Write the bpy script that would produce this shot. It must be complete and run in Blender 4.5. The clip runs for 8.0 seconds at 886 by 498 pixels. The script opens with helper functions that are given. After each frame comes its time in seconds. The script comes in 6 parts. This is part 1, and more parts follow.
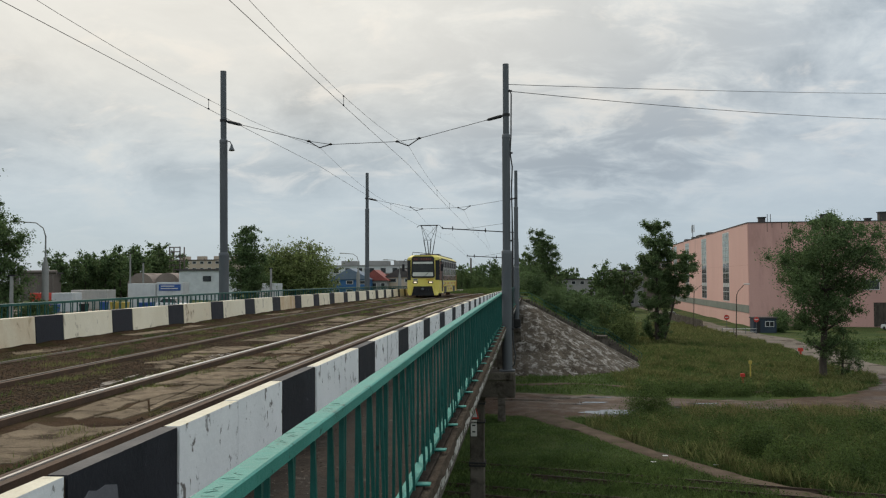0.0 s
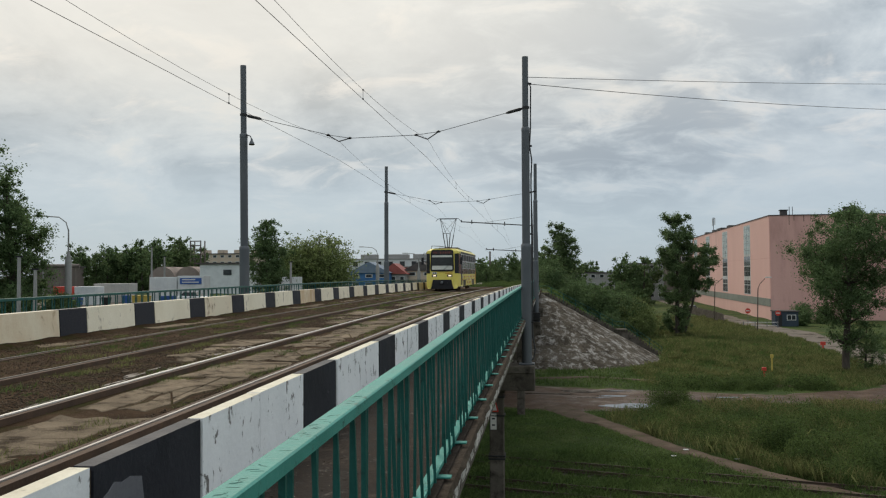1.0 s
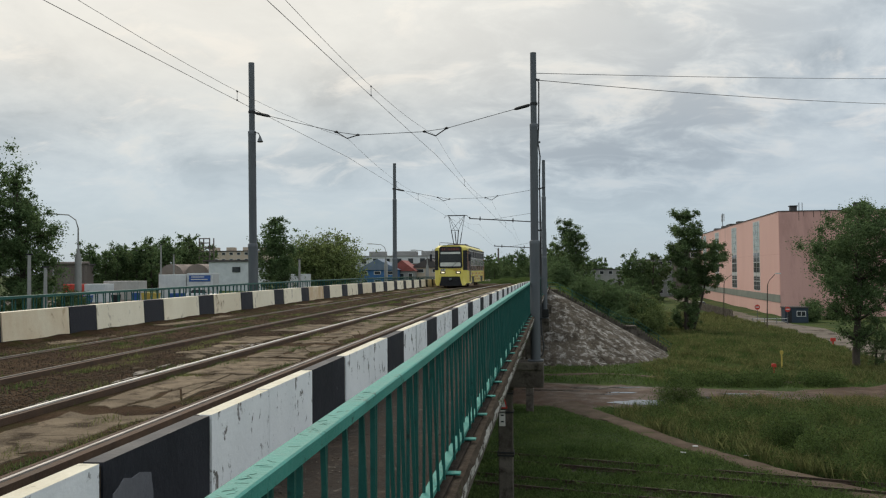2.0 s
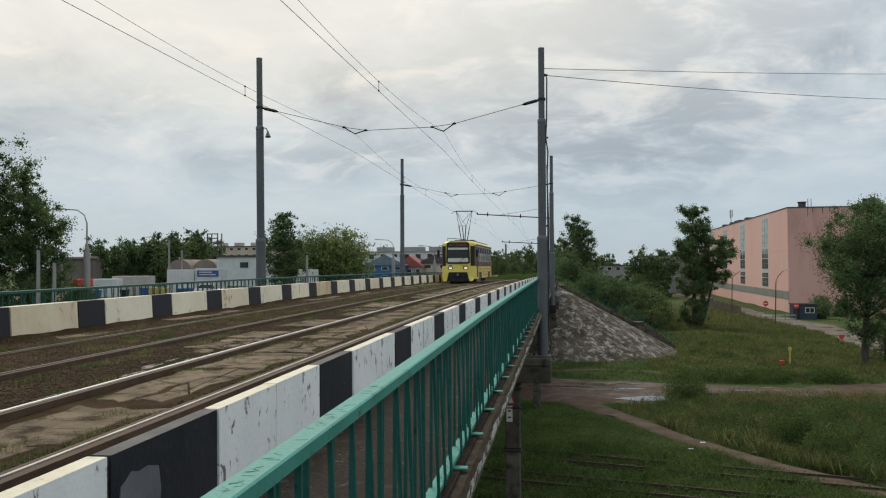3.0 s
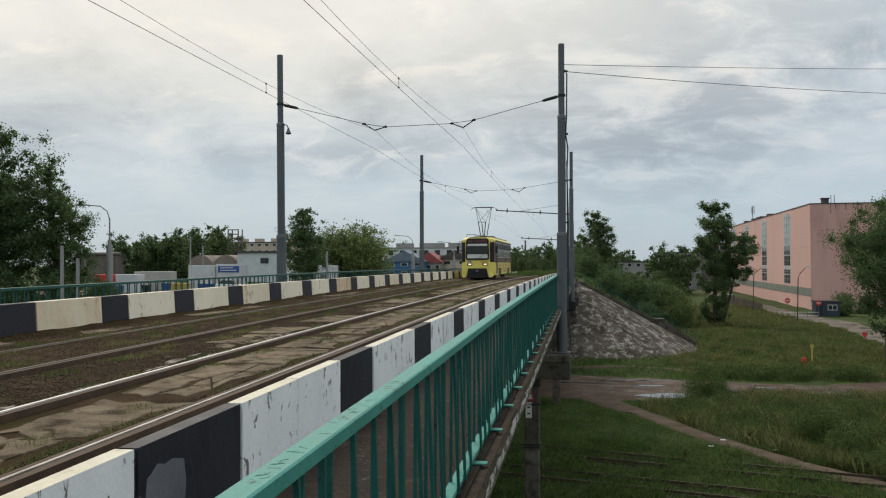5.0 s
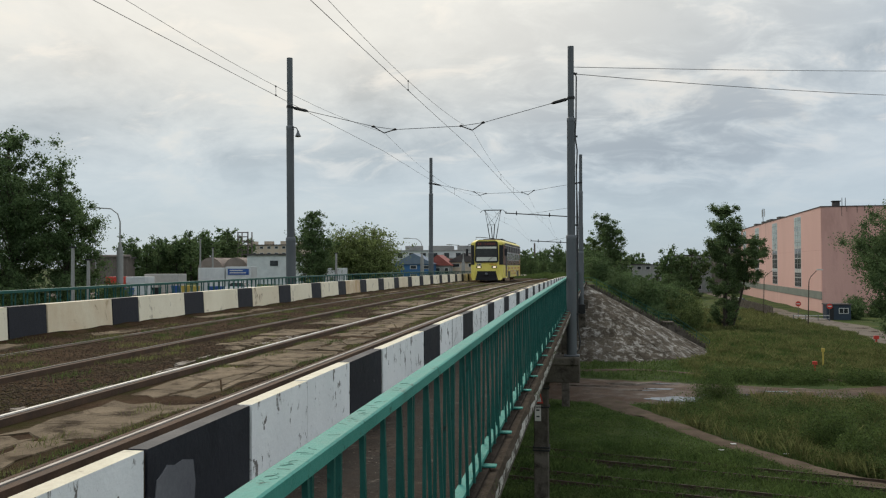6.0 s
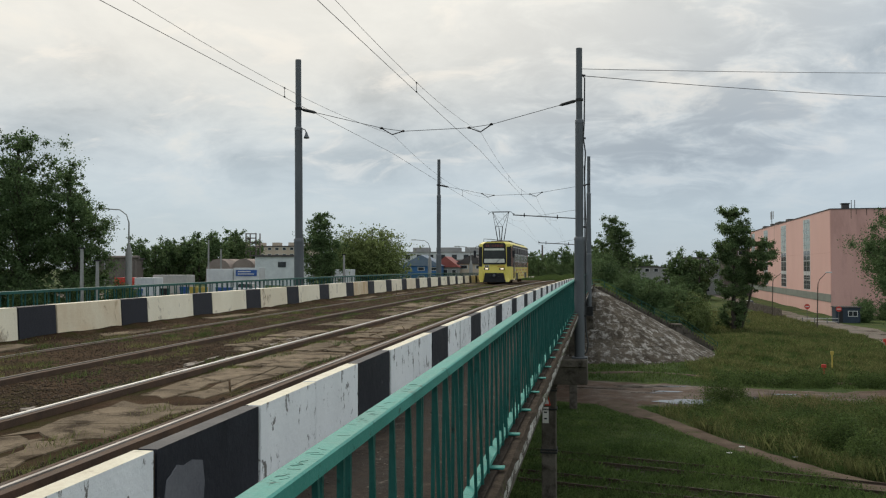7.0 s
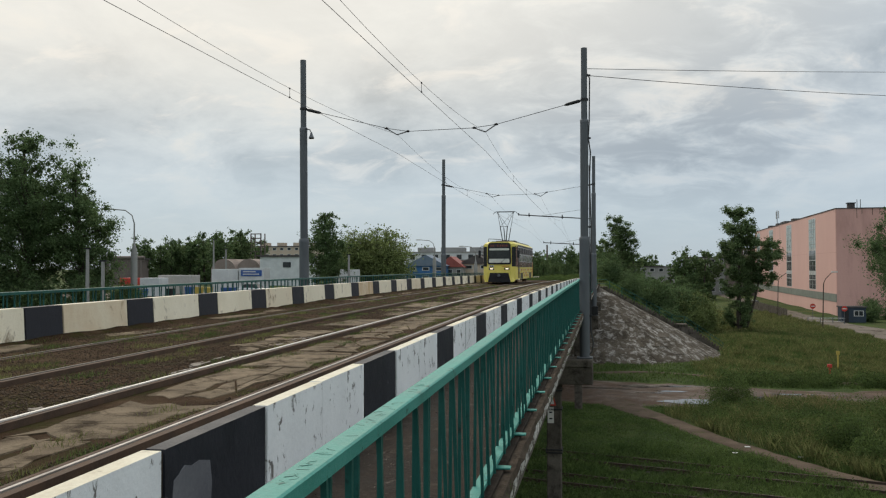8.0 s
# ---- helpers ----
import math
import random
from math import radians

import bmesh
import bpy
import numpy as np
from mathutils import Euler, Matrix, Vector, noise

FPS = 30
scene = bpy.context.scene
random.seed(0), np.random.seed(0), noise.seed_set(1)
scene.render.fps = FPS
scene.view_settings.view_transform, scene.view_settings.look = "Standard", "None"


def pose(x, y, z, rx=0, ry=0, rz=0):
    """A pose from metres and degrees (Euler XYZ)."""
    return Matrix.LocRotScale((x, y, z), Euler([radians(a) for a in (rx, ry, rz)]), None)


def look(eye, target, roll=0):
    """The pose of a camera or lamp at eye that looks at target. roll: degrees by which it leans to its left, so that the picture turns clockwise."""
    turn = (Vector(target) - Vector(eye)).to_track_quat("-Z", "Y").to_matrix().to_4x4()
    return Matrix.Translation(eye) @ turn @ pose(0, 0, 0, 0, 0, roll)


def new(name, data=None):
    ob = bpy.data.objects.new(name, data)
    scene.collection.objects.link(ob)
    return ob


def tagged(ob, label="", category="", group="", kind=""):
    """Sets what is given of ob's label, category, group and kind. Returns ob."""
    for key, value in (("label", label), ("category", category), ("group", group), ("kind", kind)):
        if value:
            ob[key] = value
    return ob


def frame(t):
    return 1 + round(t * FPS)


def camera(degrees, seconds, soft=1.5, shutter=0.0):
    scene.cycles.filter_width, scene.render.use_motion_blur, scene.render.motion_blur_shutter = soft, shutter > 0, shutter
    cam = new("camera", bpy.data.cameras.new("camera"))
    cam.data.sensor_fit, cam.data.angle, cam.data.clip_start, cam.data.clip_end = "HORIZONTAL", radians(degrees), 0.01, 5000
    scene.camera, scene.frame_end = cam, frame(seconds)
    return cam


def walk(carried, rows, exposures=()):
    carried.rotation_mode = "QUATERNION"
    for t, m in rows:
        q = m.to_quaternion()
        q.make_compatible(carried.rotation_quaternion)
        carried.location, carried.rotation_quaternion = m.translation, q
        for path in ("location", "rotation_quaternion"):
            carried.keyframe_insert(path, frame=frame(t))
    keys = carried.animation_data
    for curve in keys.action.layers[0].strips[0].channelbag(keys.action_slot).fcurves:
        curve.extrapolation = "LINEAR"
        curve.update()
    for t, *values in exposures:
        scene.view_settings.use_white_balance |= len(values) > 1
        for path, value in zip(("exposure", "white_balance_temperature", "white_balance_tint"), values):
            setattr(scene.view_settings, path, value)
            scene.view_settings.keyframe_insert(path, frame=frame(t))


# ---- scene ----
# camera, held in the hand over the bridge railing
EYE = 9.3
cam = camera(53.96, 8.0, soft=1.2)
ROWS = [
    (0.0, 0.018, 0.013, 0.015, 5.579, 2.070, 0.338),
    (0.5, 0.014, 0.015, 0.012, 6.290, 1.853, 0.403),
    (1.0, 0.006, 0.010, 0.013, 6.833, 1.648, 0.380),
    (1.5, 0.002, 0.019, 0.011, 7.145, 1.538, 0.457),
    (3.0, 0.000, 0.038, -0.002, 7.874, 1.169, 0.387),
    (3.5, 0.002, 0.015, 0.005, 8.147, 0.990, 0.281),
    (4.0, 0.000, 0.007, 0.001, 8.357, 0.929, 0.248),
    (4.5, 0.000, 0.000, 0.000, 8.640, 0.930, 0.250),
    (5.0, 0.002, -0.017, 0.004, 9.147, 0.919, 0.282),
    (6.5, -0.004, -0.005, -0.005, 9.974, 1.193, 0.153),
    (7.0, -0.008, -0.016, -0.004, 10.249, 1.218, 0.085),
    (7.5, -0.014, -0.014, -0.003, 10.421, 1.172, 0.093),
    (8.0, -0.018, -0.024, -0.001, 10.557, 1.216, 0.141),
]
walk(cam, [(t, pose(x, y, EYE + z, 90 + pitch, roll, yaw)) for t, x, y, z, yaw, pitch, roll in ROWS],
     exposures=((0.0, -0.08), (0.5, -0.07), (1.0, -0.05), (1.5, -0.04), (3.0, 0.0), (8.0, 0.0)))

# world: a pale sky behind broken cloud, brighter towards the veiled sun
SUN_AZ, SUN_EL = radians(-28), radians(42)   # from the bridge's axis, to the left
SUN_DIR = Vector((math.sin(SUN_AZ) * math.cos(SUN_EL), math.cos(SUN_AZ) * math.cos(SUN_EL), math.sin(SUN_EL)))


def nodes_of(tree):
    nodes, links = tree.nodes, tree.links

    def add(kind, inputs=(), **props):
        n = nodes.new(kind)
        if "operation" in props:
            n.operation = props["operation"]
        if "data_type" in props:
            n.data_type = props["data_type"]
        if "blend_type" in props:
            n.blend_type = props["blend_type"]
        if "sky_type" in props:
            n.sky_type, n.sun_disc = props["sky_type"], False
            n.sun_elevation, n.sun_rotation = SUN_EL, SUN_AZ
        for k, v in dict(inputs).items():
            if isinstance(v, bpy.types.NodeSocket):
                links.new(v, n.inputs[k])
            else:
                n.inputs[k].default_value = v
        return n
    return add


def ramp_of(add, fac, stops, mode="LINEAR"):
    n = add("ShaderNodeValToRGB", {0: fac})
    n.color_ramp.interpolation = mode
    while len(n.color_ramp.elements) < len(stops):
        n.color_ramp.elements.new(0.5)
    for e, (p, c) in zip(n.color_ramp.elements, stops):
        e.position = p
        e.color = (*c, 1) if isinstance(c, tuple) else (c, c, c, 1)
    return n.outputs[0]


world = bpy.data.worlds.new("sky")
scene.world = world
world.use_nodes = True
world.node_tree.nodes.clear()
wa = nodes_of(world.node_tree)
co = wa("ShaderNodeTexCoord").outputs["Generated"]
xyz = wa("ShaderNodeSeparateXYZ", {0: co})
zc = wa("ShaderNodeMath", {0: xyz.outputs[2], 1: 0.0}, operation="MAXIMUM").outputs[0]
zc = wa("ShaderNodeMath", {0: zc, 1: 0.34}, operation="ADD").outputs[0]
cu = wa("ShaderNodeMath", {0: xyz.outputs[0], 1: zc}, operation="DIVIDE").outputs[0]
cv = wa("ShaderNodeMath", {0: xyz.outputs[1], 1: zc}, operation="DIVIDE").outputs[0]
flat = wa("ShaderNodeCombineXYZ", {0: cu, 1: cv, 2: 5.3}).outputs[0]
big = wa("ShaderNodeTexNoise", {"Vector": flat, "Scale": 2.7, "Detail": 10.0, "Roughness": 0.62, "Distortion": 0.3}).outputs[0]
fine = wa("ShaderNodeTexNoise", {"Vector": flat, "Scale": 0.62, "Detail": 4.0, "Roughness": 0.5, "Distortion": 0.2}).outputs[0]
nish = wa("ShaderNodeTexSky", sky_type="NISHITA").outputs[0]
blue = wa("ShaderNodeMix", {0: 0.88, 6: wa("ShaderNodeMix", {0: 1.0, 6: nish, 7: (0.09, 0.09, 0.09, 1)}, data_type="RGBA", blend_type="MULTIPLY").outputs[2],
                           7: (0.45, 0.56, 0.65, 1)}, data_type="RGBA").outputs[2]
sunward = wa("ShaderNodeVectorMath", {0: co, 1: SUN_DIR}, operation="DOT_PRODUCT").outputs["Value"]
glow = ramp_of(wa, sunward, [(0.55, 0.0), (1.0, 1.0)], "EASE")
grey = ramp_of(wa, big, [(0.36, (0.67, 0.67, 0.65)), (0.46, (0.53, 0.585, 0.625)), (0.56, (0.40, 0.46, 0.515)), (0.68, (0.225, 0.285, 0.345))])
# lit puffs and shaded bellies inside the cloud sheet
wide = wa("ShaderNodeVectorMath", {0: flat, 1: (0.8, 1.15, 1.0)}, operation="MULTIPLY").outputs[0]
puff = wa("ShaderNodeTexNoise", {"Vector": wide, "Scale": 6.4, "Detail": 9.0, "Roughness": 0.60, "Distortion": 0.5}).outputs[0]
grey = wa("ShaderNodeMix", {0: ramp_of(wa, puff, [(0.52, 0.0), (0.70, 0.75)], "EASE"), 6: grey, 7: (0.74, 0.715, 0.685, 1)}, data_type="RGBA").outputs[2]
grey = wa("ShaderNodeMix", {0: ramp_of(wa, puff, [(0.32, 0.40), (0.46, 0.0)], "EASE"), 6: grey, 7: (0.36, 0.425, 0.49, 1)}, data_type="RGBA").outputs[2]
# thinner, paler cloud low over the horizon
thin = ramp_of(wa, xyz.outputs[2], [(0.08, 0.62), (0.21, 0.0)], "EASE")
grey = wa("ShaderNodeMix", {0: thin, 6: grey, 7: (0.555, 0.63, 0.69, 1)}, data_type="RGBA").outputs[2]
# a heavier bank of cloud high over the far end of the bridge
BANK = Vector((math.sin(radians(4)) * math.cos(radians(16)), math.cos(radians(4)) * math.cos(radians(16)), math.sin(radians(16))))
bank = ramp_of(wa, wa("ShaderNodeVectorMath", {0: co, 1: BANK}, operation="DOT_PRODUCT").outputs["Value"], [(0.962, 0.0), (0.994, 1.0)], "EASE")
bank = wa("ShaderNodeMath", {0: bank, 1: ramp_of(wa, puff, [(0.40, 0.95), (0.60, 0.20)], "EASE")}, operation="MULTIPLY").outputs[0]
grey = wa("ShaderNodeMix", {0: bank, 6: grey, 7: (0.30, 0.355, 0.415, 1)}, data_type="RGBA").outputs[2]
cover = ramp_of(wa, fine, [(0.34, 0.4), (0.50, 0.95)], "EASE")
low = ramp_of(wa, xyz.outputs[2], [(0.02, 0.22), (0.13, 1.0)], "EASE")
cover = wa("ShaderNodeMath", {0: cover, 1: low}, operation="MULTIPLY").outputs[0]
sky = wa("ShaderNodeMix", {0: cover, 6: blue, 7: grey}, data_type="RGBA").outputs[2]
lit = wa("ShaderNodeMix", {0: glow, 6: (1, 1, 1, 1), 7: (1.12, 1.09, 1.03, 1)}, data_type="RGBA").outputs[2]
sky = wa("ShaderNodeMix", {0: 1.0, 6: sky, 7: lit}, data_type="RGBA", blend_type="MULTIPLY").outputs[2]
high = ramp_of(wa, xyz.outputs[2], [(0.09, 0.0), (0.25, 0.88)], "EASE")
veil = wa("ShaderNodeMath", {0: glow, 1: high}, operation="MULTIPLY").outputs[0]
sky = wa("ShaderNodeMix", {0: veil, 6: sky, 7: (0.74, 0.70, 0.625, 1)}, data_type="RGBA").outputs[2]
# an overcast dome grows brighter towards the zenith
up = wa("ShaderNodeMath", {0: xyz.outputs[2], 1: 0.0}, operation="MAXIMUM").outputs[0]
up = wa("ShaderNodeMath", {0: up, 1: 1.2, 2: 0.94}, operation="MULTIPLY_ADD").outputs[0]
sky = wa("ShaderNodeVectorMath", {0: sky, 1: wa("ShaderNodeCombineXYZ", {0: up, 1: up, 2: up}).outputs[0]}, operation="MULTIPLY").outputs[0]
bg = wa("ShaderNodeBackground", {0: sky, 1: 1.0})
wa("ShaderNodeOutputWorld", {0: bg.outputs[0]})

sun = new("sun", bpy.data.lights.new("sun", "SUN"))
sun.data.energy, sun.data.angle, sun.data.color = 1.3, radians(16), (1.0, 0.90, 0.76)
sun.matrix_world = look((0, 0, 60), Vector((0, 0, 60)) - SUN_DIR)
# ---- materials ----
def material(name, colours, rough=0.8, scale=4.0, fine=40.0, bump=0.15, metal=0.0, spots=None, spot_scale=1.5, spot_at=(0.55, 0.68),
             streak=1.0, island=0.0, rand=0.0, trans=0.0, rough_var=0.1, bump_scale=None, tall=1.0, spec=0.25, stain=None):
    """A procedural surface: two or more colours mixed by coarse and fine noise, spots of another colour, grain and relief."""
    m = bpy.data.materials.new(name)
    m.use_nodes = True
    m.node_tree.nodes.clear()
    add = nodes_of(m.node_tree)
    geo = add("ShaderNodeNewGeometry")
    pos = geo.outputs["Position"]
    vec = add("ShaderNodeVectorMath", {0: pos, 1: (1.0, 1.0, streak)}, operation="MULTIPLY").outputs[0]
    coarse = add("ShaderNodeTexNoise", {"Vector": vec, "Scale": scale, "Detail": 5.0, "Roughness": 0.6}).outputs[0]
    grain = add("ShaderNodeTexNoise", {"Vector": pos, "Scale": fine, "Detail": 3.0, "Roughness": 0.65}).outputs[0]
    fac = add("ShaderNodeMath", {0: coarse, 1: 0.68}, operation="MULTIPLY").outputs[0]
    fac = add("ShaderNodeMath", {0: grain, 1: 0.32, 2: fac}, operation="MULTIPLY_ADD").outputs[0]
    n = len(colours)
    col = ramp_of(add, fac, [(0.34 + 0.32 * i / max(1, n - 1), c) for i, c in enumerate(colours)])
    if spots is not None:
        sv = add("ShaderNodeVectorMath", {0: pos, 1: (1.0, 1.0, streak)}, operation="MULTIPLY").outputs[0]
        sp = add("ShaderNodeTexNoise", {"Vector": sv, "Scale": spot_scale, "Detail": 8.0, "Roughness": 0.7, "Distortion": 0.4}).outputs[0]
        mask = ramp_of(add, sp, [(spot_at[0], 0.0), (spot_at[1], 1.0)])
        col = add("ShaderNodeMix", {0: mask, 6: col, 7: (*spots, 1)}, data_type="RGBA").outputs[2]
    if stain is not None:
        # some pieces have yellowed more than others
        amount = add("ShaderNodeMapRange", {0: add("ShaderNodeObjectInfo").outputs["Random"], 1: 0.35, 2: 1.0, 3: 0.0, 4: 1.0}).outputs[0]
        amount = add("ShaderNodeMath", {0: amount, 1: ramp_of(add, coarse, [(0.36, 0.25), (0.58, 1.0)])}, operation="MULTIPLY").outputs[0]
        col = add("ShaderNodeMix", {0: amount, 6: col, 7: (*stain, 1)}, data_type="RGBA").outputs[2]
    if island or rand:
        src = geo.outputs["Random Per Island"] if island else add("ShaderNodeObjectInfo").outputs["Random"]
        k = island or rand
        val = add("ShaderNodeMapRange", {0: src, 3: 1 - k, 4: 1 + k}).outputs[0]
        col = add("ShaderNodeMix", {0: 1.0, 6: col, 7: add("ShaderNodeCombineColor", {0: val, 1: val, 2: val}).outputs[0]},
                  data_type="RGBA", blend_type="MULTIPLY").outputs[2]
    rv = add("ShaderNodeMapRange", {0: coarse, 1: 0.3, 2: 0.7, 3: max(0.02, rough - rough_var), 4: min(1.0, rough + rough_var)}).outputs[0]
    bsdf = add("ShaderNodeBsdfPrincipled", {"Base Color": col, "Roughness": rv, "Metallic": metal, "Specular IOR Level": spec})
    if bump:
        bn = add("ShaderNodeTexNoise", {"Vector": pos, "Scale": bump_scale or fine * 0.5, "Detail": 6.0, "Roughness": 0.7}).outputs[0]
        bsdf.inputs["Normal"].default_value = (0, 0, 0)
        b = add("ShaderNodeBump", {"Strength": bump, "Distance": 0.03 * tall, "Height": bn})
        m.node_tree.links.new(b.outputs[0], bsdf.inputs["Normal"])
    shader = bsdf.outputs[0]
    if trans:
        tr = add("ShaderNodeBsdfTranslucent", {0: col})
        shader = add("ShaderNodeMixShader", {0: trans, 1: shader, 2: tr.outputs[0]}).outputs[0]
    add("ShaderNodeOutputMaterial", {0: shader})
    return m


M_WHITE = material("chalky white paint", [(0.78, 0.785, 0.78), (0.91, 0.91, 0.90)], 0.7, 1.5, 30, 0.25, spots=(0.17, 0.155, 0.14), spot_scale=8.0, spot_at=(0.585, 0.622), streak=0.6)
M_CREAM = material("yellowed white paint", [(0.74, 0.66, 0.49), (0.88, 0.81, 0.64)], 0.75, 1.3, 30, 0.3, spots=(0.22, 0.16, 0.10), spot_scale=2.6, spot_at=(0.57, 0.68), streak=0.6, stain=(0.50, 0.33, 0.17))
M_KERBTOP = material("yellowed kerb top", [(0.55, 0.49, 0.37), (0.74, 0.69, 0.56)], 0.85, 3, 40, 0.3, spots=(0.25, 0.21, 0.15), spot_scale=5, spot_at=(0.6, 0.7))
M_BLACK = material("faded black paint", [(0.012, 0.013, 0.018), (0.028, 0.029, 0.036)], 0.6, 2.0, 30, 0.25, spots=(0.16, 0.16, 0.17), spot_scale=3.0, spot_at=(0.66, 0.72))
M_PRIMER = material("scuffed grey patch", [(0.10, 0.10, 0.115), (0.17, 0.17, 0.18)], 0.6, 3, 40, 0.2)
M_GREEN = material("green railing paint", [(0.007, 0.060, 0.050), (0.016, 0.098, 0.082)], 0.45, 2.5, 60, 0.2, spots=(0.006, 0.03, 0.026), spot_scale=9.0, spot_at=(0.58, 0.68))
# a paler copy of the baluster green, for rails and foot plates
M_GREEN_PALE = material("paler green paint", [(0.034, 0.190, 0.156), (0.068, 0.282, 0.236)], 0.5, 3.0, 60, 0.25, spots=(0.018, 0.09, 0.07), spot_scale=14.0, spot_at=(0.60, 0.65))
M_CONC = material("weathered concrete", [(0.062, 0.052, 0.042), (0.150, 0.130, 0.108)], 0.9, 1.2, 25, 0.5, spots=(0.03, 0.025, 0.02), spot_scale=2.0, spot_at=(0.50, 0.66), spec=0.08)
M_FASCIA = material("crumbling concrete edge", [(0.040, 0.029, 0.021), (0.15, 0.12, 0.092)], 0.95, 7.0, 25, 0.9, spots=(0.60, 0.57, 0.53), spot_scale=7.0, spot_at=(0.46, 0.53), tall=2, spec=0.08)
M_LEDGE = material("dirty concrete ledge", [(0.040, 0.030, 0.022), (0.120, 0.094, 0.072)], 0.95, 5.0, 40, 0.9, spots=(0.11, 0.09, 0.07), spot_scale=9.0, spot_at=(0.56, 0.66), tall=2, spec=0.06)
M_SLAB = material("worn concrete slabs", [(0.100, 0.074, 0.048), (0.165, 0.127, 0.086), (0.255, 0.200, 0.140)], 0.85, 2.2, 55, 0.8, spots=(0.048, 0.033, 0.019), spot_scale=2.4, spot_at=(0.50, 0.61), rand=0.16, spec=0.08)
M_DECK = material("gritty ballast and dirt", [(0.028, 0.015, 0.008), (0.060, 0.036, 0.020), (0.105, 0.072, 0.045)], 0.95, 1.6, 45, 0.9, spots=(0.040, 0.036, 0.011), spot_scale=1.1, spot_at=(0.50, 0.62), tall=1.6, bump_scale=30, spec=0.05)
M_WALK = material("damp dirty walkway", [(0.010, 0.008, 0.006), (0.026, 0.020, 0.016), (0.062, 0.049, 0.039)], 0.75, 2.6, 30, 0.7, spots=(0.085, 0.070, 0.058), spot_scale=5.0, spot_at=(0.58, 0.68), rough_var=0.2, spec=0.05)
M_STONE = material("ballast stones", [(0.036, 0.024, 0.015), (0.105, 0.078, 0.056)], 0.9, 6, 60, 0.3, island=0.45, spec=0.08)
M_SLURRY = material("pale dried slurry", [(0.13, 0.105, 0.083), (0.27, 0.24, 0.205)], 0.7, 2.5, 30, 0.4, spots=(0.07, 0.05, 0.035), spot_scale=3, spot_at=(0.5, 0.6), spec=0.2)
M_RAIL = material("worn rail head", [(0.36, 0.34, 0.31), (0.60, 0.58, 0.55)], 0.55, 6, 60, 0.15, metal=0.4, spec=0.5)
M_RAILRUST = material("dark rusty rail", [(0.042, 0.028, 0.020), (0.090, 0.062, 0.044)], 0.7, 5, 60, 0.3)
M_RAILDULL = material("dull rail head", [(0.045, 0.038, 0.032), (0.095, 0.083, 0.072)], 0.55, 3, 60, 0.1, metal=0.25)
M_RAILMID = material("half-worn rail head", [(0.22, 0.20, 0.18), (0.34, 0.32, 0.30)], 0.42, 3, 60, 0.08, metal=0.5)
M_RAILSIDE = material("rusty rail side", [(0.05, 0.032, 0.022), (0.11, 0.068, 0.045)], 0.8, 5, 60, 0.3)
M_STEEL = material("grey painted mast", [(0.078, 0.086, 0.093), (0.120, 0.128, 0.135)], 0.55, 1.5, 40, 0.1, spots=(0.085, 0.055, 0.035), spot_scale=4, spot_at=(0.64, 0.74), streak=0.3)
M_DARK = material("dark iron", [(0.012, 0.012, 0.013), (0.03, 0.03, 0.03)], 0.5, 5, 50, 0.1)
M_WIRE = material("black wire", [(0.030, 0.031, 0.033), (0.055, 0.055, 0.056)], 0.5, 5, 50, 0.0)
M_MUD = material("wet brown mud", [(0.036, 0.020, 0.012), (0.072, 0.043, 0.027)], 0.62, 0.35, 9, 0.6, spots=(0.105, 0.070, 0.048), spot_scale=0.6, spot_at=(0.50, 0.66), rough_var=0.30, bump_scale=5, tall=2, spec=0.16)
M_WATER = material("puddle water", [(0.05, 0.042, 0.035), (0.06, 0.05, 0.04)], 0.03, 1, 5, 0.0, rough_var=0.01, spec=0.6)
M_PATH = material("trodden earth path", [(0.058, 0.042, 0.031), (0.128, 0.097, 0.073)], 0.95, 0.8, 12, 0.5, spots=(0.045, 0.055, 0.016), spot_scale=1.3, spot_at=(0.56, 0.66), spec=0.06)
M_SOIL = material("dark soil under grass", [(0.020, 0.036, 0.010), (0.044, 0.066, 0.018), (0.084, 0.096, 0.032)], 0.95, 0.22, 3.0, 0.8, spots=(0.105, 0.090, 0.034), spot_scale=0.09, spot_at=(0.53, 0.72), bump_scale=6, tall=4, spec=0.1)
M_ROAD = material("patched pale asphalt", [(0.105, 0.088, 0.072), (0.190, 0.164, 0.138)], 0.9, 0.4, 10, 0.3, spots=(0.038, 0.028, 0.020), spot_scale=0.3, spot_at=(0.53, 0.62), spec=0.06)
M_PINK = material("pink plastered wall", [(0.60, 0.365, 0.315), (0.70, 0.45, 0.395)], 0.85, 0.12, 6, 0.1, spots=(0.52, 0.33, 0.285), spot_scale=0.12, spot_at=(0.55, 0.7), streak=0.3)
# a darker pink than the side wall, for the end wall and joints
M_PINKB = material("darker pink wall with stains", [(0.50, 0.285, 0.245), (0.62, 0.37, 0.32)], 0.9, 0.15, 8, 0.2, spots=(0.46, 0.265, 0.228), spot_scale=0.25, spot_at=(0.55, 0.68), streak=0.15)
M_PLINTH = material("green-grey plinth band", [(0.15, 0.17, 0.145), (0.24, 0.255, 0.22)], 0.9, 0.4, 6, 0.1)
M_GLASSB = material("old glass blocks", [(0.24, 0.30, 0.30), (0.42, 0.50, 0.49)], 0.3, 0.5, 6, 0.05)
M_PANE = material("dark window glass", [(0.02, 0.023, 0.025), (0.05, 0.055, 0.055)], 0.08, 0.5, 6, 0.0, rough_var=0.03)
M_FRAME = material("dull white frame", [(0.45, 0.45, 0.43), (0.6, 0.6, 0.58)], 0.6, 2, 20, 0.05)
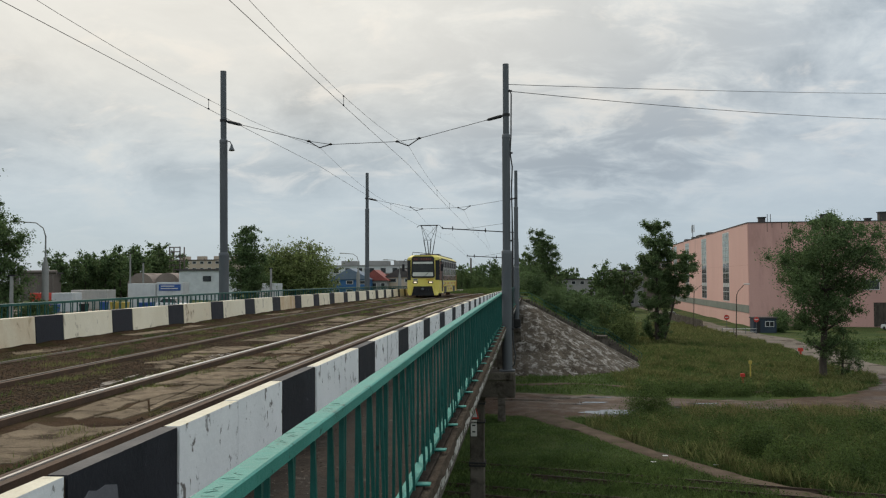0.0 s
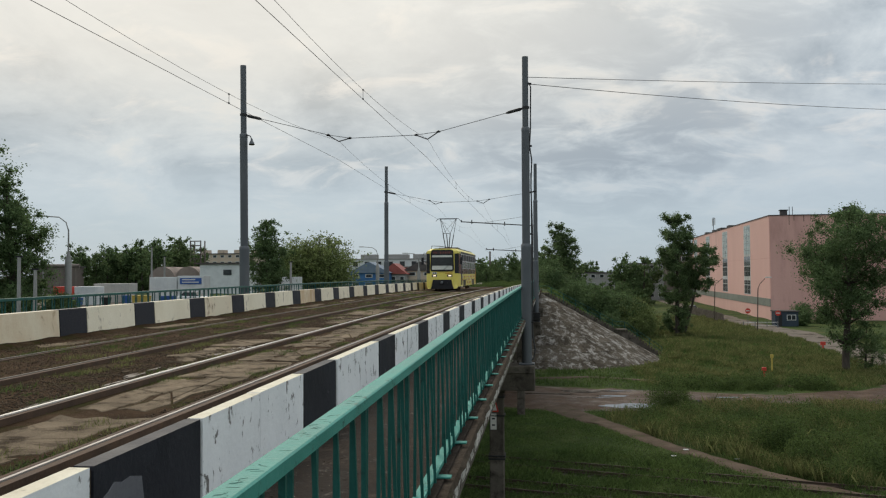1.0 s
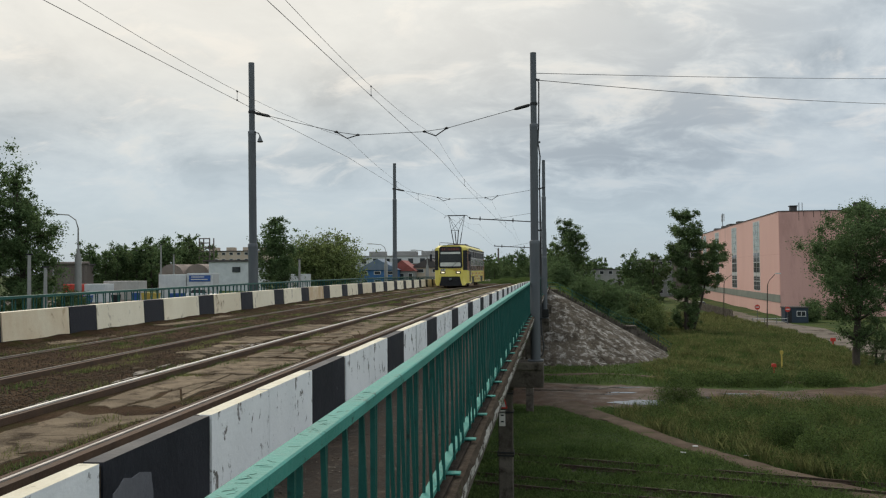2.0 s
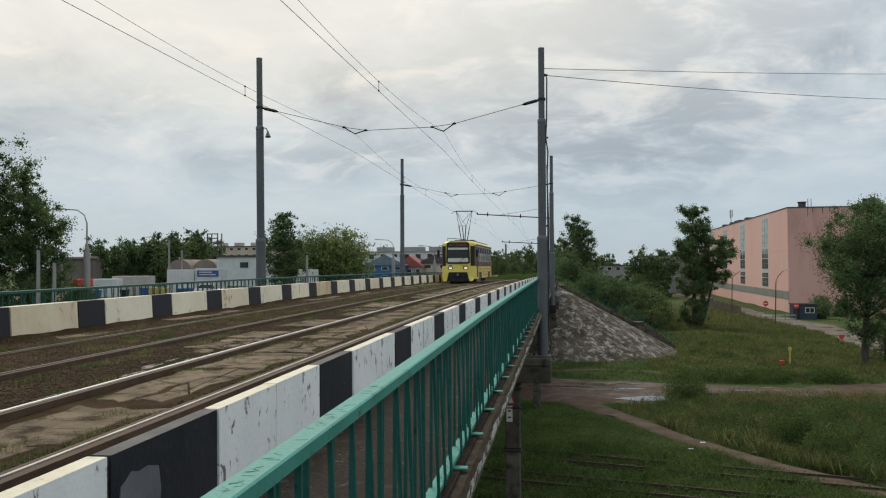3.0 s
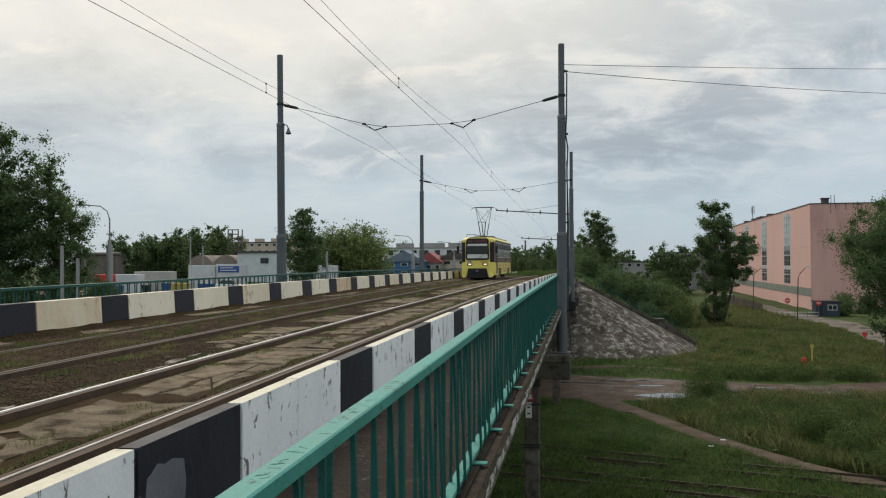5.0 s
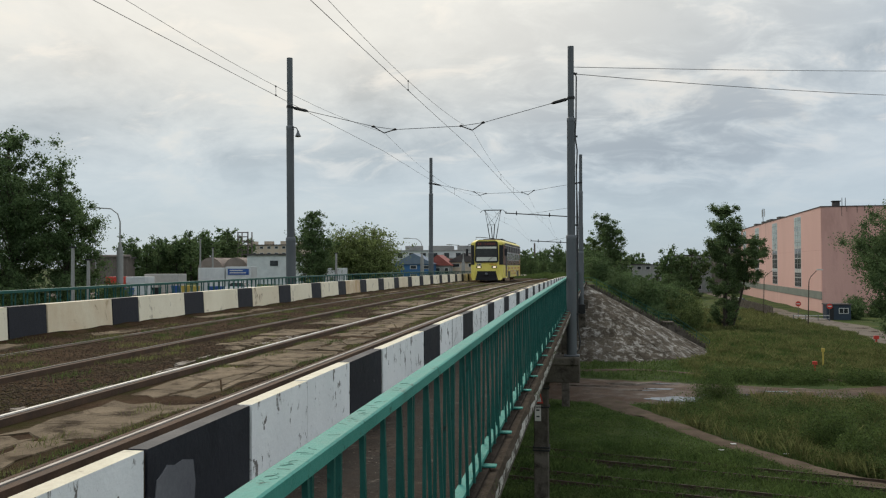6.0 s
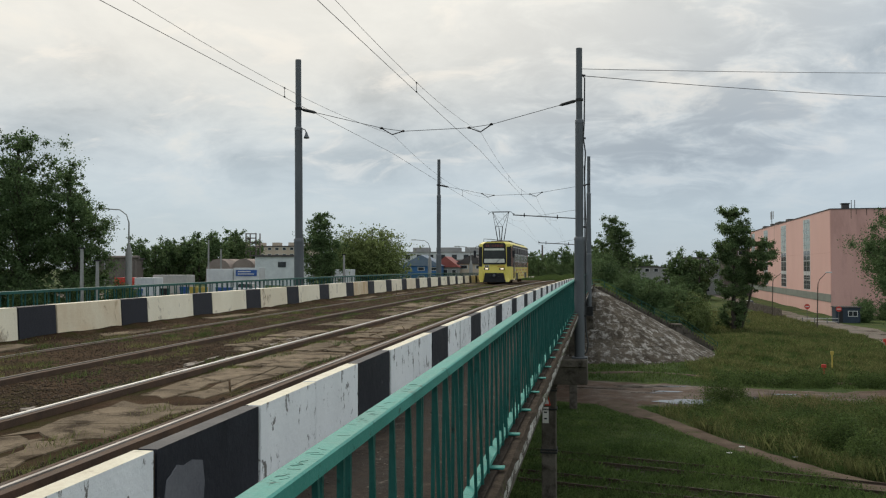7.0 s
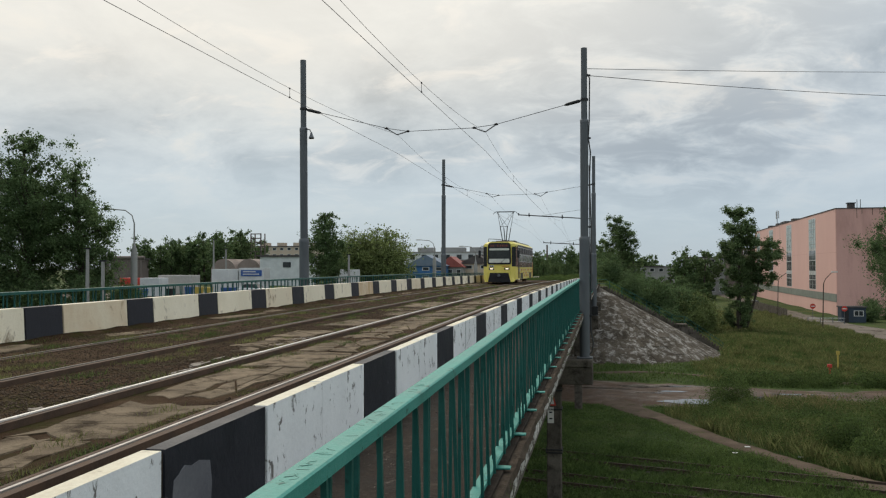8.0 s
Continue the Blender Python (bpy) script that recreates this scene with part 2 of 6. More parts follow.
M_ROOF = material("dark roofing", [(0.05, 0.045, 0.045), (0.10, 0.09, 0.085)], 0.9, 0.5, 6, 0.2)
M_GREYW = material("grey panel wall", [(0.22, 0.215, 0.205), (0.32, 0.315, 0.30)], 0.85, 0.2, 4, 0.1)
M_BARK = material("grey-brown bark", [(0.035, 0.028, 0.022), (0.09, 0.075, 0.06)], 0.95, 3, 20, 0.6, streak=0.3)


def leaf_material(name, dark, light):
    return material(name, [dark, light], 0.7, 0.6, 4.0, 0.0, island=0.5, trans=0.44, spec=0.12)


M_LEAF = leaf_material("poplar leaves", (0.070, 0.110, 0.048), (0.142, 0.196, 0.080))
M_LEAF_DK = leaf_material("dark leaves", (0.066, 0.108, 0.047), (0.130, 0.186, 0.076))
M_LEAF_LT = leaf_material("willow leaves", (0.120, 0.155, 0.058), (0.200, 0.245, 0.090))
M_GRASS = leaf_material("grass blades", (0.052, 0.092, 0.025), (0.120, 0.168, 0.052))
M_GRASSY = leaf_material("tall seeding grass", (0.100, 0.116, 0.040), (0.196, 0.196, 0.080))
M_STRAW = leaf_material("dry seeding grass", (0.126, 0.120, 0.048), (0.230, 0.205, 0.094))
M_WEED = leaf_material("ditch weeds", (0.046, 0.076, 0.022), (0.098, 0.136, 0.042))


# ---- mesh helpers ----
def box(bm, x0, x1, y0, y1, z0, z1, bevel=0.0):
    m = Matrix.Translation(((x0 + x1) / 2, (y0 + y1) / 2, (z0 + z1) / 2)) @ Matrix.Diagonal((x1 - x0, y1 - y0, z1 - z0, 1))
    made = bmesh.ops.create_cube(bm, size=1, matrix=m)["verts"]
    if bevel:
        edges = {e for v in made for e in v.link_edges}
        bmesh.ops.bevel(bm, geom=list(edges), offset=bevel, segments=1, affect="EDGES")
    return bm


def boxes(*dims, bevel=0.0):
    bm = bmesh.new()
    for d in dims:
        box(bm, *d, bevel=bevel)
    return bm


def tube(bm, points, radii, sides=8, caps=True):
    """A tube along a line of points; one radius or one each."""
    pts = [Vector(p) for p in points]
    if not isinstance(radii, (list, tuple)):
        radii = [radii] * len(pts)
    rings = []
    for i, p in enumerate(pts):
        d = (pts[min(i + 1, len(pts) - 1)] - pts[max(i - 1, 0)]).normalized()
        side = d.cross(Vector((0, 0, 1))) if abs(d.z) < 0.95 else d.cross(Vector((0, 1, 0)))
        side.normalize()
        up = side.cross(d)
        rings.append([bm.verts.new(p + radii[i] * (math.cos(a) * side + math.sin(a) * up)) for a in (2 * math.pi * k / sides for k in range(sides))])
    for a, b in zip(rings, rings[1:]):
        for k in range(sides):
            f = bm.faces.new((a[k], a[(k + 1) % sides], b[(k + 1) % sides], b[k]))
            f.smooth = sides > 5
    if caps:
        for f in (bm.faces.new(rings[0][::-1]), bm.faces.new(rings[-1])):
            for e in f.edges:
                e.smooth = False
    return bm


def loft(bm, sections, closed=True, caps=True):
    """Joins equal rings of points into a skin."""
    rings = [[bm.verts.new(p) for p in s] for s in sections]
    for a, b in zip(rings, rings[1:]):
        n = len(a)
        for k in range(n if closed else n - 1):
            bm.faces.new((a[k], a[(k + 1) % n], b[(k + 1) % n], b[k]))
    if caps and closed:
        bm.faces.new(rings[0][::-1])
        bm.faces.new(rings[-1])
    return bm


def mesh_of(bm, name, mat):
    bmesh.ops.recalc_face_normals(bm, faces=bm.faces)
    me = bpy.data.meshes.new(name)
    bm.to_mesh(me)
    bm.free()
    for mm in (mat if isinstance(mat, (list, tuple)) else [mat]):
        me.materials.append(mm)
    return me


def part(name, bm, mat, parent=None, label="", at=None):
    ob = new(name, mesh_of(bm, name, mat))
    if at is not None:
        ob.matrix_basis = at
    ob.parent = parent
    return tagged(ob, label)


def thing(name, label, category, at=(0, 0, 0), turn=0, group="", kind=""):
    ob = new(name)
    ob.empty_display_size = 0.2
    ob.matrix_basis = pose(*at, 0, 0, turn)
    return tagged(ob, label, category, group, kind)


def solid(name, bm, mat, label, category, group="", kind="", at=None):
    ob = part(name, bm, mat, None, label, at)
    return tagged(ob, "", category, group, kind)


def raw(name, verts, faces, mat, smooth=False):
    me = bpy.data.meshes.new(name)
    verts, faces = np.asarray(verts, "f4"), np.asarray(faces, "i4")
    me.vertices.add(len(verts))
    me.vertices.foreach_set("co", verts.ravel())
    k = faces.shape[1]
    me.loops.add(faces.size)
    me.loops.foreach_set("vertex_index", faces.ravel())
    me.polygons.add(len(faces))
    me.polygons.foreach_set("loop_start", np.arange(0, faces.size, k, dtype="i4"))
    me.polygons.foreach_set("loop_total", np.full(len(faces), k, "i4"))
    me.update(calc_edges=True)
    me.materials.append(mat)
    return me


def quads(centres, size, rng, flat=0.0):
    """Loose leaf quads at the centres, turned at random."""
    n = len(centres)
    a = rng.normal(size=(n, 3))
    b = rng.normal(size=(n, 3))
    a /= np.linalg.norm(a, axis=1)[:, None]
    b -= a * (a * b).sum(1)[:, None]
    b /= np.linalg.norm(b, axis=1)[:, None]
    s = size * rng.uniform(0.6, 1.35, size=(n, 1))
    a, b = a * s, b * s * 0.62
    v = np.stack([centres - a, centres + b * 0.9, centres + a, centres - b * 0.9], 1).reshape(-1, 3)
    f = np.arange(4 * n).reshape(n, 4)
    return v, f


def smooth(a, b, x):
    t = np.clip((x - a) / (b - a), 0, 1)
    return t * t * (3 - 2 * t)
# ---- the ground ----
def hump(y):
    """The bridge's crest, over its level at the camera."""
    y = min(max(y, -30), 120)
    return 0.0085 * y - 1.0e-4 * y * y


RAIL, WALK, KERB, HAND, FOOT = EYE - 1.31, EYE - 1.78, EYE - 1.04, EYE - 0.635, EYE - 1.69
KERB_L, WALK_L, HAND_L = EYE - 0.73, EYE - 1.40, EYE - 0.53
AXIS = -5.75                       # middle of the bridge
TRACKS = (-4.2, -7.43)
END = 96.0                         # abutment


def ground_z(x, y):
    """Flat land, a road bank that starts at the abutment and widens to the left, and soft unevenness."""
    x, y = np.asarray(x, float), np.asarray(y, float)
    z = 0.10 * np.sin(x * 0.21 + 1) * np.sin(y * 0.17) + 0.06 * np.sin(x * 0.53 + y * 0.4)
    near_rails = smooth(30, 34, y) * (1 - smooth(47, 52, y))
    z = z * (1 - 0.8 * near_rails)
    far = 1 - smooth(300, 700, np.hypot(x, y))
    bank = 7.1 * smooth(END + 1, END + 13, y) * (1 - smooth(-0.5, 11, x)) * (1 - 0.35 * smooth(150, 300, y)) * smooth(-36, -26, x)
    left = 5.6 * smooth(52, 85, y) * (1 - smooth(-34, -18, x))
    z = z * far + np.maximum(bank, left) * np.maximum(far, 0.6)
    # the grassy rise beside the bank, and the ditch side near the mud road
    z = z + 0.9 * np.exp(-((x - 17) / 6) ** 2 - ((y - 104) / 12) ** 2)
    return z


def patch(name, xs, ys, mat, lift=0.0, **tags):
    gx, gy = np.meshgrid(xs, ys)
    v = np.stack([gx, gy, ground_z(gx, gy) + lift], -1).reshape(-1, 3)
    n, m = len(xs), len(ys)
    i = (np.arange(m - 1)[:, None] * n + np.arange(n - 1)[None]).ravel()
    me = raw(name, v, np.stack([i, i + 1, i + 1 + n, i + n], 1), mat)
    me.polygons.foreach_set("use_smooth", np.ones(len(me.polygons), bool))
    return tagged(new(name, me), **tags)


def steps_out(lo, hi, fine_lo, fine_hi, step):
    mid = np.arange(fine_lo, fine_hi + step / 2, step)
    left = fine_lo - np.geomspace(step, fine_lo - lo, 24) if lo < fine_lo else np.array([])
    right = fine_hi + np.geomspace(step, hi - fine_hi, 24)
    return np.concatenate([left[::-1], mid, right])


patch("ground", steps_out(-2500, 2500, -60, 60, 1.5), steps_out(-300, 3500, 20, 200, 1.5), M_SOIL,
      label="uneven grassy ground around the bridge", category="ground", kind="structure")


def ribbon(name, line, mat, lift, label, category, wob=0.25, seed=0):
    """A strip that lies on the ground; line holds x, y and half-width."""
    rng = np.random.default_rng(seed)
    pts = []
    for (x0, y0, w0), (x1, y1, w1) in zip(line, line[1:]):
        n = max(2, int(math.hypot(x1 - x0, y1 - y0) / 0.8))
        pts += [(x0 + (x1 - x0) * k / n, y0 + (y1 - y0) * k / n, w0 + (w1 - w0) * k / n) for k in range(n)]
    pts.append(line[-1])
    p = np.array(pts)
    for _ in range(6):
        p[1:-1] = (p[:-2] + 2 * p[1:-1] + p[2:]) / 4
    d = np.gradient(p[:, :2], axis=0)
    d /= np.linalg.norm(d, axis=1)[:, None]
    nrm = np.stack([-d[:, 1], d[:, 0]], 1)
    across = np.linspace(-1, 1, 9)
    v = []
    jl, jr = rng.normal(0, wob, len(p)), rng.normal(0, wob, len(p))
    for k in range(len(p)):
        for a in across:
            w = p[k, 2] * a + (jl[k] if a < 0 else jr[k]) * abs(a) ** 3
            x, y = p[k, :2] + nrm[k] * w
            v.append((x, y, float(ground_z(x, y)) + lift * (1.15 - 1.5 * abs(a) ** 5)))
    n = 9
    i = (np.arange(len(p) - 1)[:, None] * n + np.arange(n - 1)[None]).ravel()
    me = raw(name, v, np.stack([i, i + 1, i + 1 + n, i + n], 1), mat)
    me.polygons.foreach_set("use_smooth", np.ones(len(me.polygons), bool))
    return tagged(new(name, me), label, category, kind="structure")


MUD_LINE = [(-30, 70, 4), (-8, 68.5, 6.0), (0, 67.0, 6.6), (6, 65.2, 6.2), (12, 65.6, 4.0), (18, 65.3, 3.4), (26, 68, 4.2), (33, 76, 4), (38, 90, 4)]
ribbon("mud_road", MUD_LINE,
       M_MUD, 0.09, "wet rutted brown mud road with puddles", "road", 0.35, 1)
ribbon("dirt_track", [(-14, 78, 0.5), (-2, 77.6, 0.55), (5, 78, 0.5), (12, 76, 0.5), (20, 73, 0.7)], M_PATH, 0.07, "narrow trodden dirt track in the grass", "path", 0.12, 2)
ribbon("footpath", [(0.5, 62, 1.3), (1.7, 59, 1.1), (2.9, 55.8, 0.9), (4.3, 53.2, 0.75), (5.6, 49.3, 0.7), (7.8, 45.2, 0.7), (9.6, 41.9, 0.8), (12.4, 38.0, 0.8), (16, 33, 0.8)],
       M_PATH, 0.09, "trodden bare-earth footpath across the grass", "path", 0.17, 3)
ribbon("road", [(60, 64, 3), (46, 68, 3), (37, 77, 3.0), (34.5, 90, 2.8), (35.3, 104, 2.8), (36.6, 122, 3.6), (36.4, 140, 4.2), (34.8, 160, 3.8), (36, 200, 2.6), (37.5, 262, 2.4), (39, 330, 2.4)],
       M_ROAD, 0.10, "pale patched asphalt lane with broken edges", "road", 0.2, 4)

ribbon("yard", [(-100, 100, 10), (-75, 104, 13), (-50, 112, 13), (-30, 122, 12), (-18, 128, 8)], M_ROAD, 0.16, "grey asphalt yard beside the far road", "yard", 0.3, 5)


def puddle(x, y, rx, ry, seed):
    rng = random.Random(seed)
    z = float(ground_z(x, y)) + 0.118
    bm = bmesh.new()
    ph = [rng.uniform(0, 6.3) for _ in range(4)]
    ring = []
    for k in range(40):
        a = 2 * math.pi * k / 40
        r = 1 + 0.22 * math.sin(2 * a + ph[0]) + 0.16 * math.sin(3 * a + ph[1]) + 0.1 * math.sin(7 * a + ph[2])
        ring.append(bm.verts.new((x + rx * r * math.cos(a), y + ry * r * math.sin(a), z)))
    bm.faces.new(ring)
    solid("puddle", bm, M_WATER, "still rain puddle on the worn road", "puddle", "puddles", "structure")


for k, (x, y, rx, ry) in enumerate([(5.6, 61.9, 2.1, 0.95), (11.6, 64.0, 1.7, 0.7), (9.0, 64.2, 1.2, 0.7), (13.6, 65.4, 1.6, 0.3), (15.4, 64.4, 0.9, 0.25), (1.5, 69.5, 2.6, 0.45), (4.3, 67.4, 2.2, 0.3), (-0.6, 67.5, 2.0, 0.3), (2.8, 66.0, 1.5, 0.2), (5.2, 70.0, 1.6, 0.2), (34.2, 126.5, 1.3, 1.3)]):
    puddle(x, y, rx, ry, k)

# ---- railway under the bridge ----
def rail_profile(bm, x0, y0, x1, y1, z, w=0.072, h=0.16):
    d = Vector((x1 - x0, y1 - y0, 0)).normalized()
    s = Vector((d.y, -d.x, 0))
    prof = [(-w, 0), (w, 0), (w, 0.02), (0.012, 0.035), (0.012, h - 0.04), (w / 2, h - 0.03), (w / 2, h), (-w / 2, h), (-w / 2, h - 0.03), (-0.012, h - 0.04), (-0.012, 0.035), (-w, 0.02)]
    secs = []
    for px, py in ((x0, y0), (x1, y1)):
        secs.append([Vector((px, py, z)) + s * a + Vector((0, 0, b)) for a, b in prof])
    return loft(bm, secs)


def railway(cx, cy, slope, gauge=1.52):
    d = Vector((1, slope, 0)).normalized()
    s = Vector((-d.y, d.x, 0))
    base = thing("railway_track", "rusty railway track sunk in grass below the bridge", "railway track", group="railway tracks", kind="structure")
    for k in (-1, 1):
        o = Vector((cx, cy, 0)) + s * (k * gauge / 2)
        part("rail", rail_profile(bmesh.new(), *(o - d * 60).xy, *(o + d * 40).xy, 0.05), M_RAILRUST, base)
    first = None
    for k in range(-34, 60):
        c = Vector((cx, cy, -0.075)) + d * (k * 0.6)
        m = Matrix.Translation(c) @ Matrix.Rotation(math.atan2(d.y, d.x), 4, "Z")
        if first is None:
            first = part("sleeper", boxes((-0.11, 0.11, -1.25, 1.25, -0.06, 0.09), bevel=0.015), M_BARK, base, at=m)
        else:
            ob = new("sleeper", first.data)
            ob.matrix_basis, ob.parent = m, base


railway(5.0, 40.75, -0.30)
railway(3.0, 36.75, -0.29)

# ---- the bridge ----
YS = [-14 + 2.0 * k for k in range(int((END + 14) / 2) + 1)]


def along(profile, ys, bm=None, lift=hump):
    """A beam with the given x, z profile that follows the bridge's crest."""
    bm = bm or bmesh.new()
    return loft(bm, [[(x, y, z + lift(y)) for x, z in profile] for y in ys])


bridge = thing("bridge", "old concrete tram bridge with crumbling deck edge", "bridge", kind="structure")
part("deck_slab", along([(-10.95, WALK - 0.38), (-0.84, WALK - 0.38), (-0.84, WALK - 0.02), (-10.95, WALK - 0.02)], YS), M_CONC, bridge)
# broken outer edge, with a ragged lower lip
rng = random.Random(5)
lip = bmesh.new()
secs = []
for k in range(550):
    y = -14 + k * 0.2
    w = [0.012 * noise.noise(Vector((y * 1.3, 7.0 * q, 0))) + rng.uniform(-0.006, 0.006) for q in range(6)]
    secs.append([(-0.95, y, WALK + hump(y)), (-0.79 + w[0], y, WALK + 0.01 + hump(y)), (-0.765 + w[1] * 1.8, y, WALK - 0.05 + w[2] + hump(y)),
                 (-0.775 + w[3], y, WALK - 0.17 + w[4] + hump(y)), (-0.82 + w[5], y, WALK - 0.27 + w[2] * 2 + hump(y)), (-0.95, y, WALK - 0.30 + hump(y))])
loft(lip, secs)
bmesh.ops.recalc_face_normals(lip, faces=lip.faces)
for f in lip.faces:
    f.material_index = 1 if f.normal.z > 0.45 or f.calc_center_median().z - hump(f.calc_center_median().y) > WALK - 0.055 else 0
part("deck_edge", lip, [M_FASCIA, M_LEDGE], bridge)
for x in (-1.75, -3.75, -5.75, -7.75, -9.75):
    part("girder", along([(x - 0.12, WALK - 1.54), (x + 0.12, WALK - 1.54), (x + 0.12, WALK - 1.15), (x + 0.07, WALK - 1.05), (x + 0.07, WALK - 0.39), (x - 0.07, WALK - 0.39), (x - 0.07, WALK - 1.05), (x - 0.12, WALK - 1.15)], YS), M_CONC, bridge)
walkway = part("walkway", along([(-2.42, WALK - 0.02), (-0.86, WALK - 0.02), (-0.86, WALK + 0.035), (-2.42, WALK + 0.035)], YS), M_WALK, bridge, "damp dirty concrete walkway")
part("walkway", along([(-10.80, WALK), (-9.45, WALK), (-9.45, WALK_L), (-10.80, WALK_L)], YS), M_WALK, bridge, "dirty concrete walkway")
part("track_bed", along([(-9.25, WALK - 0.02), (-2.60, WALK - 0.02), (-2.60, RAIL - 0.09), (-4.2, RAIL - 0.078), (-5.8, RAIL - 0.078), (-7.4, RAIL - 0.065), (-9.25, RAIL + 0.03)], YS), M_DECK, bridge, "brown gravel and dirt between the tram rails")


def pier(y):
    z = hump(y)
    base = thing("bridge_pier", "concrete bridge pier with square columns and cap beam", "pier", (0, y, 0), group="bridge piers", kind="structure")
    cap = WALK - 1.55 + z
    bm = bmesh.new()
    loft(bm, [[(x, yy, zz) for yy, zz in ((-0.55, cap - 0.86), (0.55, cap - 0.86), (0.55, cap), (-0.55, cap))] for x in (-11.05, -0.46)])
    box(bm, -11.0, -0.50, -0.62, 0.62, cap - 0.26, cap - 0.005)
    bmesh.ops.bevel(bm, geom=bm.edges[:], offset=0.02, segments=1, affect="EDGES")
    part("cap_beam", bm, M_CONC, base)
    for x in (-1.80, -4.45, -7.1, -9.75):
        part("column", boxes((x - 0.25, x + 0.25, -0.25, 0.25, -0.3, cap - 0.98), bevel=0.03), M_CONC, base)
        part("column_head", boxes((x - 0.30, x + 0.30, -0.30, 0.30, cap - 0.98, cap - 0.855), bevel=0.02), M_CONC, base)
    return base


PIERS = (3.3, 30.7, 58.0, 85.3)
for y in PIERS[1:]:
    pier(y)

# kerbs of painted concrete blocks
def kerb_blocks(base, profile, y0, y1, n_period, starts, mats, seed):
    rng = random.Random(seed)
    y, k = y0, 0
    while y < y1:
        length = starts[k % len(starts)]
        bm = bmesh.new()
        j = rng.uniform(-0.008, 0.008)
        secs = [[(x + j, yy, z + hump(yy)) for x, z in profile] for yy in (y + 0.018, y + length / 2, y + length - 0.018)]
        loft(bm, secs)
        bmesh.ops.bevel(bm, geom=[e for e in bm.edges if e.calc_face_angle(0) > 0.5], offset=0.018, segments=2, affect="EDGES")
        bm.normal_update()
        mat = mats(k)
        for face in bm.faces:
            face.material_index = 1 if face.normal.z > 0.8 and mat is not M_BLACK else 0
        part("kerb_block", bm, [mat, M_KERBTOP], base)
        y += length
        k += 1


right_kerb = thing("kerb_right", "concrete kerb painted in black and white blocks", "kerb", kind="structure")
part("joint_fill", along([(-2.432, WALK), (-2.588, WALK), (-2.53, KERB - 0.02), (-2.432, KERB - 0.02)], YS), M_LEDGE, right_kerb)
kerb_blocks(right_kerb, [(-2.42, WALK), (-2.60, WALK), (-2.535, KERB), (-2.42, KERB)], 4.43 - 3.94 * 2, END, 3, (1.34, 1.30, 1.30) * 2 + (1.48, 1.27, 1.35) + (1.34, 1.28, 1.27) * 30,
            lambda k: M_BLACK if k % 3 == 0 else M_WHITE, 1)
rngk = random.Random(3)
left_kerb = thing("kerb_left", "concrete kerb painted in black and yellowed white blocks", "kerb", kind="structure")
part("joint_fill", along([(-9.222, RAIL - 0.1), (-9.46, WALK), (-9.45, KERB_L - 0.02), (-9.255, KERB_L - 0.02)], YS), M_LEDGE, left_kerb)
kerb_blocks(left_kerb, [(-9.20, RAIL - 0.1), (-9.48, WALK), (-9.46, KERB_L), (-9.24, KERB_L)], 15.62 - 3.06 * 8, END, 2, (1.0, 2.06),
            lambda k: M_BLACK if k % 2 == 0 else M_CREAM, 2)


# tram rails
for tx in TRACKS:
    base = thing("tram_track", "worn tram track with shiny railheads set in dirt", "tram track", group="tram tracks", kind="structure")
    for k in (-1, 1):
        x = tx + k * 0.762
        hw = 0.024 if k < 0 else 0.018
        part("rail_web", along([(x - 0.06, RAIL - 0.12), (x + 0.06, RAIL - 0.12), (x + 0.045, RAIL - 0.012), (x - 0.045, RAIL - 0.012)], YS), M_RAILSIDE, base)
        part("rail_head", along([(x - hw, RAIL - 0.02), (x + hw, RAIL - 0.02), (x + hw - 0.003, RAIL), (x - hw + 0.003, RAIL)], YS), (M_RAIL if k < 0 else M_RAILMID) if tx > -5 else M_RAILDULL, base)
        if k > 0:
            part("filler_strip", along([(x + 0.03, RAIL - 0.12), (x + 0.10, RAIL - 0.12), (x + 0.10, RAIL - 0.008), (x + 0.03, RAIL - 0.008)], YS), M_RAILSIDE, base)
        part("guard_rail", along([(x - k * 0.075 - 0.02, RAIL - 0.12), (x - k * 0.075 + 0.02, RAIL - 0.12), (x - k * 0.075 + 0.02, RAIL - 0.012), (x - k * 0.075 - 0.02, RAIL - 0.012)], YS), M_RAILSIDE, base)


# railings
def hump_rail(y):
    """The right-hand railing sags a little towards the bridge's near end."""
    return hump(y) + 0.0045 * (min(y, 10.0) - 5.5)


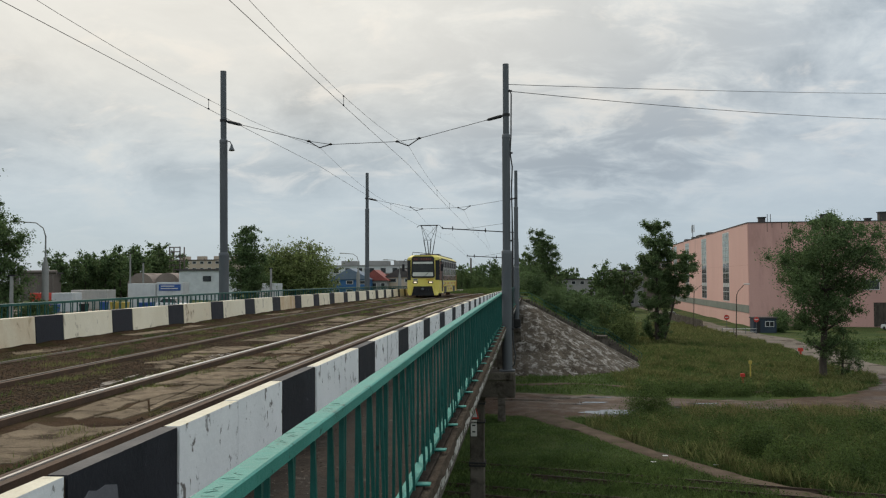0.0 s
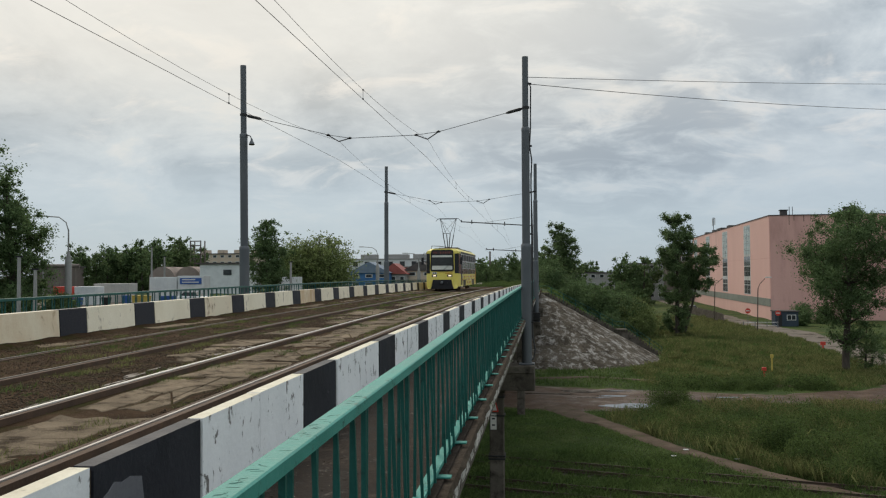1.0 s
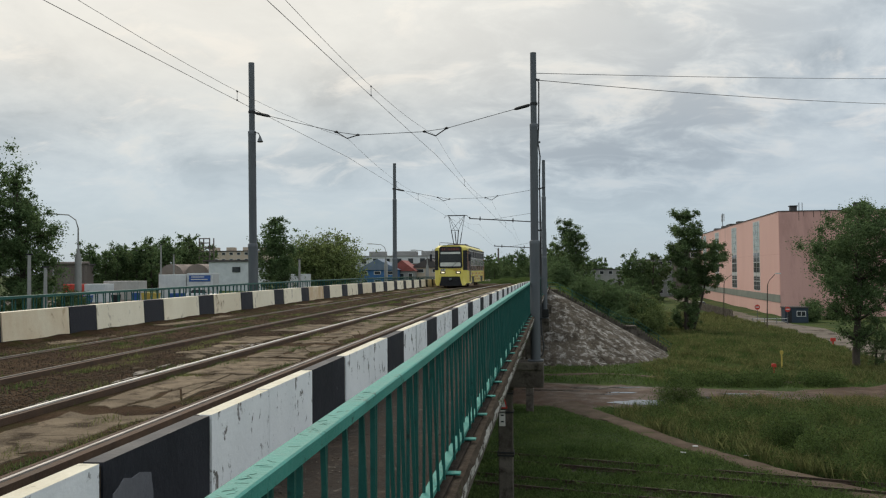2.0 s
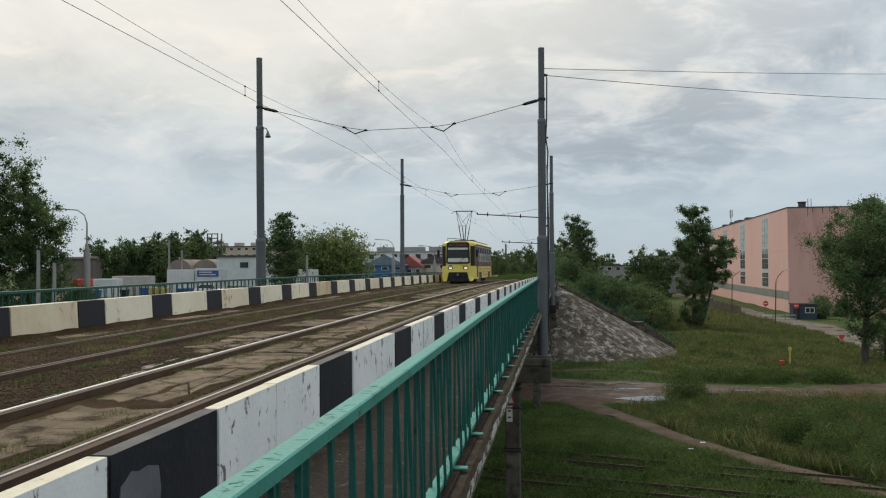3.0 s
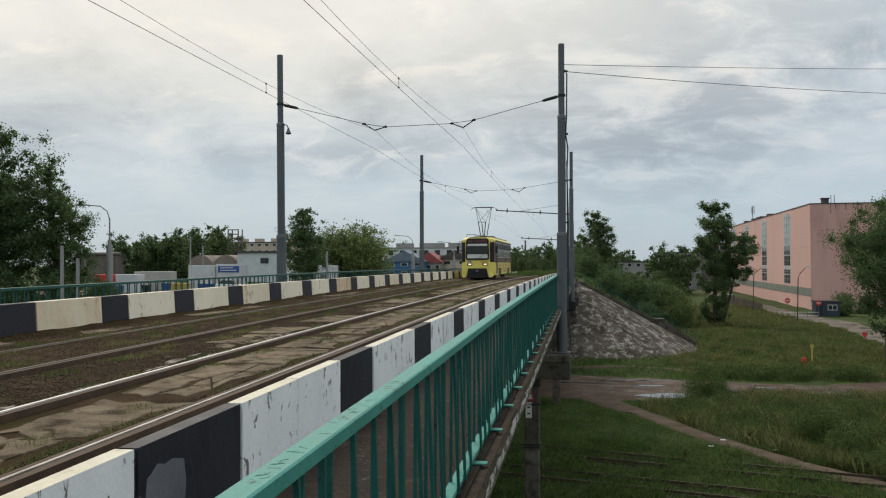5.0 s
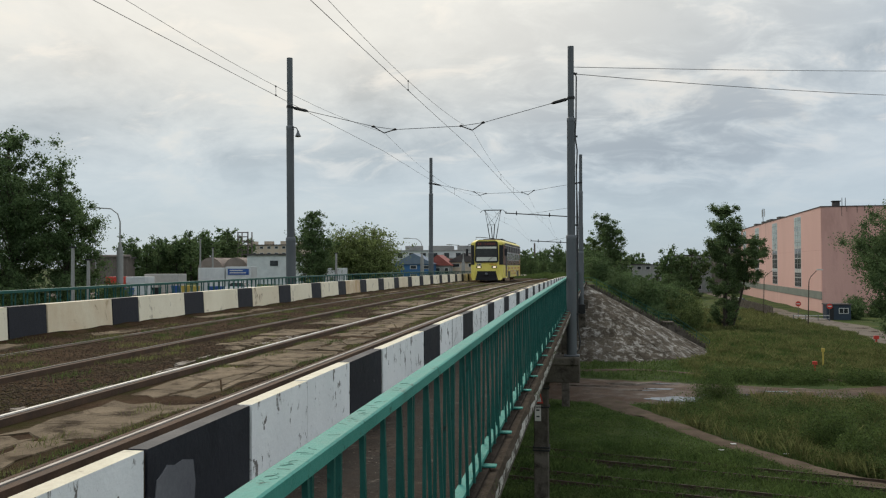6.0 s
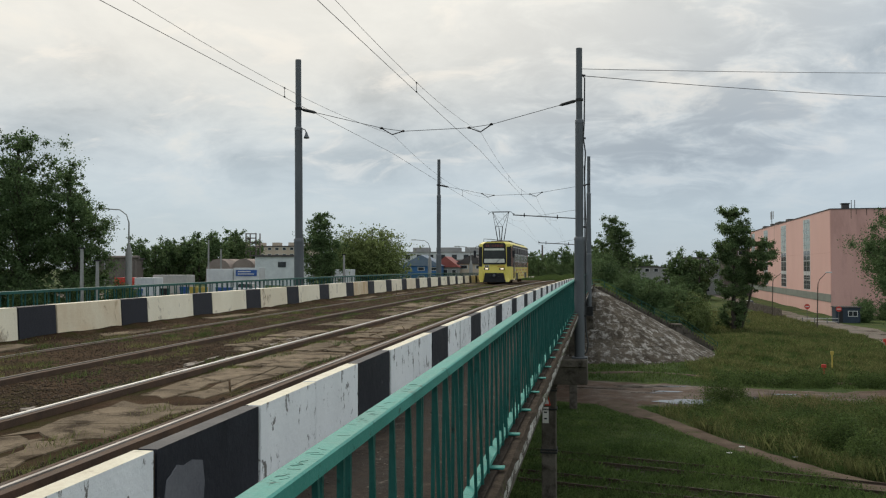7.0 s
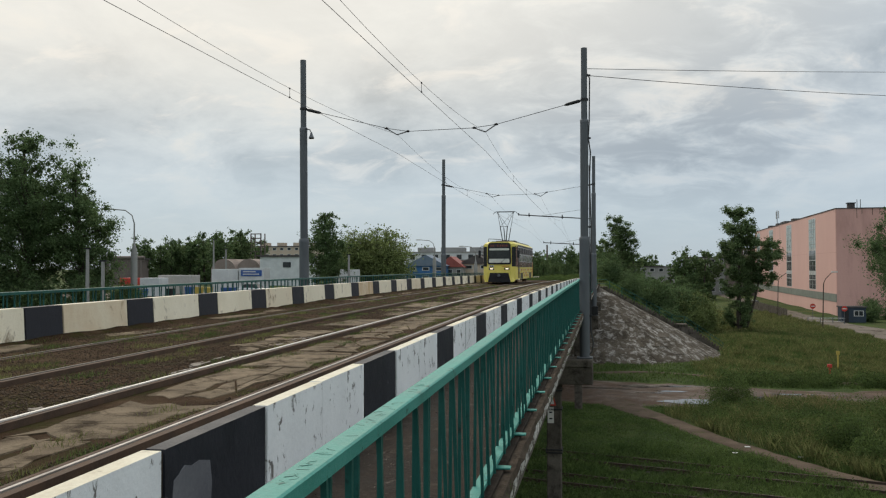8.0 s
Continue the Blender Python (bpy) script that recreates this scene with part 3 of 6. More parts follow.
def railing(name, x, hand, foot, y0, y1, out, label, lift=hump, paint=None):
    # rails and foot plates take the paler green unless another paint is given
    paint = paint or M_GREEN_PALE
    base = thing(name, label, "railing", kind="structure")
    ys = [y for y in YS if y0 < y < y1]
    part("top_rail", along([(x - 0.05, hand - 0.055), (x + 0.05, hand - 0.055), (x + 0.05, hand - 0.006), (x + 0.042, hand), (x - 0.042, hand), (x - 0.05, hand - 0.006)], ys, None, lift), paint, base, "painted green handrail")
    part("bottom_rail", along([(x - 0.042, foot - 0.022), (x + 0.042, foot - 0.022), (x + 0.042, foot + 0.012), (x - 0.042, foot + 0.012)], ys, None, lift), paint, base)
    pitch = 0.175
    y_first = 7.28 - pitch * 8 * int((7.28 - ys[0]) / (pitch * 8))
    n = int((ys[-1] - y_first) / pitch)
    length = hand - foot - 0.03

    def leaning_bar(side):
        """A flat bar welded to one edge of the bottom rail, leaning in to the handrail's middle."""
        bm = bmesh.new()
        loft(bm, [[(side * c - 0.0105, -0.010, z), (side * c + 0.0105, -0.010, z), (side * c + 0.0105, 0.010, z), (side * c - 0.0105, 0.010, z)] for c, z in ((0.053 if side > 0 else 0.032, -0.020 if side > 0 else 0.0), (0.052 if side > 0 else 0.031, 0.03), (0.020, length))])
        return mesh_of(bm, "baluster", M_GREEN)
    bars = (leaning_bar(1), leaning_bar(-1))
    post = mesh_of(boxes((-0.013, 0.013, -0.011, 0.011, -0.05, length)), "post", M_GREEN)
    plate = mesh_of(boxes((-0.05, 0.145, -0.05, 0.05, -0.062, -0.046), bevel=0.004), "foot_plate", paint)
    far = []
    rng = random.Random(8)
    for k in range(n):
        y = y_first + k * pitch
        if k % 8 == 0:
            for me, nm in ((post, "post"), (plate, "foot_plate")):
                ob = new(nm, me)
                ob.matrix_basis, ob.parent = Matrix.Translation((x, y, lift(y) + foot)) @ Matrix.Diagonal((out, 1, 1, 1)), base
        elif 2 < y < 45:
            ob = new("baluster", bars[k % 2])
            ob.matrix_basis = Matrix.Translation((x, y, lift(y) + foot)) @ Matrix.Rotation(radians(rng.gauss(0, 0.5)), 4, "X")
            ob.parent = base
        else:
            far.append((y, k % 2))
    bm = bmesh.new()
    for y, k in far:
        box(bm, x + (0.024 if k else -0.04), x + (0.040 if k else -0.024), y - 0.008, y + 0.008, foot + 0.015 + lift(y), hand - 0.05 + lift(y))
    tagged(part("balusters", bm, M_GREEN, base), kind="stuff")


railing("railing_right", -0.95, HAND, FOOT, -8, END, 1, "green painted steel bridge railing with thin balusters", hump_rail)
railing("railing_left", -10.7, HAND_L, WALK_L + 0.08, -8, END, -1, "green painted steel railing along the far walkway", hump, M_GREEN)


# masts on the pier caps
def mast(name, x, y, z0, z1, lean, label):
    base = thing(name, label, "mast", (x, y, z0), group="tram masts")
    h = z1 - z0
    s1, s2 = h * 0.385, h * 0.765
    for nm, a, b, r in (("lower_tube", 0, s1, 0.178), ("middle_tube", s1, s2, 0.140), ("upper_tube", s2, h, 0.108)):
        bm = tube(bmesh.new(), [(lean * a, 0, a), (lean * b, 0, b)], r, 16)
        part(nm, bm, M_STEEL, base)
    for s, r in ((s1, 0.183), (s2, 0.146)):
        part("collar", tube(bmesh.new(), [(lean * s, 0, s - 0.10), (lean * s, 0, s + 0.02), (lean * s, 0, s + 0.05)], [r, r, r - 0.035], 16), M_STEEL, base)
    part("base_plate", boxes((-0.27, 0.27, -0.27, 0.27, 0, 0.05), bevel=0.01), M_STEEL, base)
    return base


MASTS = {}
for key, x, y, z0, z1, lean in (("R1", -0.735, 30.7, WALK - 1.55 + hump(30.7), 16.97, 0.003), ("R2", -0.77, 58.0, WALK - 1.55 + hump(58), 16.6, 0.004),
                               ("L1", -10.95, 30.7, WALK - 1.55 + hump(30.7), 17.02, -0.006), ("L2", -10.80, 58.0, WALK - 1.55 + hump(58), 16.63, 0.003),
                               ("R3", -1.02, 85.3, WALK - 1.55 + hump(85.3), 15.6, 0), ("R4", -1.25, 112.6, WALK - 0.6, 14.2, 0)):
    MASTS[key] = mast("overhead_line_mast", x, y, z0, z1, lean, "grey stepped steel tube mast standing on the pier cap")

# scratches in the paint of the handrail
rng = random.Random(14)
scr = bmesh.new()
for k in range(24):
    y = 2.2 + 2.2 * rng.random()
    x = -0.95 + rng.uniform(-0.02, 0.02)
    pts = [(x + 0.022 * math.sin(a * 2.1 + k), y + 0.035 * a * math.cos(k), HAND + hump_rail(y) + 0.0005) for a in (0, 0.5, 1.0, 1.5)]
    tube(scr, pts, 0.0007, 3)
tagged(solid("paint_scratches", scr, M_GREEN, "dark scratches in the handrail paint", "scratches"), kind="stuff")
# ---- overhead line ----
def wire(name, lines, r, label, mat=M_WIRE):
    bm = bmesh.new()
    for pts in lines:
        tube(bm, pts, r, 5)
    return solid(name, bm, mat, label, "wire", "overhead wires", "structure")


def sag_line(a, b, sag, n=14):
    a, b = Vector(a), Vector(b)
    return [a.lerp(b, k / n) - Vector((0, 0, 4 * sag * (k / n) * (1 - k / n))) for k in range(n + 1)]


WIRE_Z = {3.3: (14.15, 13.33), 30.7: (14.15, 13.46), 58.0: (14.0, 13.10), 85.3: (13.9, 12.95), 112.6: (12.3, 12.0), 140: (11.6, 11.2)}
SUP = list(WIRE_Z)
for tx in TRACKS:
    for a, b in zip([-24.0] + SUP, SUP):
        za, zb = WIRE_Z.get(a, (14.15, 13.3)), WIRE_Z[b]
        wire("messenger_wire", [sag_line((tx, a, za[0]), (tx, b, zb[0]), 0.57 if b < 100 else 0.2)], 0.0045, "thin black messenger wire over the tram track")
        wire("contact_wire", [sag_line((tx, a, za[1]), (tx, b, zb[1]), 0.03)], 0.0058, "black contact wire over the tram track")
        for f in ((0.60,) if b < 31 else (0.36, 0.60)):
            y = a + (b - a) * f
            zm = za[0] + (zb[0] - za[0]) * f - 4 * 0.57 * f * (1 - f)
            zc_ = za[1] + (zb[1] - za[1]) * f - 0.12 * f * (1 - f)
            if 10 < b < 100 and zm > zc_ + 0.05:
                d = wire("dropper", [[(tx, y, zm), (tx, y, zc_)]], 0.006, "short dropper between messenger and contact wire")
                bm = bmesh.new()
                box(bm, tx - 0.014, tx + 0.014, y - 0.03, y + 0.03, zm - 0.02, zm + 0.016, 0.005)
                box(bm, tx - 0.014, tx + 0.014, y - 0.03, y + 0.03, zc_ - 0.01, zc_ + 0.028, 0.005)
                part("clamp", bm, M_DARK, d)


def span(y, xl, xr, zl, zr, zt):
    """A cross wire between two masts, with a yoke and insulators over each track."""
    base = thing("span_wire", "span wire between two masts with insulators and yokes", "span wire", (0, y, 0), group="span wires")
    a, b = TRACKS[1], TRACKS[0]
    pts = [(xl, 0, zl), (a - 0.36, 0, zt + 0.24), (a + 0.42, 0, zt + 0.11), (b - 0.46, 0, zt + 0.16), (b + 0.40, 0, zt + 0.26), (xr, 0, zr)]
    part("cable", tube(bmesh.new(), pts, 0.011, 5), M_WIRE, base)
    for t, dl, dr in ((a, 0.24, 0.11), (b, 0.16, 0.26)):
        part("yoke", tube(bmesh.new(), [(t - 0.40, 0, zt + dl), (t, 0, zt), (t + 0.40, 0, zt + dr)], 0.022, 6), M_DARK, base)
        for sx, dz in ((-0.40, dl), (0.40, dr)):
            part("insulator", tube(bmesh.new(), [(t + sx - 0.07, 0, zt + dz), (t + sx, 0, zt + dz + 0.01), (t + sx + 0.07, 0, zt + dz)], [0.02, 0.05, 0.02], 8), M_DARK, base)
    for x, z, xo, zo in ((xl, zl, a - 0.36, zt + 0.24), (xr, zr, b + 0.4, zt + 0.26)):
        d = Vector((xo - x, 0, zo - z)).normalized()
        p = Vector((x, 0, z))
        part("strain_insulator", tube(bmesh.new(), [p + d * 0.10, p + d * 0.2, p + d * 0.62, p + d * 0.72], [0.02, 0.06, 0.055, 0.02], 8), M_DARK, base)
        part("clamp_ring", tube(bmesh.new(), [p + Vector((0, 0, -0.04)), p + Vector((0, 0, 0.04))], 0.135, 12), M_DARK, base)


span(30.7, -11.0, -0.70, 15.20, 15.16, 14.13)
span(58.0, -10.80, -0.76, 14.90, 14.75, 14.02)


def bracket_arm(y, x0, x1, z0, z1):
    base = thing("bracket_arm", "dark tubular bracket arm fixed to a mast", "bracket arm", (0, y, 0), group="bracket arms")
    part("arm", tube(bmesh.new(), [(x0, 0, z0), (x1, 0, z1)], 0.05, 8), M_DARK, base)
    part("stay", tube(bmesh.new(), [(x0, 0, z0 + 1.1), (x0 + (x1 - x0) * 0.72, 0, z0 + (z1 - z0) * 0.72)], 0.014, 5), M_DARK, base)
    for f in (0.42, 0.86):
        x, z = x0 + (x1 - x0) * f, z0 + (z1 - z0) * f
        part("insulator", tube(bmesh.new(), [(x, 0, z - 0.16), (x, 0, z), (x, 0, z + 0.25)], [0.04, 0.07, 0.04], 8), M_DARK, base)
    part("end_cap", tube(bmesh.new(), [(x1, 0, z1 - 0.06), (x1, 0, z1 + 0.16)], 0.06, 8), M_DARK, base)


bracket_arm(85.3, -1.02, -8.35, 13.95, 14.45)
bracket_arm(112.6, -1.25, -7.8, 12.1, 12.47)

# feeder wires to a pole beside the bridge, and the cable down the mast
wire("feeder_wire", [sag_line((-0.60, 30.7, 16.24), (31.1, 60, 21.4), 0.15)], 0.011, "black feeder wire leaving the mast")
wire("feeder_wire", [sag_line((-0.60, 30.7, 16.0), (31.1, 60, 19.6), 0.35)], 0.0125, "black feeder wire leaving the mast")
pole = thing("concrete_pole", "plain grey concrete pole carrying feeder wires", "pole", (31.1, 60, 0))
part("shaft", tube(bmesh.new(), [(0, 0, -0.2), (0, 0, 21.8)], [0.24, 0.14], 12), M_CONC, pole)
part("crossarm", boxes((-0.8, 0.8, -0.06, 0.06, 21.2, 21.35)), M_DARK, pole)
cable = thing("mast_cable", "black cable running down the mast into a loop", "cable", (-0.735, 30.7, 6.2))
m1 = [(0.15, -0.02, 9.85), (0.22, -0.02, 9.7), (0.20, -0.03, 8.2), (0.165, -0.03, 7.6), (0.235, -0.03, 7.1), (0.20, -0.03, 6.2), (0.24, -0.02, 4.5), (0.22, 0, 2.5), (0.205, 0, 1.4), (0.22, 0, 0.9), (0.30, 0, 0.45), (0.24, 0, 0.15), (0.08, -0.1, 0.02)]
part("lead", tube(bmesh.new(), m1, 0.024, 6), M_WIRE, cable)
for z in (9.8, 7.6, 4.5, 1.4):
    part("clip", boxes((0.10, 0.25, -0.05, 0.02, z - 0.03, z + 0.03)), M_DARK, cable)
cable2 = thing("mast_cable", "black cable strapped along the far mast", "cable", (-0.77, 58.0, 6.2))
part("lead", tube(bmesh.new(), [(-0.26, 0, 9.8), (-0.24, 0, 8), (-0.25, 0, 6), (-0.24, 0, 2), (-0.2, 0, 0.1)], 0.03, 6), M_WIRE, cable2)
part("cable_box", boxes((-0.35, 0.28, -0.5, -0.18, 0.0, 0.55), bevel=0.02), M_DARK, cable2)
horn = thing("horn_speaker", "small grey horn loudspeaker on a mast bracket", "loudspeaker", (-10.66, 30.6, 14.2))
part("horn", tube(bmesh.new(), [(0, 0, 0.10), (0, 0, 0.02), (0.01, -0.02, -0.12)], [0.03, 0.05, 0.11], 10), M_STEEL, horn)
part("bracket", tube(bmesh.new(), [(0, 0, 0.08), (-0.06, 0, 0.2), (-0.22, 0, 0.24)], 0.02, 6), M_DARK, horn)
# warning plates and straps on the pier column
sign = thing("warning_sign", "white height warning plates with red edging on the pier column", "sign", (-1.80, 30.7 - 0.27, 4.45))
part("plate", boxes((-0.21, -0.0, -0.02, 0.0, -0.55, 0.0)), material("sign white", [(0.55, 0.52, 0.48), (0.7, 0.67, 0.62)], 0.5, 3, 40, 0.05), sign)
tri = bmesh.new()
loft(tri, [[(-0.22, yy, 0.06), (0.08, yy, 0.06), (-0.07, yy, 0.62)] for yy in (-0.02, 0.0)])
M_RED = material("red paint", [(0.40, 0.035, 0.025), (0.52, 0.06, 0.04)], 0.5, 3, 30, 0.05)
part("triangle", tri, M_RED, sign)
tri = bmesh.new()
loft(tri, [[(-0.16, yy, 0.11), (0.02, yy, 0.11), (-0.07, yy, 0.48)] for yy in (-0.028, -0.021)])
part("triangle_face", tri, M_FRAME, sign)
for z in (-0.2, -0.42):
    part("mark", boxes((-0.16, -0.05, -0.027, -0.021, z, z + 0.05)), M_DARK, sign)
for z in (4.35, 2.95, 2.85, 5.0):
    solid("pier_strap", boxes((-2.09, -1.51, 30.41, 30.99, z, z + 0.05)), M_DARK, "dark steel strap round the pier column", "strap", "pier straps")

# ---- the tram ----
M_YELLOW = material("yellow tram paint", [(0.64, 0.53, 0.10), (0.76, 0.65, 0.17)], 0.35, 1.2, 20, 0.03, spots=(0.42, 0.34, 0.06), spot_scale=1.0, spot_at=(0.6, 0.75))
M_TWHITE = material("grey-white tram side", [(0.48, 0.47, 0.46), (0.64, 0.62, 0.60)], 0.4, 0.8, 20, 0.03)
M_ORANGE = material("orange advert film", [(0.48, 0.13, 0.04), (0.58, 0.22, 0.06)], 0.4, 1.0, 10, 0.03, spots=(0.55, 0.36, 0.06), spot_scale=1.2, spot_at=(0.5, 0.56))
M_TDARK = material("black tram trim", [(0.010, 0.010, 0.012), (0.022, 0.022, 0.024)], 0.4, 2, 20, 0.05)
M_TBROWN = material("brown tinted side glass", [(0.10, 0.065, 0.055), (0.17, 0.115, 0.10)], 0.25, 1, 10, 0.0, rough_var=0.05)
M_SCREEN = material("windscreen glass", [(0.018, 0.020, 0.019), (0.05, 0.053, 0.05)], 0.1, 0.9, 10, 0.0, rough_var=0.04)
M_BLIND = material("pale sun blind", [(0.50, 0.51, 0.45), (0.64, 0.645, 0.58)], 0.7, 2, 20, 0.0)
M_TGREY = material("hazy side glass", [(0.24, 0.23, 0.225), (0.36, 0.345, 0.335)], 0.15, 1, 10, 0.0, rough_var=0.05)
M_DISPLAY = material("display glass", [(0.035, 0.022, 0.022), (0.06, 0.040, 0.038)], 0.2, 2, 10, 0)


def lamp_material(name, col, power):
    m = bpy.data.materials.new(name)
    m.use_nodes = True
    m.node_tree.nodes.clear()
    add = nodes_of(m.node_tree)
    add("ShaderNodeOutputMaterial", {0: add("ShaderNodeEmission", {0: (*col, 1), 1: power}).outputs[0]})
    return m


M_HEAD = lamp_material("lit headlamp", (1.0, 0.86, 0.66), 1.2)
M_LED = lamp_material("red display letters", (1.0, 0.35, 0.28), 0.10)


def tram(y0):
    """Front at y0, nose towards the camera, standing on the left track."""
    t = thing("tram", "yellow single-car tram with lit headlamps and raised pantograph", "tram", (TRACKS[1], y0, RAIL + hump(y0 + 6)))
    L = 14.6

    def ring(y, hw, z0, z1, tuck=0.0):
        return [(-hw, y, z0), (hw, y, z0), (hw, y, z1), (hw - tuck, y, z1 + tuck), (-hw + tuck, y, z1 + tuck), (-hw, y, z1)]
    stages = [(0.0, 0.86), (0.30, 1.14), (0.9, 1.25), (L - 0.9, 1.25), (L - 0.1, 1.12), (L, 1.05)]
    # lower skirt
    lower = bmesh.new()
    loft(lower, [ring(y - (0.06 if y < 0.2 else 0), w, 0.32, 1.20) for y, w in stages])
    part("lower_body", lower, M_YELLOW, t, "yellow lower body")
    upper = bmesh.new()
    loft(upper, [ring(y + (0.10 if y < 1 else 0), w - 0.015, 1.20, 2.72, 0.0) for y, w in stages])
    part("upper_body", upper, M_TWHITE, t, "grey-white upper sides")
    nose = bmesh.new()
    loft(nose, [ring(y + 0.05, w + 0.006, 1.19, 2.74) for y, w in ((0.0, 0.86), (0.30, 1.14), (0.62, 1.205))])
    part("nose", nose, M_YELLOW, t, "yellow front end")
    roof = bmesh.new()
    loft(roof, [[(-w, y, 2.73), (w, y, 2.73), (w - 0.03, y, 2.86), (w - 0.28, y, 3.02), (-w + 0.28, y, 3.02), (-w + 0.03, y, 2.86)] for y, w in [(yy + (0.05 if yy < 1 else 0), ww) for yy, ww in stages]])
    part("roof", roof, M_YELLOW, t, "dirty yellow roof")
    part("roof_cover", boxes((-0.80, 0.95, 2.0, 13.4, 3.015, 3.10), bevel=0.03), M_TDARK, t, "dark equipment cover along the roof")
    # front
    def plate(hw_low, hw_top, z0, z1, y0_, y1_, round_by):
        """An upright panel with cut corners, a little wider at its foot."""
        out = []
        for hw, z, s in ((hw_low, z0, 1), (hw_top, z1, -1)):
            row = [(-hw, z + s * round_by), (-hw + round_by * 0.3, z + s * round_by * 0.3), (-hw + round_by, z), (hw - round_by, z), (hw - round_by * 0.3, z + s * round_by * 0.3), (hw, z + s * round_by)]
            out += row if s > 0 else row[::-1]
        bm = bmesh.new()
        return loft(bm, [[(x, y, z) for x, z in out] for y in (y1_, y0_)])
    part("windscreen_surround", plate(0.85, 0.80, 1.40, 2.93, -0.02, 0.10, 0.14), M_TDARK, t, "black windscreen surround")
    ws = part("windscreen", plate(0.775, 0.73, 1.48, 2.57, -0.035, 0.02, 0.09), M_SCREEN, t, "glossy windscreen")
    part("sun_blind", plate(0.715, 0.705, 2.40, 2.545, -0.043, -0.030, 0.02), M_BLIND, ws, "white sun blind")
    part("dashboard", plate(0.735, 0.72, 1.52, 1.80, -0.043, -0.030, 0.05), M_BLIND, ws, "pale dashboard behind the glass")
    part("wiper", tube(bmesh.new(), [(0.10, -0.055, 1.50), (0.42, -0.055, 1.80), (0.66, -0.055, 2.02)], 0.013, 5), M_TDARK, ws)
    disp = part("destination_display", plate(0.72, 0.70, 2.62, 2.86, -0.035, 0.02, 0.03), M_DISPLAY, t, "dark destination display")
    for a, b in ((-0.60, -0.55), (-0.46, -0.40), (-0.12, -0.06), (0.06, 0.12), (0.22, 0.30), (0.40, 0.45), (0.52, 0.58)):
        part("letter_bar", boxes((a, b, -0.042, -0.036, 2.67, 2.80)), M_LED, disp)
    for sx in (-1, 1):
        h = part("headlamp", boxes((sx * 0.55 - 0.19, sx * 0.55 + 0.19, -0.085, 0.06, 1.00, 1.17), bevel=0.025), M_TDARK, t)
        part("lens", boxes((sx * 0.55 - 0.10, sx * 0.55 + 0.12, -0.10, -0.08, 1.045, 1.13), bevel=0.01), M_HEAD, h, "lit headlamp lens")
    part("number_plate", boxes((-0.70, -0.38, -0.075, 0.0, 1.21, 1.34)), M_FRAME, t)
    for a, b in ((-0.66, -0.58), (-0.54, -0.44)):
        part("number_bar", boxes((a, b, -0.08, -0.074, 1.235, 1.315)), M_TDARK, t)
    part("badge_bar", boxes((0.20, 0.72, -0.072, 0.0, 1.24, 1.30)), M_ORANGE, t)
    rec = bmesh.new()
    loft(rec, [[(-0.80, y, 0.14), (0.80, y, 0.14), (0.66, y, 0.80), (-0.66, y, 0.80)] for y in (-0.075, 0.3)])
    part("coupler_recess", rec, M_TDARK, t, "black coupler recess")
    part("coupler", tube(bmesh.new(), [(0, -0.34, 0.60), (0, -0.30, 0.60), (0, 0.1, 0.60)], [0.06, 0.10, 0.09], 8), M_STEEL, t)
    part("coupler_bar", boxes((-0.40, 0.40, -0.12, -0.06, 0.50, 0.58)), M_TDARK, t)
    for sx in (-1, 1):
        wing = bmesh.new()
        loft(wing, [[(sx * 0.70, -0.10, 0.82), (sx * 0.83, -0.10, 0.16), (sx * 1.02, 0.02, 0.16), (sx * 1.12, 0.22, 0.30), (sx * 1.12, 0.22, 0.82)], [(sx * 0.70, 0.1, 0.82), (sx * 0.83, 0.1, 0.16), (sx * 0.95, 0.2, 0.16), (sx * 1.0, 0.32, 0.30), (sx * 1.0, 0.32, 0.82)]])
        part("bumper", wing, M_YELLOW, t)
    # sides
    for sx in (-1, 1):
        x = sx * 1.245
        cab = bmesh.new()
        loft(cab, [[(sx * 1.172, 0.38, 1.25), (sx * 1.262, 0.90, 1.22), (sx * 1.262, 0.90, 2.64), (sx * 1.172, 0.38, 2.64)], [(sx * 1.1, 0.38, 1.25), (sx * 1.2, 0.90, 1.22), (sx * 1.2, 0.90, 2.64), (sx * 1.1, 0.38, 2.64)]])
        corner = bmesh.new()
        loft(corner, [[(sx * 0.90, 0.055, 1.25), (sx * 1.155, 0.325, 1.25), (sx * 1.155, 0.325, 2.66), (sx * 0.90, 0.055, 2.66)], [(sx * 0.85, 0.12, 1.25), (sx * 1.10, 0.38, 1.25), (sx * 1.10, 0.38, 2.66), (sx * 0.85, 0.12, 2.66)]])
        part("corner_window", corner, M_TDARK, t, "dark corner glass")
        part("cab_window", cab, M_TBROWN, t)
        part("door", boxes((x - 0.02, x + 0.02, 1.0, 1.85, 0.42, 2.60), bevel=0.01), M_TDARK, t, "dark folding door")
        for k in range(6):
            ya = 2.1 + k * 1.98
            w = part("side_window", boxes((x - 0.018, x + 0.018, ya, ya + 1.72, 2.18, 2.62), bevel=0.01), M_TDARK, t)
            part("window_bar", boxes((x - 0.026, x + 0.026, ya + 0.84, ya + 0.90, 2.18, 2.62)), M_TWHITE, w)
            part("lower_pane", boxes((x - 0.014, x + 0.014, ya, ya + 1.72, 1.62, 2.12), bevel=0.01), M_TGREY, t, "hazy side glass")
        part("side_band", boxes((x - 0.016, x + 0.016, 2.0, 13.3, 1.22, 1.58)), M_TBROWN, t, "maroon band under the windows")
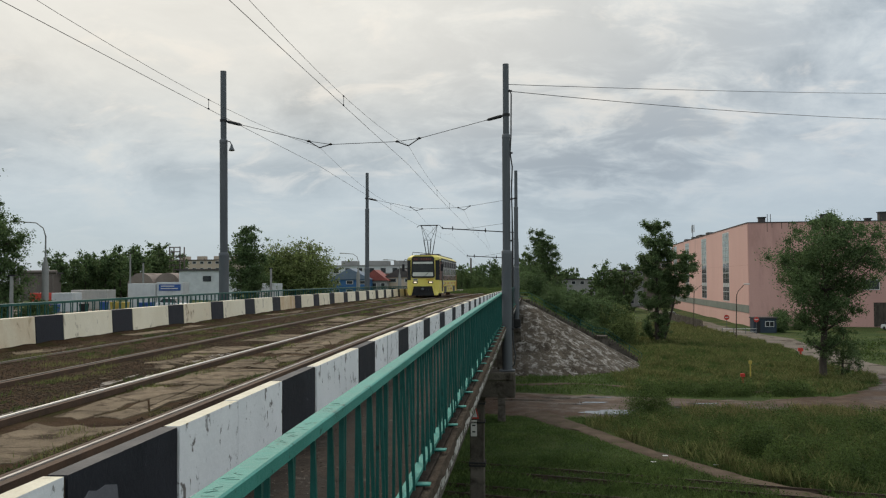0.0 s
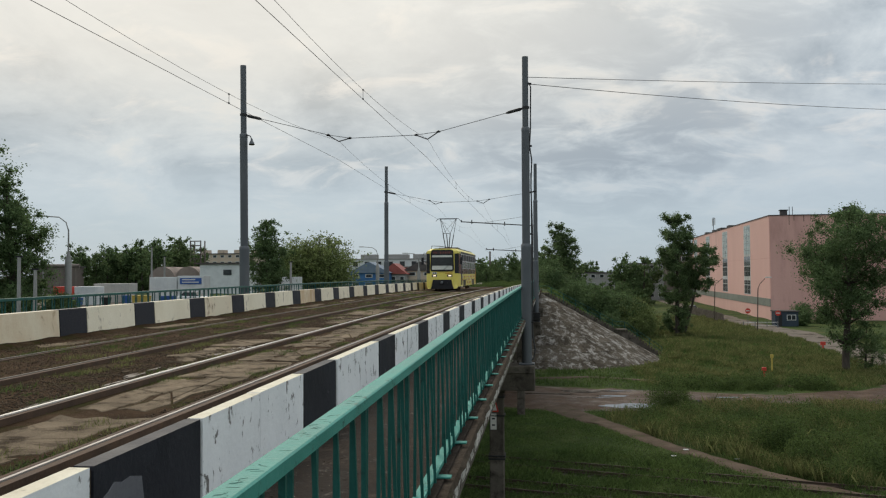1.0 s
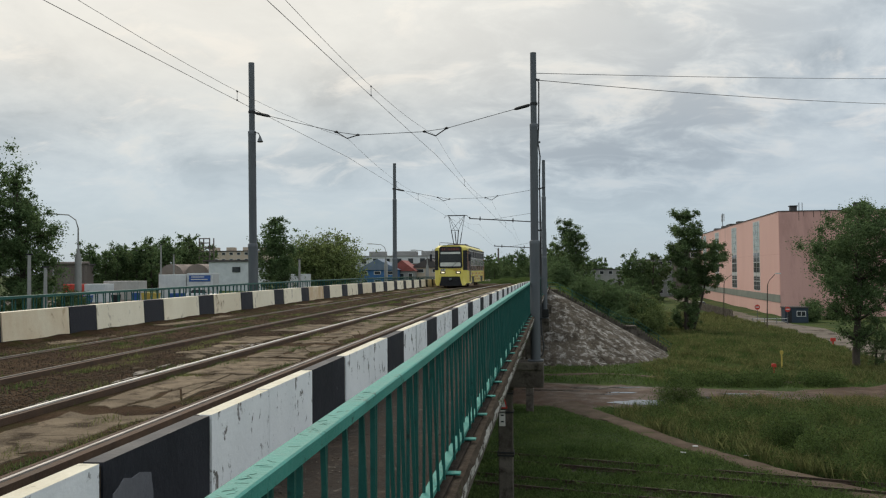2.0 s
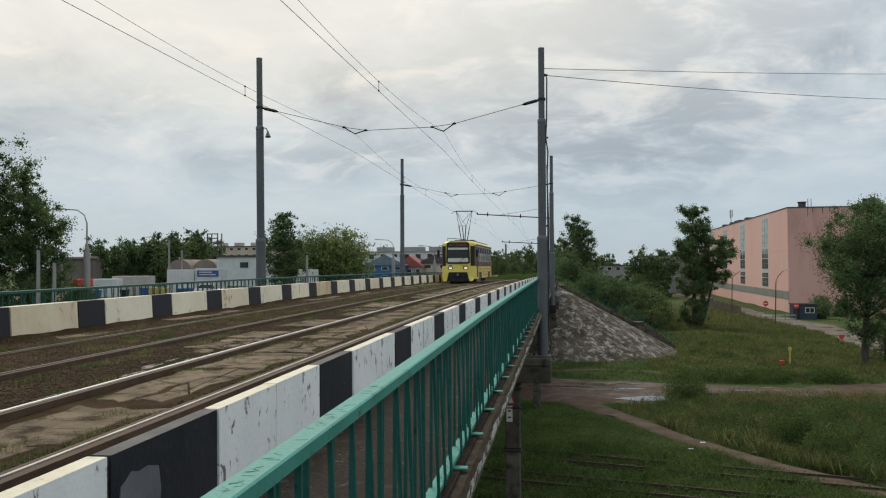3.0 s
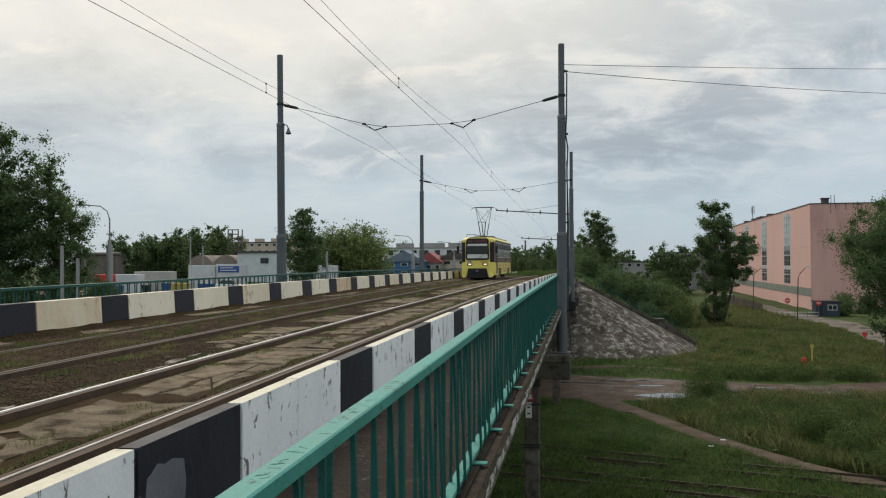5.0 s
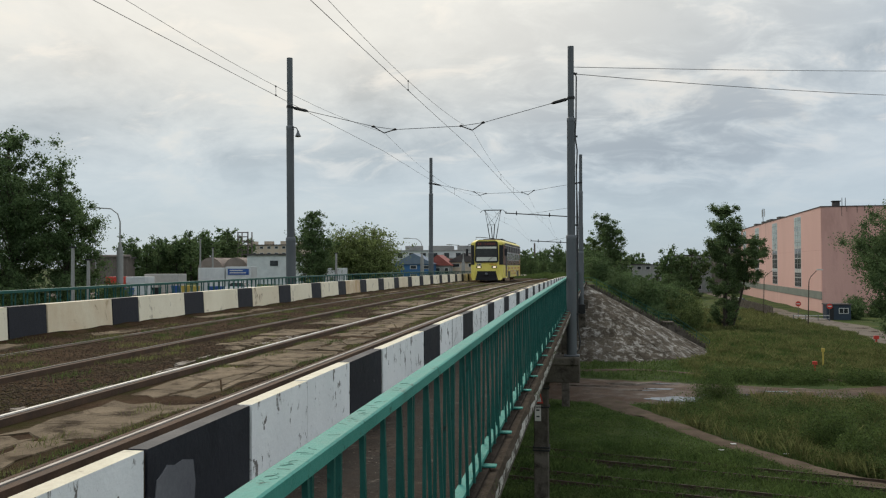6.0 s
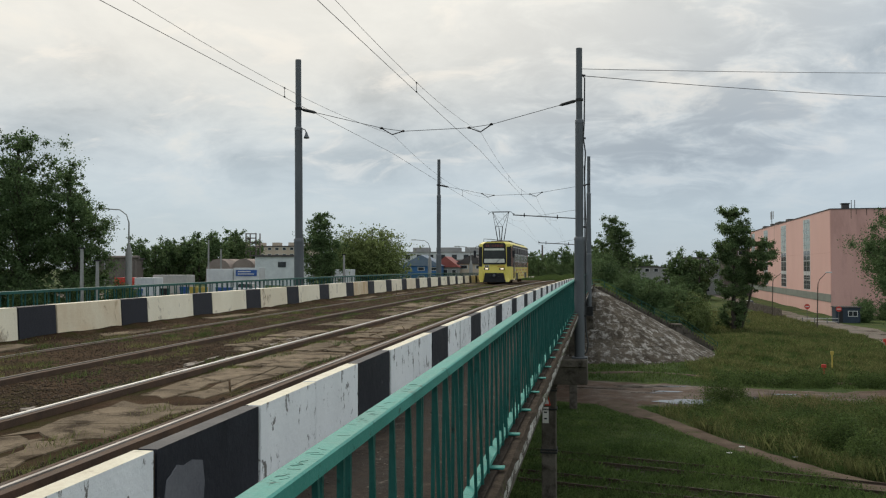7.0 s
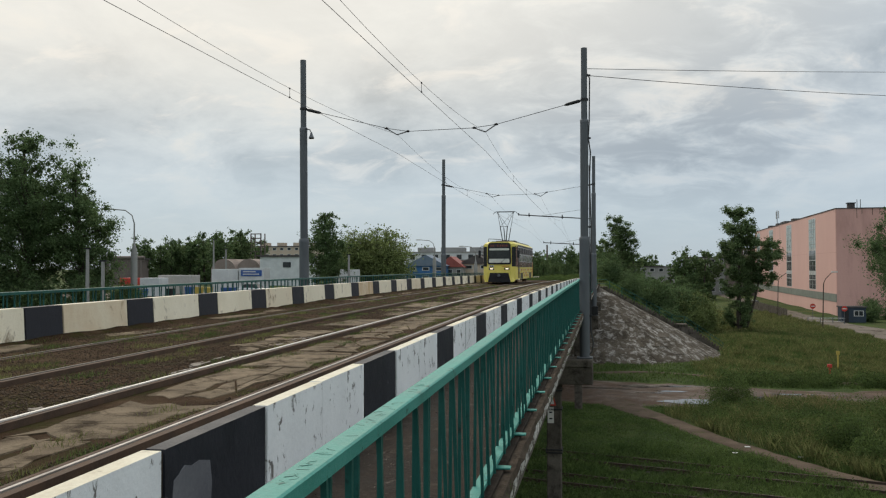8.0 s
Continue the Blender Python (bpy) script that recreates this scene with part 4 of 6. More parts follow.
        part("rear_film", boxes((x - 0.014, x + 0.014, 13.32, 13.7, 0.42, 2.62)), M_ORANGE, t, "faded red film by the rear corner")
        part("gutter", boxes((x - 0.03, x + 0.03, 0.95, L - 0.9, 2.70, 2.80)), M_TDARK, t)
        lrng = random.Random(9)
        for k, zz in enumerate((0.50, 0.72, 0.94)):
            yy = 1.98
            while yy < 12.6:
                ln = lrng.uniform(0.3, 1.1)
                if not (2.6 < yy + ln and yy < 4.7) and not (10.1 < yy + ln and yy < 12.2) or zz > 0.8:
                    part("lettering_bar", boxes((x - 0.012, x + 0.012, yy, yy + ln, zz, zz + 0.12)), M_ORANGE if (k + int(yy)) % 3 else M_TWHITE, t)
                yy += ln + lrng.uniform(0.15, 0.5)
        for k in range(3):
            part("lettering_bar", boxes((sx * 1.252 - 0.01, sx * 1.252 + 0.01, 0.98, 1.9, 0.55 + k * 0.2, 0.62 + k * 0.2)), M_ORANGE, t)
        for ya in (2.7, 10.2):
            part("wheel_bay", boxes((x - 0.03, x + 0.012, ya, ya + 1.9, 0.30, 0.78)), M_TDARK, t)
        mir = part("mirror_arm", tube(bmesh.new(), [(sx * 1.08, 0.2, 2.65), (sx * 1.28, -0.12, 2.72), (sx * 1.36, -0.16, 2.5)], 0.02, 6), M_TDARK, t)
        part("mirror", boxes((sx * 1.38 - 0.09, sx * 1.38 + 0.09, -0.22, -0.12, 1.88, 2.40), bevel=0.03), M_TDARK, mir)
    for ya in (3.65, 11.1):
        bog = part("bogie", boxes((-0.9, 0.9, ya - 1.1, ya + 1.1, 0.22, 0.46)), M_TDARK, t)
        for sx in (-1, 1):
            for dy in (-0.95, 0.95):
                part("wheel", tube(bmesh.new(), [(sx * 0.70, ya + dy, 0.345), (sx * 0.83, ya + dy, 0.345)], 0.345, 16), M_RAILSIDE, bog)
    # roof gear and pantograph
    part("roof_box", boxes((-0.55, 0.55, 6.0, 7.6, 3.0, 3.28), bevel=0.05), M_TDARK, t)
    part("roof_box", boxes((-0.45, 0.75, 2.0, 3.0, 3.0, 3.12), bevel=0.04), M_TBROWN, t)
    part("roof_rail", tube(bmesh.new(), [(-0.85, 0.7, 2.98), (-0.85, 0.7, 3.24), (-0.35, 0.8, 3.22), (0.4, 2.0, 3.15)], 0.025, 6), M_TDARK, t)
    pan = part("pantograph", boxes((-0.6, 0.6, 3.2, 3.3, 3.10, 3.18), (-0.6, 0.6, 4.9, 5.0, 3.10, 3.18), (-0.62, -0.52, 3.2, 5.0, 3.08, 3.16), (0.52, 0.62, 3.2, 5.0, 3.08, 3.16)), M_TDARK, t, "raised dark pantograph")
    top = 13.53 - (RAIL + hump(y0 + 6))
    for sx in (-1, 1):
        part("lower_arm", tube(bmesh.new(), [(sx * 0.13, 3.3, 3.15), (sx * 0.27, 2.9, 4.22)], 0.035, 6), M_TDARK, pan)
        part("lower_arm", tube(bmesh.new(), [(sx * 0.13, 4.9, 3.15), (sx * 0.27, 5.3, 4.22)], 0.035, 6), M_TDARK, pan)
        part("upper_arm", tube(bmesh.new(), [(sx * 0.27, 2.9, 4.22), (sx * 0.60, 4.0, top - 0.05)], 0.018, 6), M_TDARK, pan)
        part("upper_arm", tube(bmesh.new(), [(sx * 0.27, 5.3, 4.22), (sx * 0.60, 4.2, top - 0.05)], 0.018, 6), M_TDARK, pan)
        part("cross_arm", tube(bmesh.new(), [(-sx * 0.27, 2.9, 4.22), (sx * 0.60, 4.0, top - 0.05)], 0.012, 6), M_TDARK, pan)
        part("collector_horn", tube(bmesh.new(), [(sx * 0.62, 4.1, top), (sx * 0.80, 4.1, top - 0.03), (sx * 0.95, 4.1, top - 0.2)], 0.02, 6), M_TDARK, pan)
    part("hinge", tube(bmesh.new(), [(-0.30, 2.9, 4.22), (0.30, 2.9, 4.22)], 0.02, 6), M_TDARK, pan)
    part("collector", boxes((-0.66, 0.66, 3.9, 3.96, top - 0.05, top), (-0.66, 0.66, 4.24, 4.30, top - 0.05, top), (-0.64, -0.58, 3.9, 4.3, top - 0.06, top - 0.02), (0.58, 0.64, 3.9, 4.3, top - 0.06, top - 0.02)), M_TDARK, pan)


tram(61.6)

# ---- abutment, paved cone and stairs ----
M_CONE = material("bleached slope paving", [(0.026, 0.021, 0.015), (0.075, 0.062, 0.047), (0.125, 0.108, 0.088)], 0.95, 0.40, 7, 0.9, spots=(0.40, 0.38, 0.35), spot_scale=1.5, spot_at=(0.50, 0.70), rand=0.16, tall=4, spec=0.08, streak=0.18)
cone = thing("paved_cone", "grey concrete-paved embankment cone with bleached streaks", "embankment", kind="structure")
APEX = Vector((-0.9, END + 0.6, WALK - 0.15 + hump(END)))


def cone_at(u, s):
    """u: 0 to 1 along the toe, straight front then round the corner; s: 0 at the toe, 1 at the top."""
    if u < 0.4:
        x = -10.6 + (APEX.x + 10.6) * u / 0.4
        toe, top = Vector((x, APEX.y - 12.6, 0.0)), Vector((x, APEX.y, APEX.z))
    else:
        a = (u - 0.4) / 0.6 * radians(92)
        toe = Vector((APEX.x + 13.2 * math.sin(a), APEX.y - 12.6 * math.cos(a), 0.0))
        top = APEX
    return toe.lerp(top, s)


U = [0, 0.08, 0.16, 0.24, 0.32, 0.4] + [0.4 + 0.6 * k / 14 for k in range(1, 15)]
rows_s = [0, 0.10, 0.20, 0.30, 0.40, 0.50, 0.60, 0.70, 0.80, 0.90, 1.0]
skin = bmesh.new()
loft(skin, [[cone_at(u, s) - Vector((0, 0, 0.04)) for u in U] for s in (-0.03, 0.25, 0.5, 0.75, 1.0)], closed=False, caps=False)
part("bedding", skin, M_CONE, cone)
rng = random.Random(2)
for i in range(len(U) - 1):
    for s0, s1 in zip(rows_s, rows_s[1:]):
        du, ds = (U[i + 1] - U[i]) * 0.006, 0.0008
        cs = [cone_at(U[i] + du, s0 + ds), cone_at(U[i + 1] - du, s0 + ds), cone_at(U[i + 1] - du, s1 - ds), cone_at(U[i] + du, s1 - ds)]
        if (cs[1] - cs[0]).length < 0.25:
            continue
        n = (cs[1] - cs[0]).cross(cs[3] - cs[0]).normalized()
        lift = rng.uniform(0.0, 0.035)
        bm = bmesh.new()
        loft(bm, [[c + n * (lift - 0.06) for c in cs], [c + n * lift for c in cs]])
        part("paving_slab", bm, M_CONE, cone)
part("abutment_wall", boxes((-10.9, -0.75, END - 0.2, END + 1.2, -0.5, WALK - 0.38 + hump(END)), bevel=0.03), M_CONC, cone)
part("approach", along([(-10.95, WALK - 0.9), (-0.72, WALK - 0.9), (-0.72, WALK), (-2.4, WALK + 0.02), (-2.6, RAIL - 0.06), (-9.2, RAIL - 0.04), (-9.4, WALK_L), (-10.95, WALK_L)], [END + 6 * k for k in range(16)]), M_DECK, bridge, "dirt-covered tram bed beyond the bridge")
far_kerb = thing("kerb_far", "low black and white kerb blocks beside the tram line beyond the bridge", "kerb", kind="structure")
for k in range(22):
    y = END + 2 + k * 1.3
    part("stake", boxes((-9.62, -9.42, y, y + 0.5, RAIL - 0.3 + hump(y), RAIL + 0.45 + hump(y)), bevel=0.02), M_CREAM if k % 2 else M_BLACK, far_kerb)

stairs = thing("stairs", "weathered concrete stairs down the bank with a green handrail", "stairs", kind="structure")
N, X0, X1, Z0, Z1 = 46, -0.9, 12.5, 6.86, 0.02
FLIGHT = ((X0, Z0), (0.1, Z0 - 0.02), (7.5, 2.86), (8.5, 2.80), (X1, Z1))     # landing, flight, landing, flight


def stair_z(x):
    return float(np.interp(x, [p[0] for p in FLIGHT], [p[1] for p in FLIGHT]))


step_mesh = mesh_of(boxes((-0.17, 0.17, 0, 1.5, -0.20, 0.0), bevel=0.012), "step", M_CONC)
tooth = mesh_of(boxes((-0.085, 0.115, -0.06, 0.20, -0.05, 0.30), bevel=0.015), "edge_block", M_CONC)
for k in range(N):
    x = X0 + (X1 - X0) * (k + 0.5) / N
    ob = new("step", step_mesh)
    ob.matrix_basis, ob.parent = pose(x, END + 1.2, stair_z(x)), stairs
    ob = new("edge_block", tooth)
    ob.matrix_basis, ob.parent = pose(x, END + 1.02, stair_z(x) + 0.04, 0, 0, rng.uniform(-3, 3)), stairs
bm = bmesh.new()
secs = [[(x, END + 1.0, z - 0.9), (x, END + 1.2, z - 0.9), (x, END + 1.2, z + 0.10), (x, END + 1.0, z + 0.10)] for x, z in FLIGHT]
part("stringer", loft(bm, secs), M_CONC, stairs)
for x0, x1, z in ((-1.3, 0.2, Z0 + 0.28), (7.4, 8.6, 3.14)):
    part("landing_slab", boxes((x0, x1, END + 0.85, END + 2.6, z - 0.12, z), bevel=0.02), M_CONC, stairs)
for k in range(11):
    x = X0 + (X1 - X0) * k / 10
    part("post", tube(bmesh.new(), [(x, END + 2.6, stair_z(x) - 0.1), (x, END + 2.6, stair_z(x) + 1.05)], 0.035, 6), M_GREEN, stairs)
for dz in (1.05, 0.6):
    part("handrail", tube(bmesh.new(), [(X0 - 0.8, END + 2.6, Z0 + dz)] + [(x, END + 2.6, z + dz) for x, z in FLIGHT], 0.03, 6), M_GREEN, stairs)
# ---- the pink factory block ----
def wall_frame(a, b):
    a, b = Vector(a), Vector(b)
    d = (b - a).normalized()
    return Matrix(((d.x, -d.y, 0, a.x), (d.y, d.x, 0, a.y), (0, 0, 1, 0), (0, 0, 0, 1)))


factory = thing("factory_building", "large pink plastered factory block with window strips", "building", (42.9, 175, 0), turn=-1.8)
FH = 20.2
part("end_wall", boxes((0.0, 95, 0.0, 0.5, -0.5, FH)), M_PINKB, factory, "brownish pink end wall with stains")
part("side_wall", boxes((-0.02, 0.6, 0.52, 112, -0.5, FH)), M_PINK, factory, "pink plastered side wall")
part("back_wall", boxes((0.62, 95, 111.4, 112, -0.5, FH), (94.4, 95, 0.52, 111.4, -0.5, FH)), M_PINK, factory)
part("roof", boxes((0.1, 94.9, 0.1, 111.9, FH - 0.3, FH - 0.05)), M_ROOF, factory)
part("parapet_cap", boxes((-0.12, 95.1, -0.12, 0.60, FH, FH + 0.16), (-0.12, 0.7, 0.62, 112.1, FH, FH + 0.16)), M_ROOF, factory)
part("plinth_band", boxes((-0.10, -0.02, 0.0, 112, 2.6, 4.1)), M_PLINTH, factory, "grey-green band above the base")
part("panel_joint", boxes((-0.035, -0.02, 0.1, 19, 11.95, 12.02), (-0.035, -0.02, 29, 46, 11.95, 12.02), (0.1, 95, -0.012, 0.0, 12.0, 12.06), (0.1, 95, -0.012, 0.0, 5.9, 5.96)), M_PINKB, factory)
for k in range(1, 12):
    part("wall_joint", boxes((k * 6.0 - 0.03, k * 6.0 + 0.03, -0.012, 0.0, 0.0, FH)), M_PINKB, factory)
for yw in (19.0, 47.5, 76.0, 101.0):
    strip = part("window_strip", boxes((-0.05, -0.02, yw, yw + 7.2, 4.4, 19.5)), M_FRAME, factory, "tall strip of glass blocks and windows")
    for k in range(4):
        part("glass_block_panel", boxes((-0.08, -0.05, yw + 0.3, yw + 6.9, 13.2 + k * 1.56, 14.62 + k * 1.56)), M_GLASSB, strip)
    for k in range(1, 4):
        part("mullion", boxes((-0.11, -0.08, yw + 7.2 * k / 4 - 0.06, yw + 7.2 * k / 4 + 0.06, 4.5, 19.4)), M_GREYW, strip)
    for zz in (5.5, 7.0, 9.4, 11.7, 13.95, 15.5, 17.05, 18.6):
        part("transom", boxes((-0.105, -0.08, yw + 0.3, yw + 6.9, zz, zz + 0.09)), M_GREYW, strip)
    for z0, z1 in ((10.7, 12.7), (8.4, 10.5), (6.6, 7.5), (4.6, 6.4)):
        part("pane", boxes((-0.08, -0.05, yw + 0.4, yw + 3.4, z0, z1)), M_PANE, strip)
        part("pane", boxes((-0.08, -0.05, yw + 3.8, yw + 6.8, z0, z1)), M_PANE, strip)
for x in (21, 33, 45, 57, 69):
    w = part("window", boxes((x, x + 3.2, -0.04, 0.0, 7.0, 9.0)), M_FRAME, factory)
    part("pane", boxes((x + 0.15, x + 3.05, -0.06, -0.04, 7.15, 8.85)), M_PANE, w)
part("gate", boxes((23.0, 26.0, -0.06, 0.0, 0.0, 4.6)), M_BARK, factory, "brown double gate")
for x, w, h in ((2.6, 1.2, 1.1), (14.4, 1.3, 1.5), (25.2, 1.4, 1.8), (22.6, 1.0, 0.6), (38, 1.3, 1.4)):
    v = part("roof_vent", boxes((x, x + w, 2.0, 2.0 + w, FH - 0.05, FH + h), bevel=0.05), M_ROOF, factory)
    part("cowl", boxes((x - 0.15, x + w + 0.15, 1.85, 2.15 + w, FH + h, FH + h + 0.18)), M_DARK, v)
for x in (4.4, 5.0):
    part("vent_pipe", tube(bmesh.new(), [(x, 3, FH - 0.1), (x, 3, FH + 1.9)], 0.06, 6), M_DARK, factory)
for y in (50, 62, 66, 74, 88):
    part("roof_vent", boxes((0.8, 2.4, y, y + 3.0, FH - 0.05, FH + 0.9), bevel=0.05), M_ROOF, factory)
ant = part("antenna", tube(bmesh.new(), [(1.4, 78, FH - 0.05), (1.4, 78, FH + 4.6)], 0.09, 6), M_STEEL, factory, "grey antenna mast")
part("antenna_panel", boxes((1.0, 1.25, 77.6, 77.8, FH + 2.2, FH + 4.3), (1.6, 1.85, 77.6, 77.8, FH + 2.4, FH + 4.5)), M_FRAME, ant)
rng = random.Random(4)
for x, ln in ((3.6, 1.8), (4.5, 1.0), (6.3, 1.2), (7.6, 0.9), (12.2, 1.4), (21.0, 2.2), (24.5, 1.3), (31, 1.6)):
    part("rust_streak", boxes((x, x + rng.uniform(0.08, 0.16), -0.010, 0.0, FH - ln, FH)), M_BARK, factory)


def simple_block(name, x, y, w, d, h, wall, roof, label, floors=2, cols=6, turn=0, gable=0.0):
    """A plain far house: walls, roof, windows in storeys."""
    z = float(ground_z(x, y)) - 0.4
    b = thing(name, label, "building", (x, y, z), turn)
    part("wall", boxes((-w / 2, w / 2, 0, d, 0, h)), wall, b)
    if gable:
        bm = bmesh.new()
        loft(bm, [[(-w / 2 - 0.4, yy, h), (0, yy, h + gable), (w / 2 + 0.4, yy, h), (0, yy, h + 0.02)] for yy in (-0.4, d + 0.4)])
        part("roof", bm, roof, b)
        bm = bmesh.new()
        loft(bm, [[(-w / 2, yy, h - 0.01), (w / 2, yy, h - 0.01), (0, yy, h + gable - 0.25)] for yy in (-0.02, d)])
        part("gable", bm, wall, b)
    else:
        part("roof", boxes((-w / 2 - 0.3, w / 2 + 0.3, -0.3, d + 0.3, h, h + 0.35)), roof, b)
    for f in range(floors):
        for c in range(cols):
            xw = -w / 2 + w * (c + 0.5) / cols
            zw = h * (f + 0.45) / floors
            wn = part("window", boxes((xw - w / cols * 0.26, xw + w / cols * 0.26, -0.08, 0.0, zw, zw + h / floors * 0.42)), M_FRAME, b)
            part("pane", boxes((xw - w / cols * 0.21, xw + w / cols * 0.21, -0.12, -0.08, zw + 0.12, zw + h / floors * 0.42 - 0.12)), M_PANE, wn)
    return b


M_SLATE = material("blue-grey metal roof", [(0.10, 0.14, 0.19), (0.16, 0.20, 0.25)], 0.6, 0.6, 8, 0.1)
M_BROWNW = material("brown panel wall", [(0.11, 0.09, 0.08), (0.17, 0.14, 0.125)], 0.85, 0.2, 4, 0.1)
M_BLUEW = material("blue boarded wall", [(0.035, 0.105, 0.24), (0.055, 0.15, 0.31)], 0.7, 0.6, 8, 0.1)
M_REDROOF = material("red metal roof", [(0.20, 0.055, 0.045), (0.29, 0.085, 0.07)], 0.6, 0.6, 8, 0.1)
M_BEIGEW = material("beige brick wall", [(0.40, 0.32, 0.24), (0.52, 0.43, 0.34)], 0.85, 0.2, 6, 0.1)
M_CWHITE = material("white container steel", [(0.46, 0.48, 0.48), (0.60, 0.62, 0.61)], 0.5, 0.8, 8, 0.1)
M_CGREY = material("grey-beige container steel", [(0.34, 0.33, 0.30), (0.46, 0.45, 0.42)], 0.6, 0.8, 8, 0.1)
M_BLUE = material("blue plastic", [(0.025, 0.07, 0.22), (0.045, 0.11, 0.31)], 0.5, 2, 10, 0.05)
M_YELL = material("faded yellow paint", [(0.40, 0.30, 0.06), (0.50, 0.39, 0.10)], 0.5, 2, 10, 0.05)

simple_block("grey_building", 35, 300, 14, 14, 12.6, M_GREYW, M_ROOF, "grey panel building beyond the factory", 4, 5)
simple_block("brown_building", 44.5, 292, 11, 14, 15.4, M_BROWNW, M_ROOF, "dark brown building beyond the factory", 4, 3)
simple_block("grey_building", 17, 330, 16, 12, 9.6, M_GREYW, M_ROOF, "low grey building behind the trees", 3, 5)
simple_block("long_building", -58, 320, 40, 14, 9.8, M_CWHITE, M_GREYW, "long pale grey commercial building", 2, 9)
simple_block("brick_annex", -44, 300, 20, 8, 6.6, M_REDROOF, M_GREYW, "low red-brown annex before the long building", 1, 8)
for x, w in ((-70, 6), (-61, 9), (-50, 5)):
    solid("roof_unit", boxes((x, x + w, 323, 328, float(ground_z(-58, 320)) + 9.7, float(ground_z(-58, 320)) + 11.4), bevel=0.1), M_GREYW, "grey plant housing on the long roof", "roof unit", "roof units")
simple_block("blue_house", -47.6, 230, 11.0, 9, 4.6, M_BLUEW, M_SLATE, "blue boarded house with white windows", 2, 3, gable=3.0)
simple_block("red_roofed_house", -41.6, 234, 7.0, 9, 4.2, M_GREYW, M_REDROOF, "small house with a red metal roof", 1, 3, gable=3.0)
simple_block("grey_house", -35.0, 238, 9, 9, 5.0, M_BEIGEW, M_ROOF, "small house with a dark gabled roof", 2, 2, gable=2.6)
simple_block("white_warehouse", -65.8, 170, 8.8, 12, 6.3, M_CWHITE, M_ROOF, "white warehouse with one small window", 0, 1)
solid("small_window", boxes((-65.2, -63.5, 169.9, 169.99, 9.4, 10.5)), M_PANE, "small dark window in the white warehouse", "window")
simple_block("apartment_building", -138, 350, 36, 14, 13.6, M_BEIGEW, M_ROOF, "beige apartment building with roof turrets", 5, 11)
for k in range(5):
    solid("roof_turret", boxes((-152 + k * 7.2, -149 + k * 7.2, 352, 356, float(ground_z(-138, 350)) + 13.4, float(ground_z(-138, 350)) + 15.0)), M_BEIGEW, "small beige turret on the apartment roof", "turret", "roof turrets")
simple_block("brick_shed", -107, 178, 9, 5, 5.9, M_BROWNW, M_ROOF, "long dark brick shed behind trees", 0, 1)

M_HANGAR = material("weathered hangar sheet", [(0.17, 0.135, 0.115), (0.27, 0.22, 0.19)], 0.8, 0.4, 6, 0.2, spots=(0.12, 0.085, 0.065), spot_scale=0.5)
for x, w in ((-82.9, 3.0), (-77.0, 3.0)):
    bm = bmesh.new()
    loft(bm, [[(x + w * math.cos(a), y, 8.3 + 3.0 * math.sin(a)) if 0 < k < 10 else (x + w * math.cos(a), y, 4.6) for k, a in enumerate(math.pi * j / 10 for j in range(11))] for y in (180, 205)])
    solid("arched_hangar", bm, M_HANGAR, "rounded grey-brown hangar roof behind containers", "hangar", "arched hangars")


def container(x, y, w, h, d, mat, label, sign_mat=None, sign=None, turn=0):
    z = float(ground_z(x, y)) - 0.05
    c = thing("container", label, "container", (x, y, z), turn, "storage containers")
    part("body", boxes((-w / 2, w / 2, 0, d, 0.12, h), bevel=0.03), mat, c)
    for k in range(max(3, int(w / 0.5))):
        xx = -w / 2 + w * (k + 0.5) / max(3, int(w / 0.5))
        part("rib", boxes((xx - 0.05, xx + 0.05, -0.035, 0.0, 0.2, h - 0.1)), mat, c)
    part("skid", boxes((-w / 2, w / 2, 0.1, 0.3, 0, 0.12), (-w / 2, w / 2, d - 0.3, d - 0.1, 0, 0.12)), M_DARK, c)
    if sign:
        s = part("sign_board", boxes((sign[0], sign[1], -0.08, -0.035, sign[2], sign[3])), sign_mat, c)
        for k in range(2):
            zz = sign[2] + (sign[3] - sign[2]) * (0.25 + 0.4 * k)
            part("letter_bar", boxes((sign[0] + 0.3, sign[1] - 0.4 - 0.5 * k, -0.095, -0.08, zz, zz + (sign[3] - sign[2]) * 0.16)), M_FRAME, s)
    return c


container(-52.8, 115, 3.9, 3.6, 2.4, M_CWHITE, "white storage container with small dark marks")
container(-48.9, 115.2, 3.7, 3.7, 2.4, M_CWHITE, "white storage container with a blue sign board", M_BLUE, (-1.5, 1.6, 2.55, 3.4))
container(-57.7, 110, 5.0, 2.75, 2.4, M_CGREY, "beige-grey storage container in the yard")
container(-62, 105, 1.9, 2.5, 2.4, M_RED, "red kiosk container with pale lettering bars", M_RED, (-0.8, 0.8, 1.0, 1.6))
container(-58.9, 105.4, 2.8, 2.6, 2.4, M_CWHITE, "white container with a dark mark")
container(-40.6, 130, 5.2, 3.5, 2.4, M_CWHITE, "white storage container beside the trees", M_CGREY, (-1.8, 1.2, 1.6, 2.2))
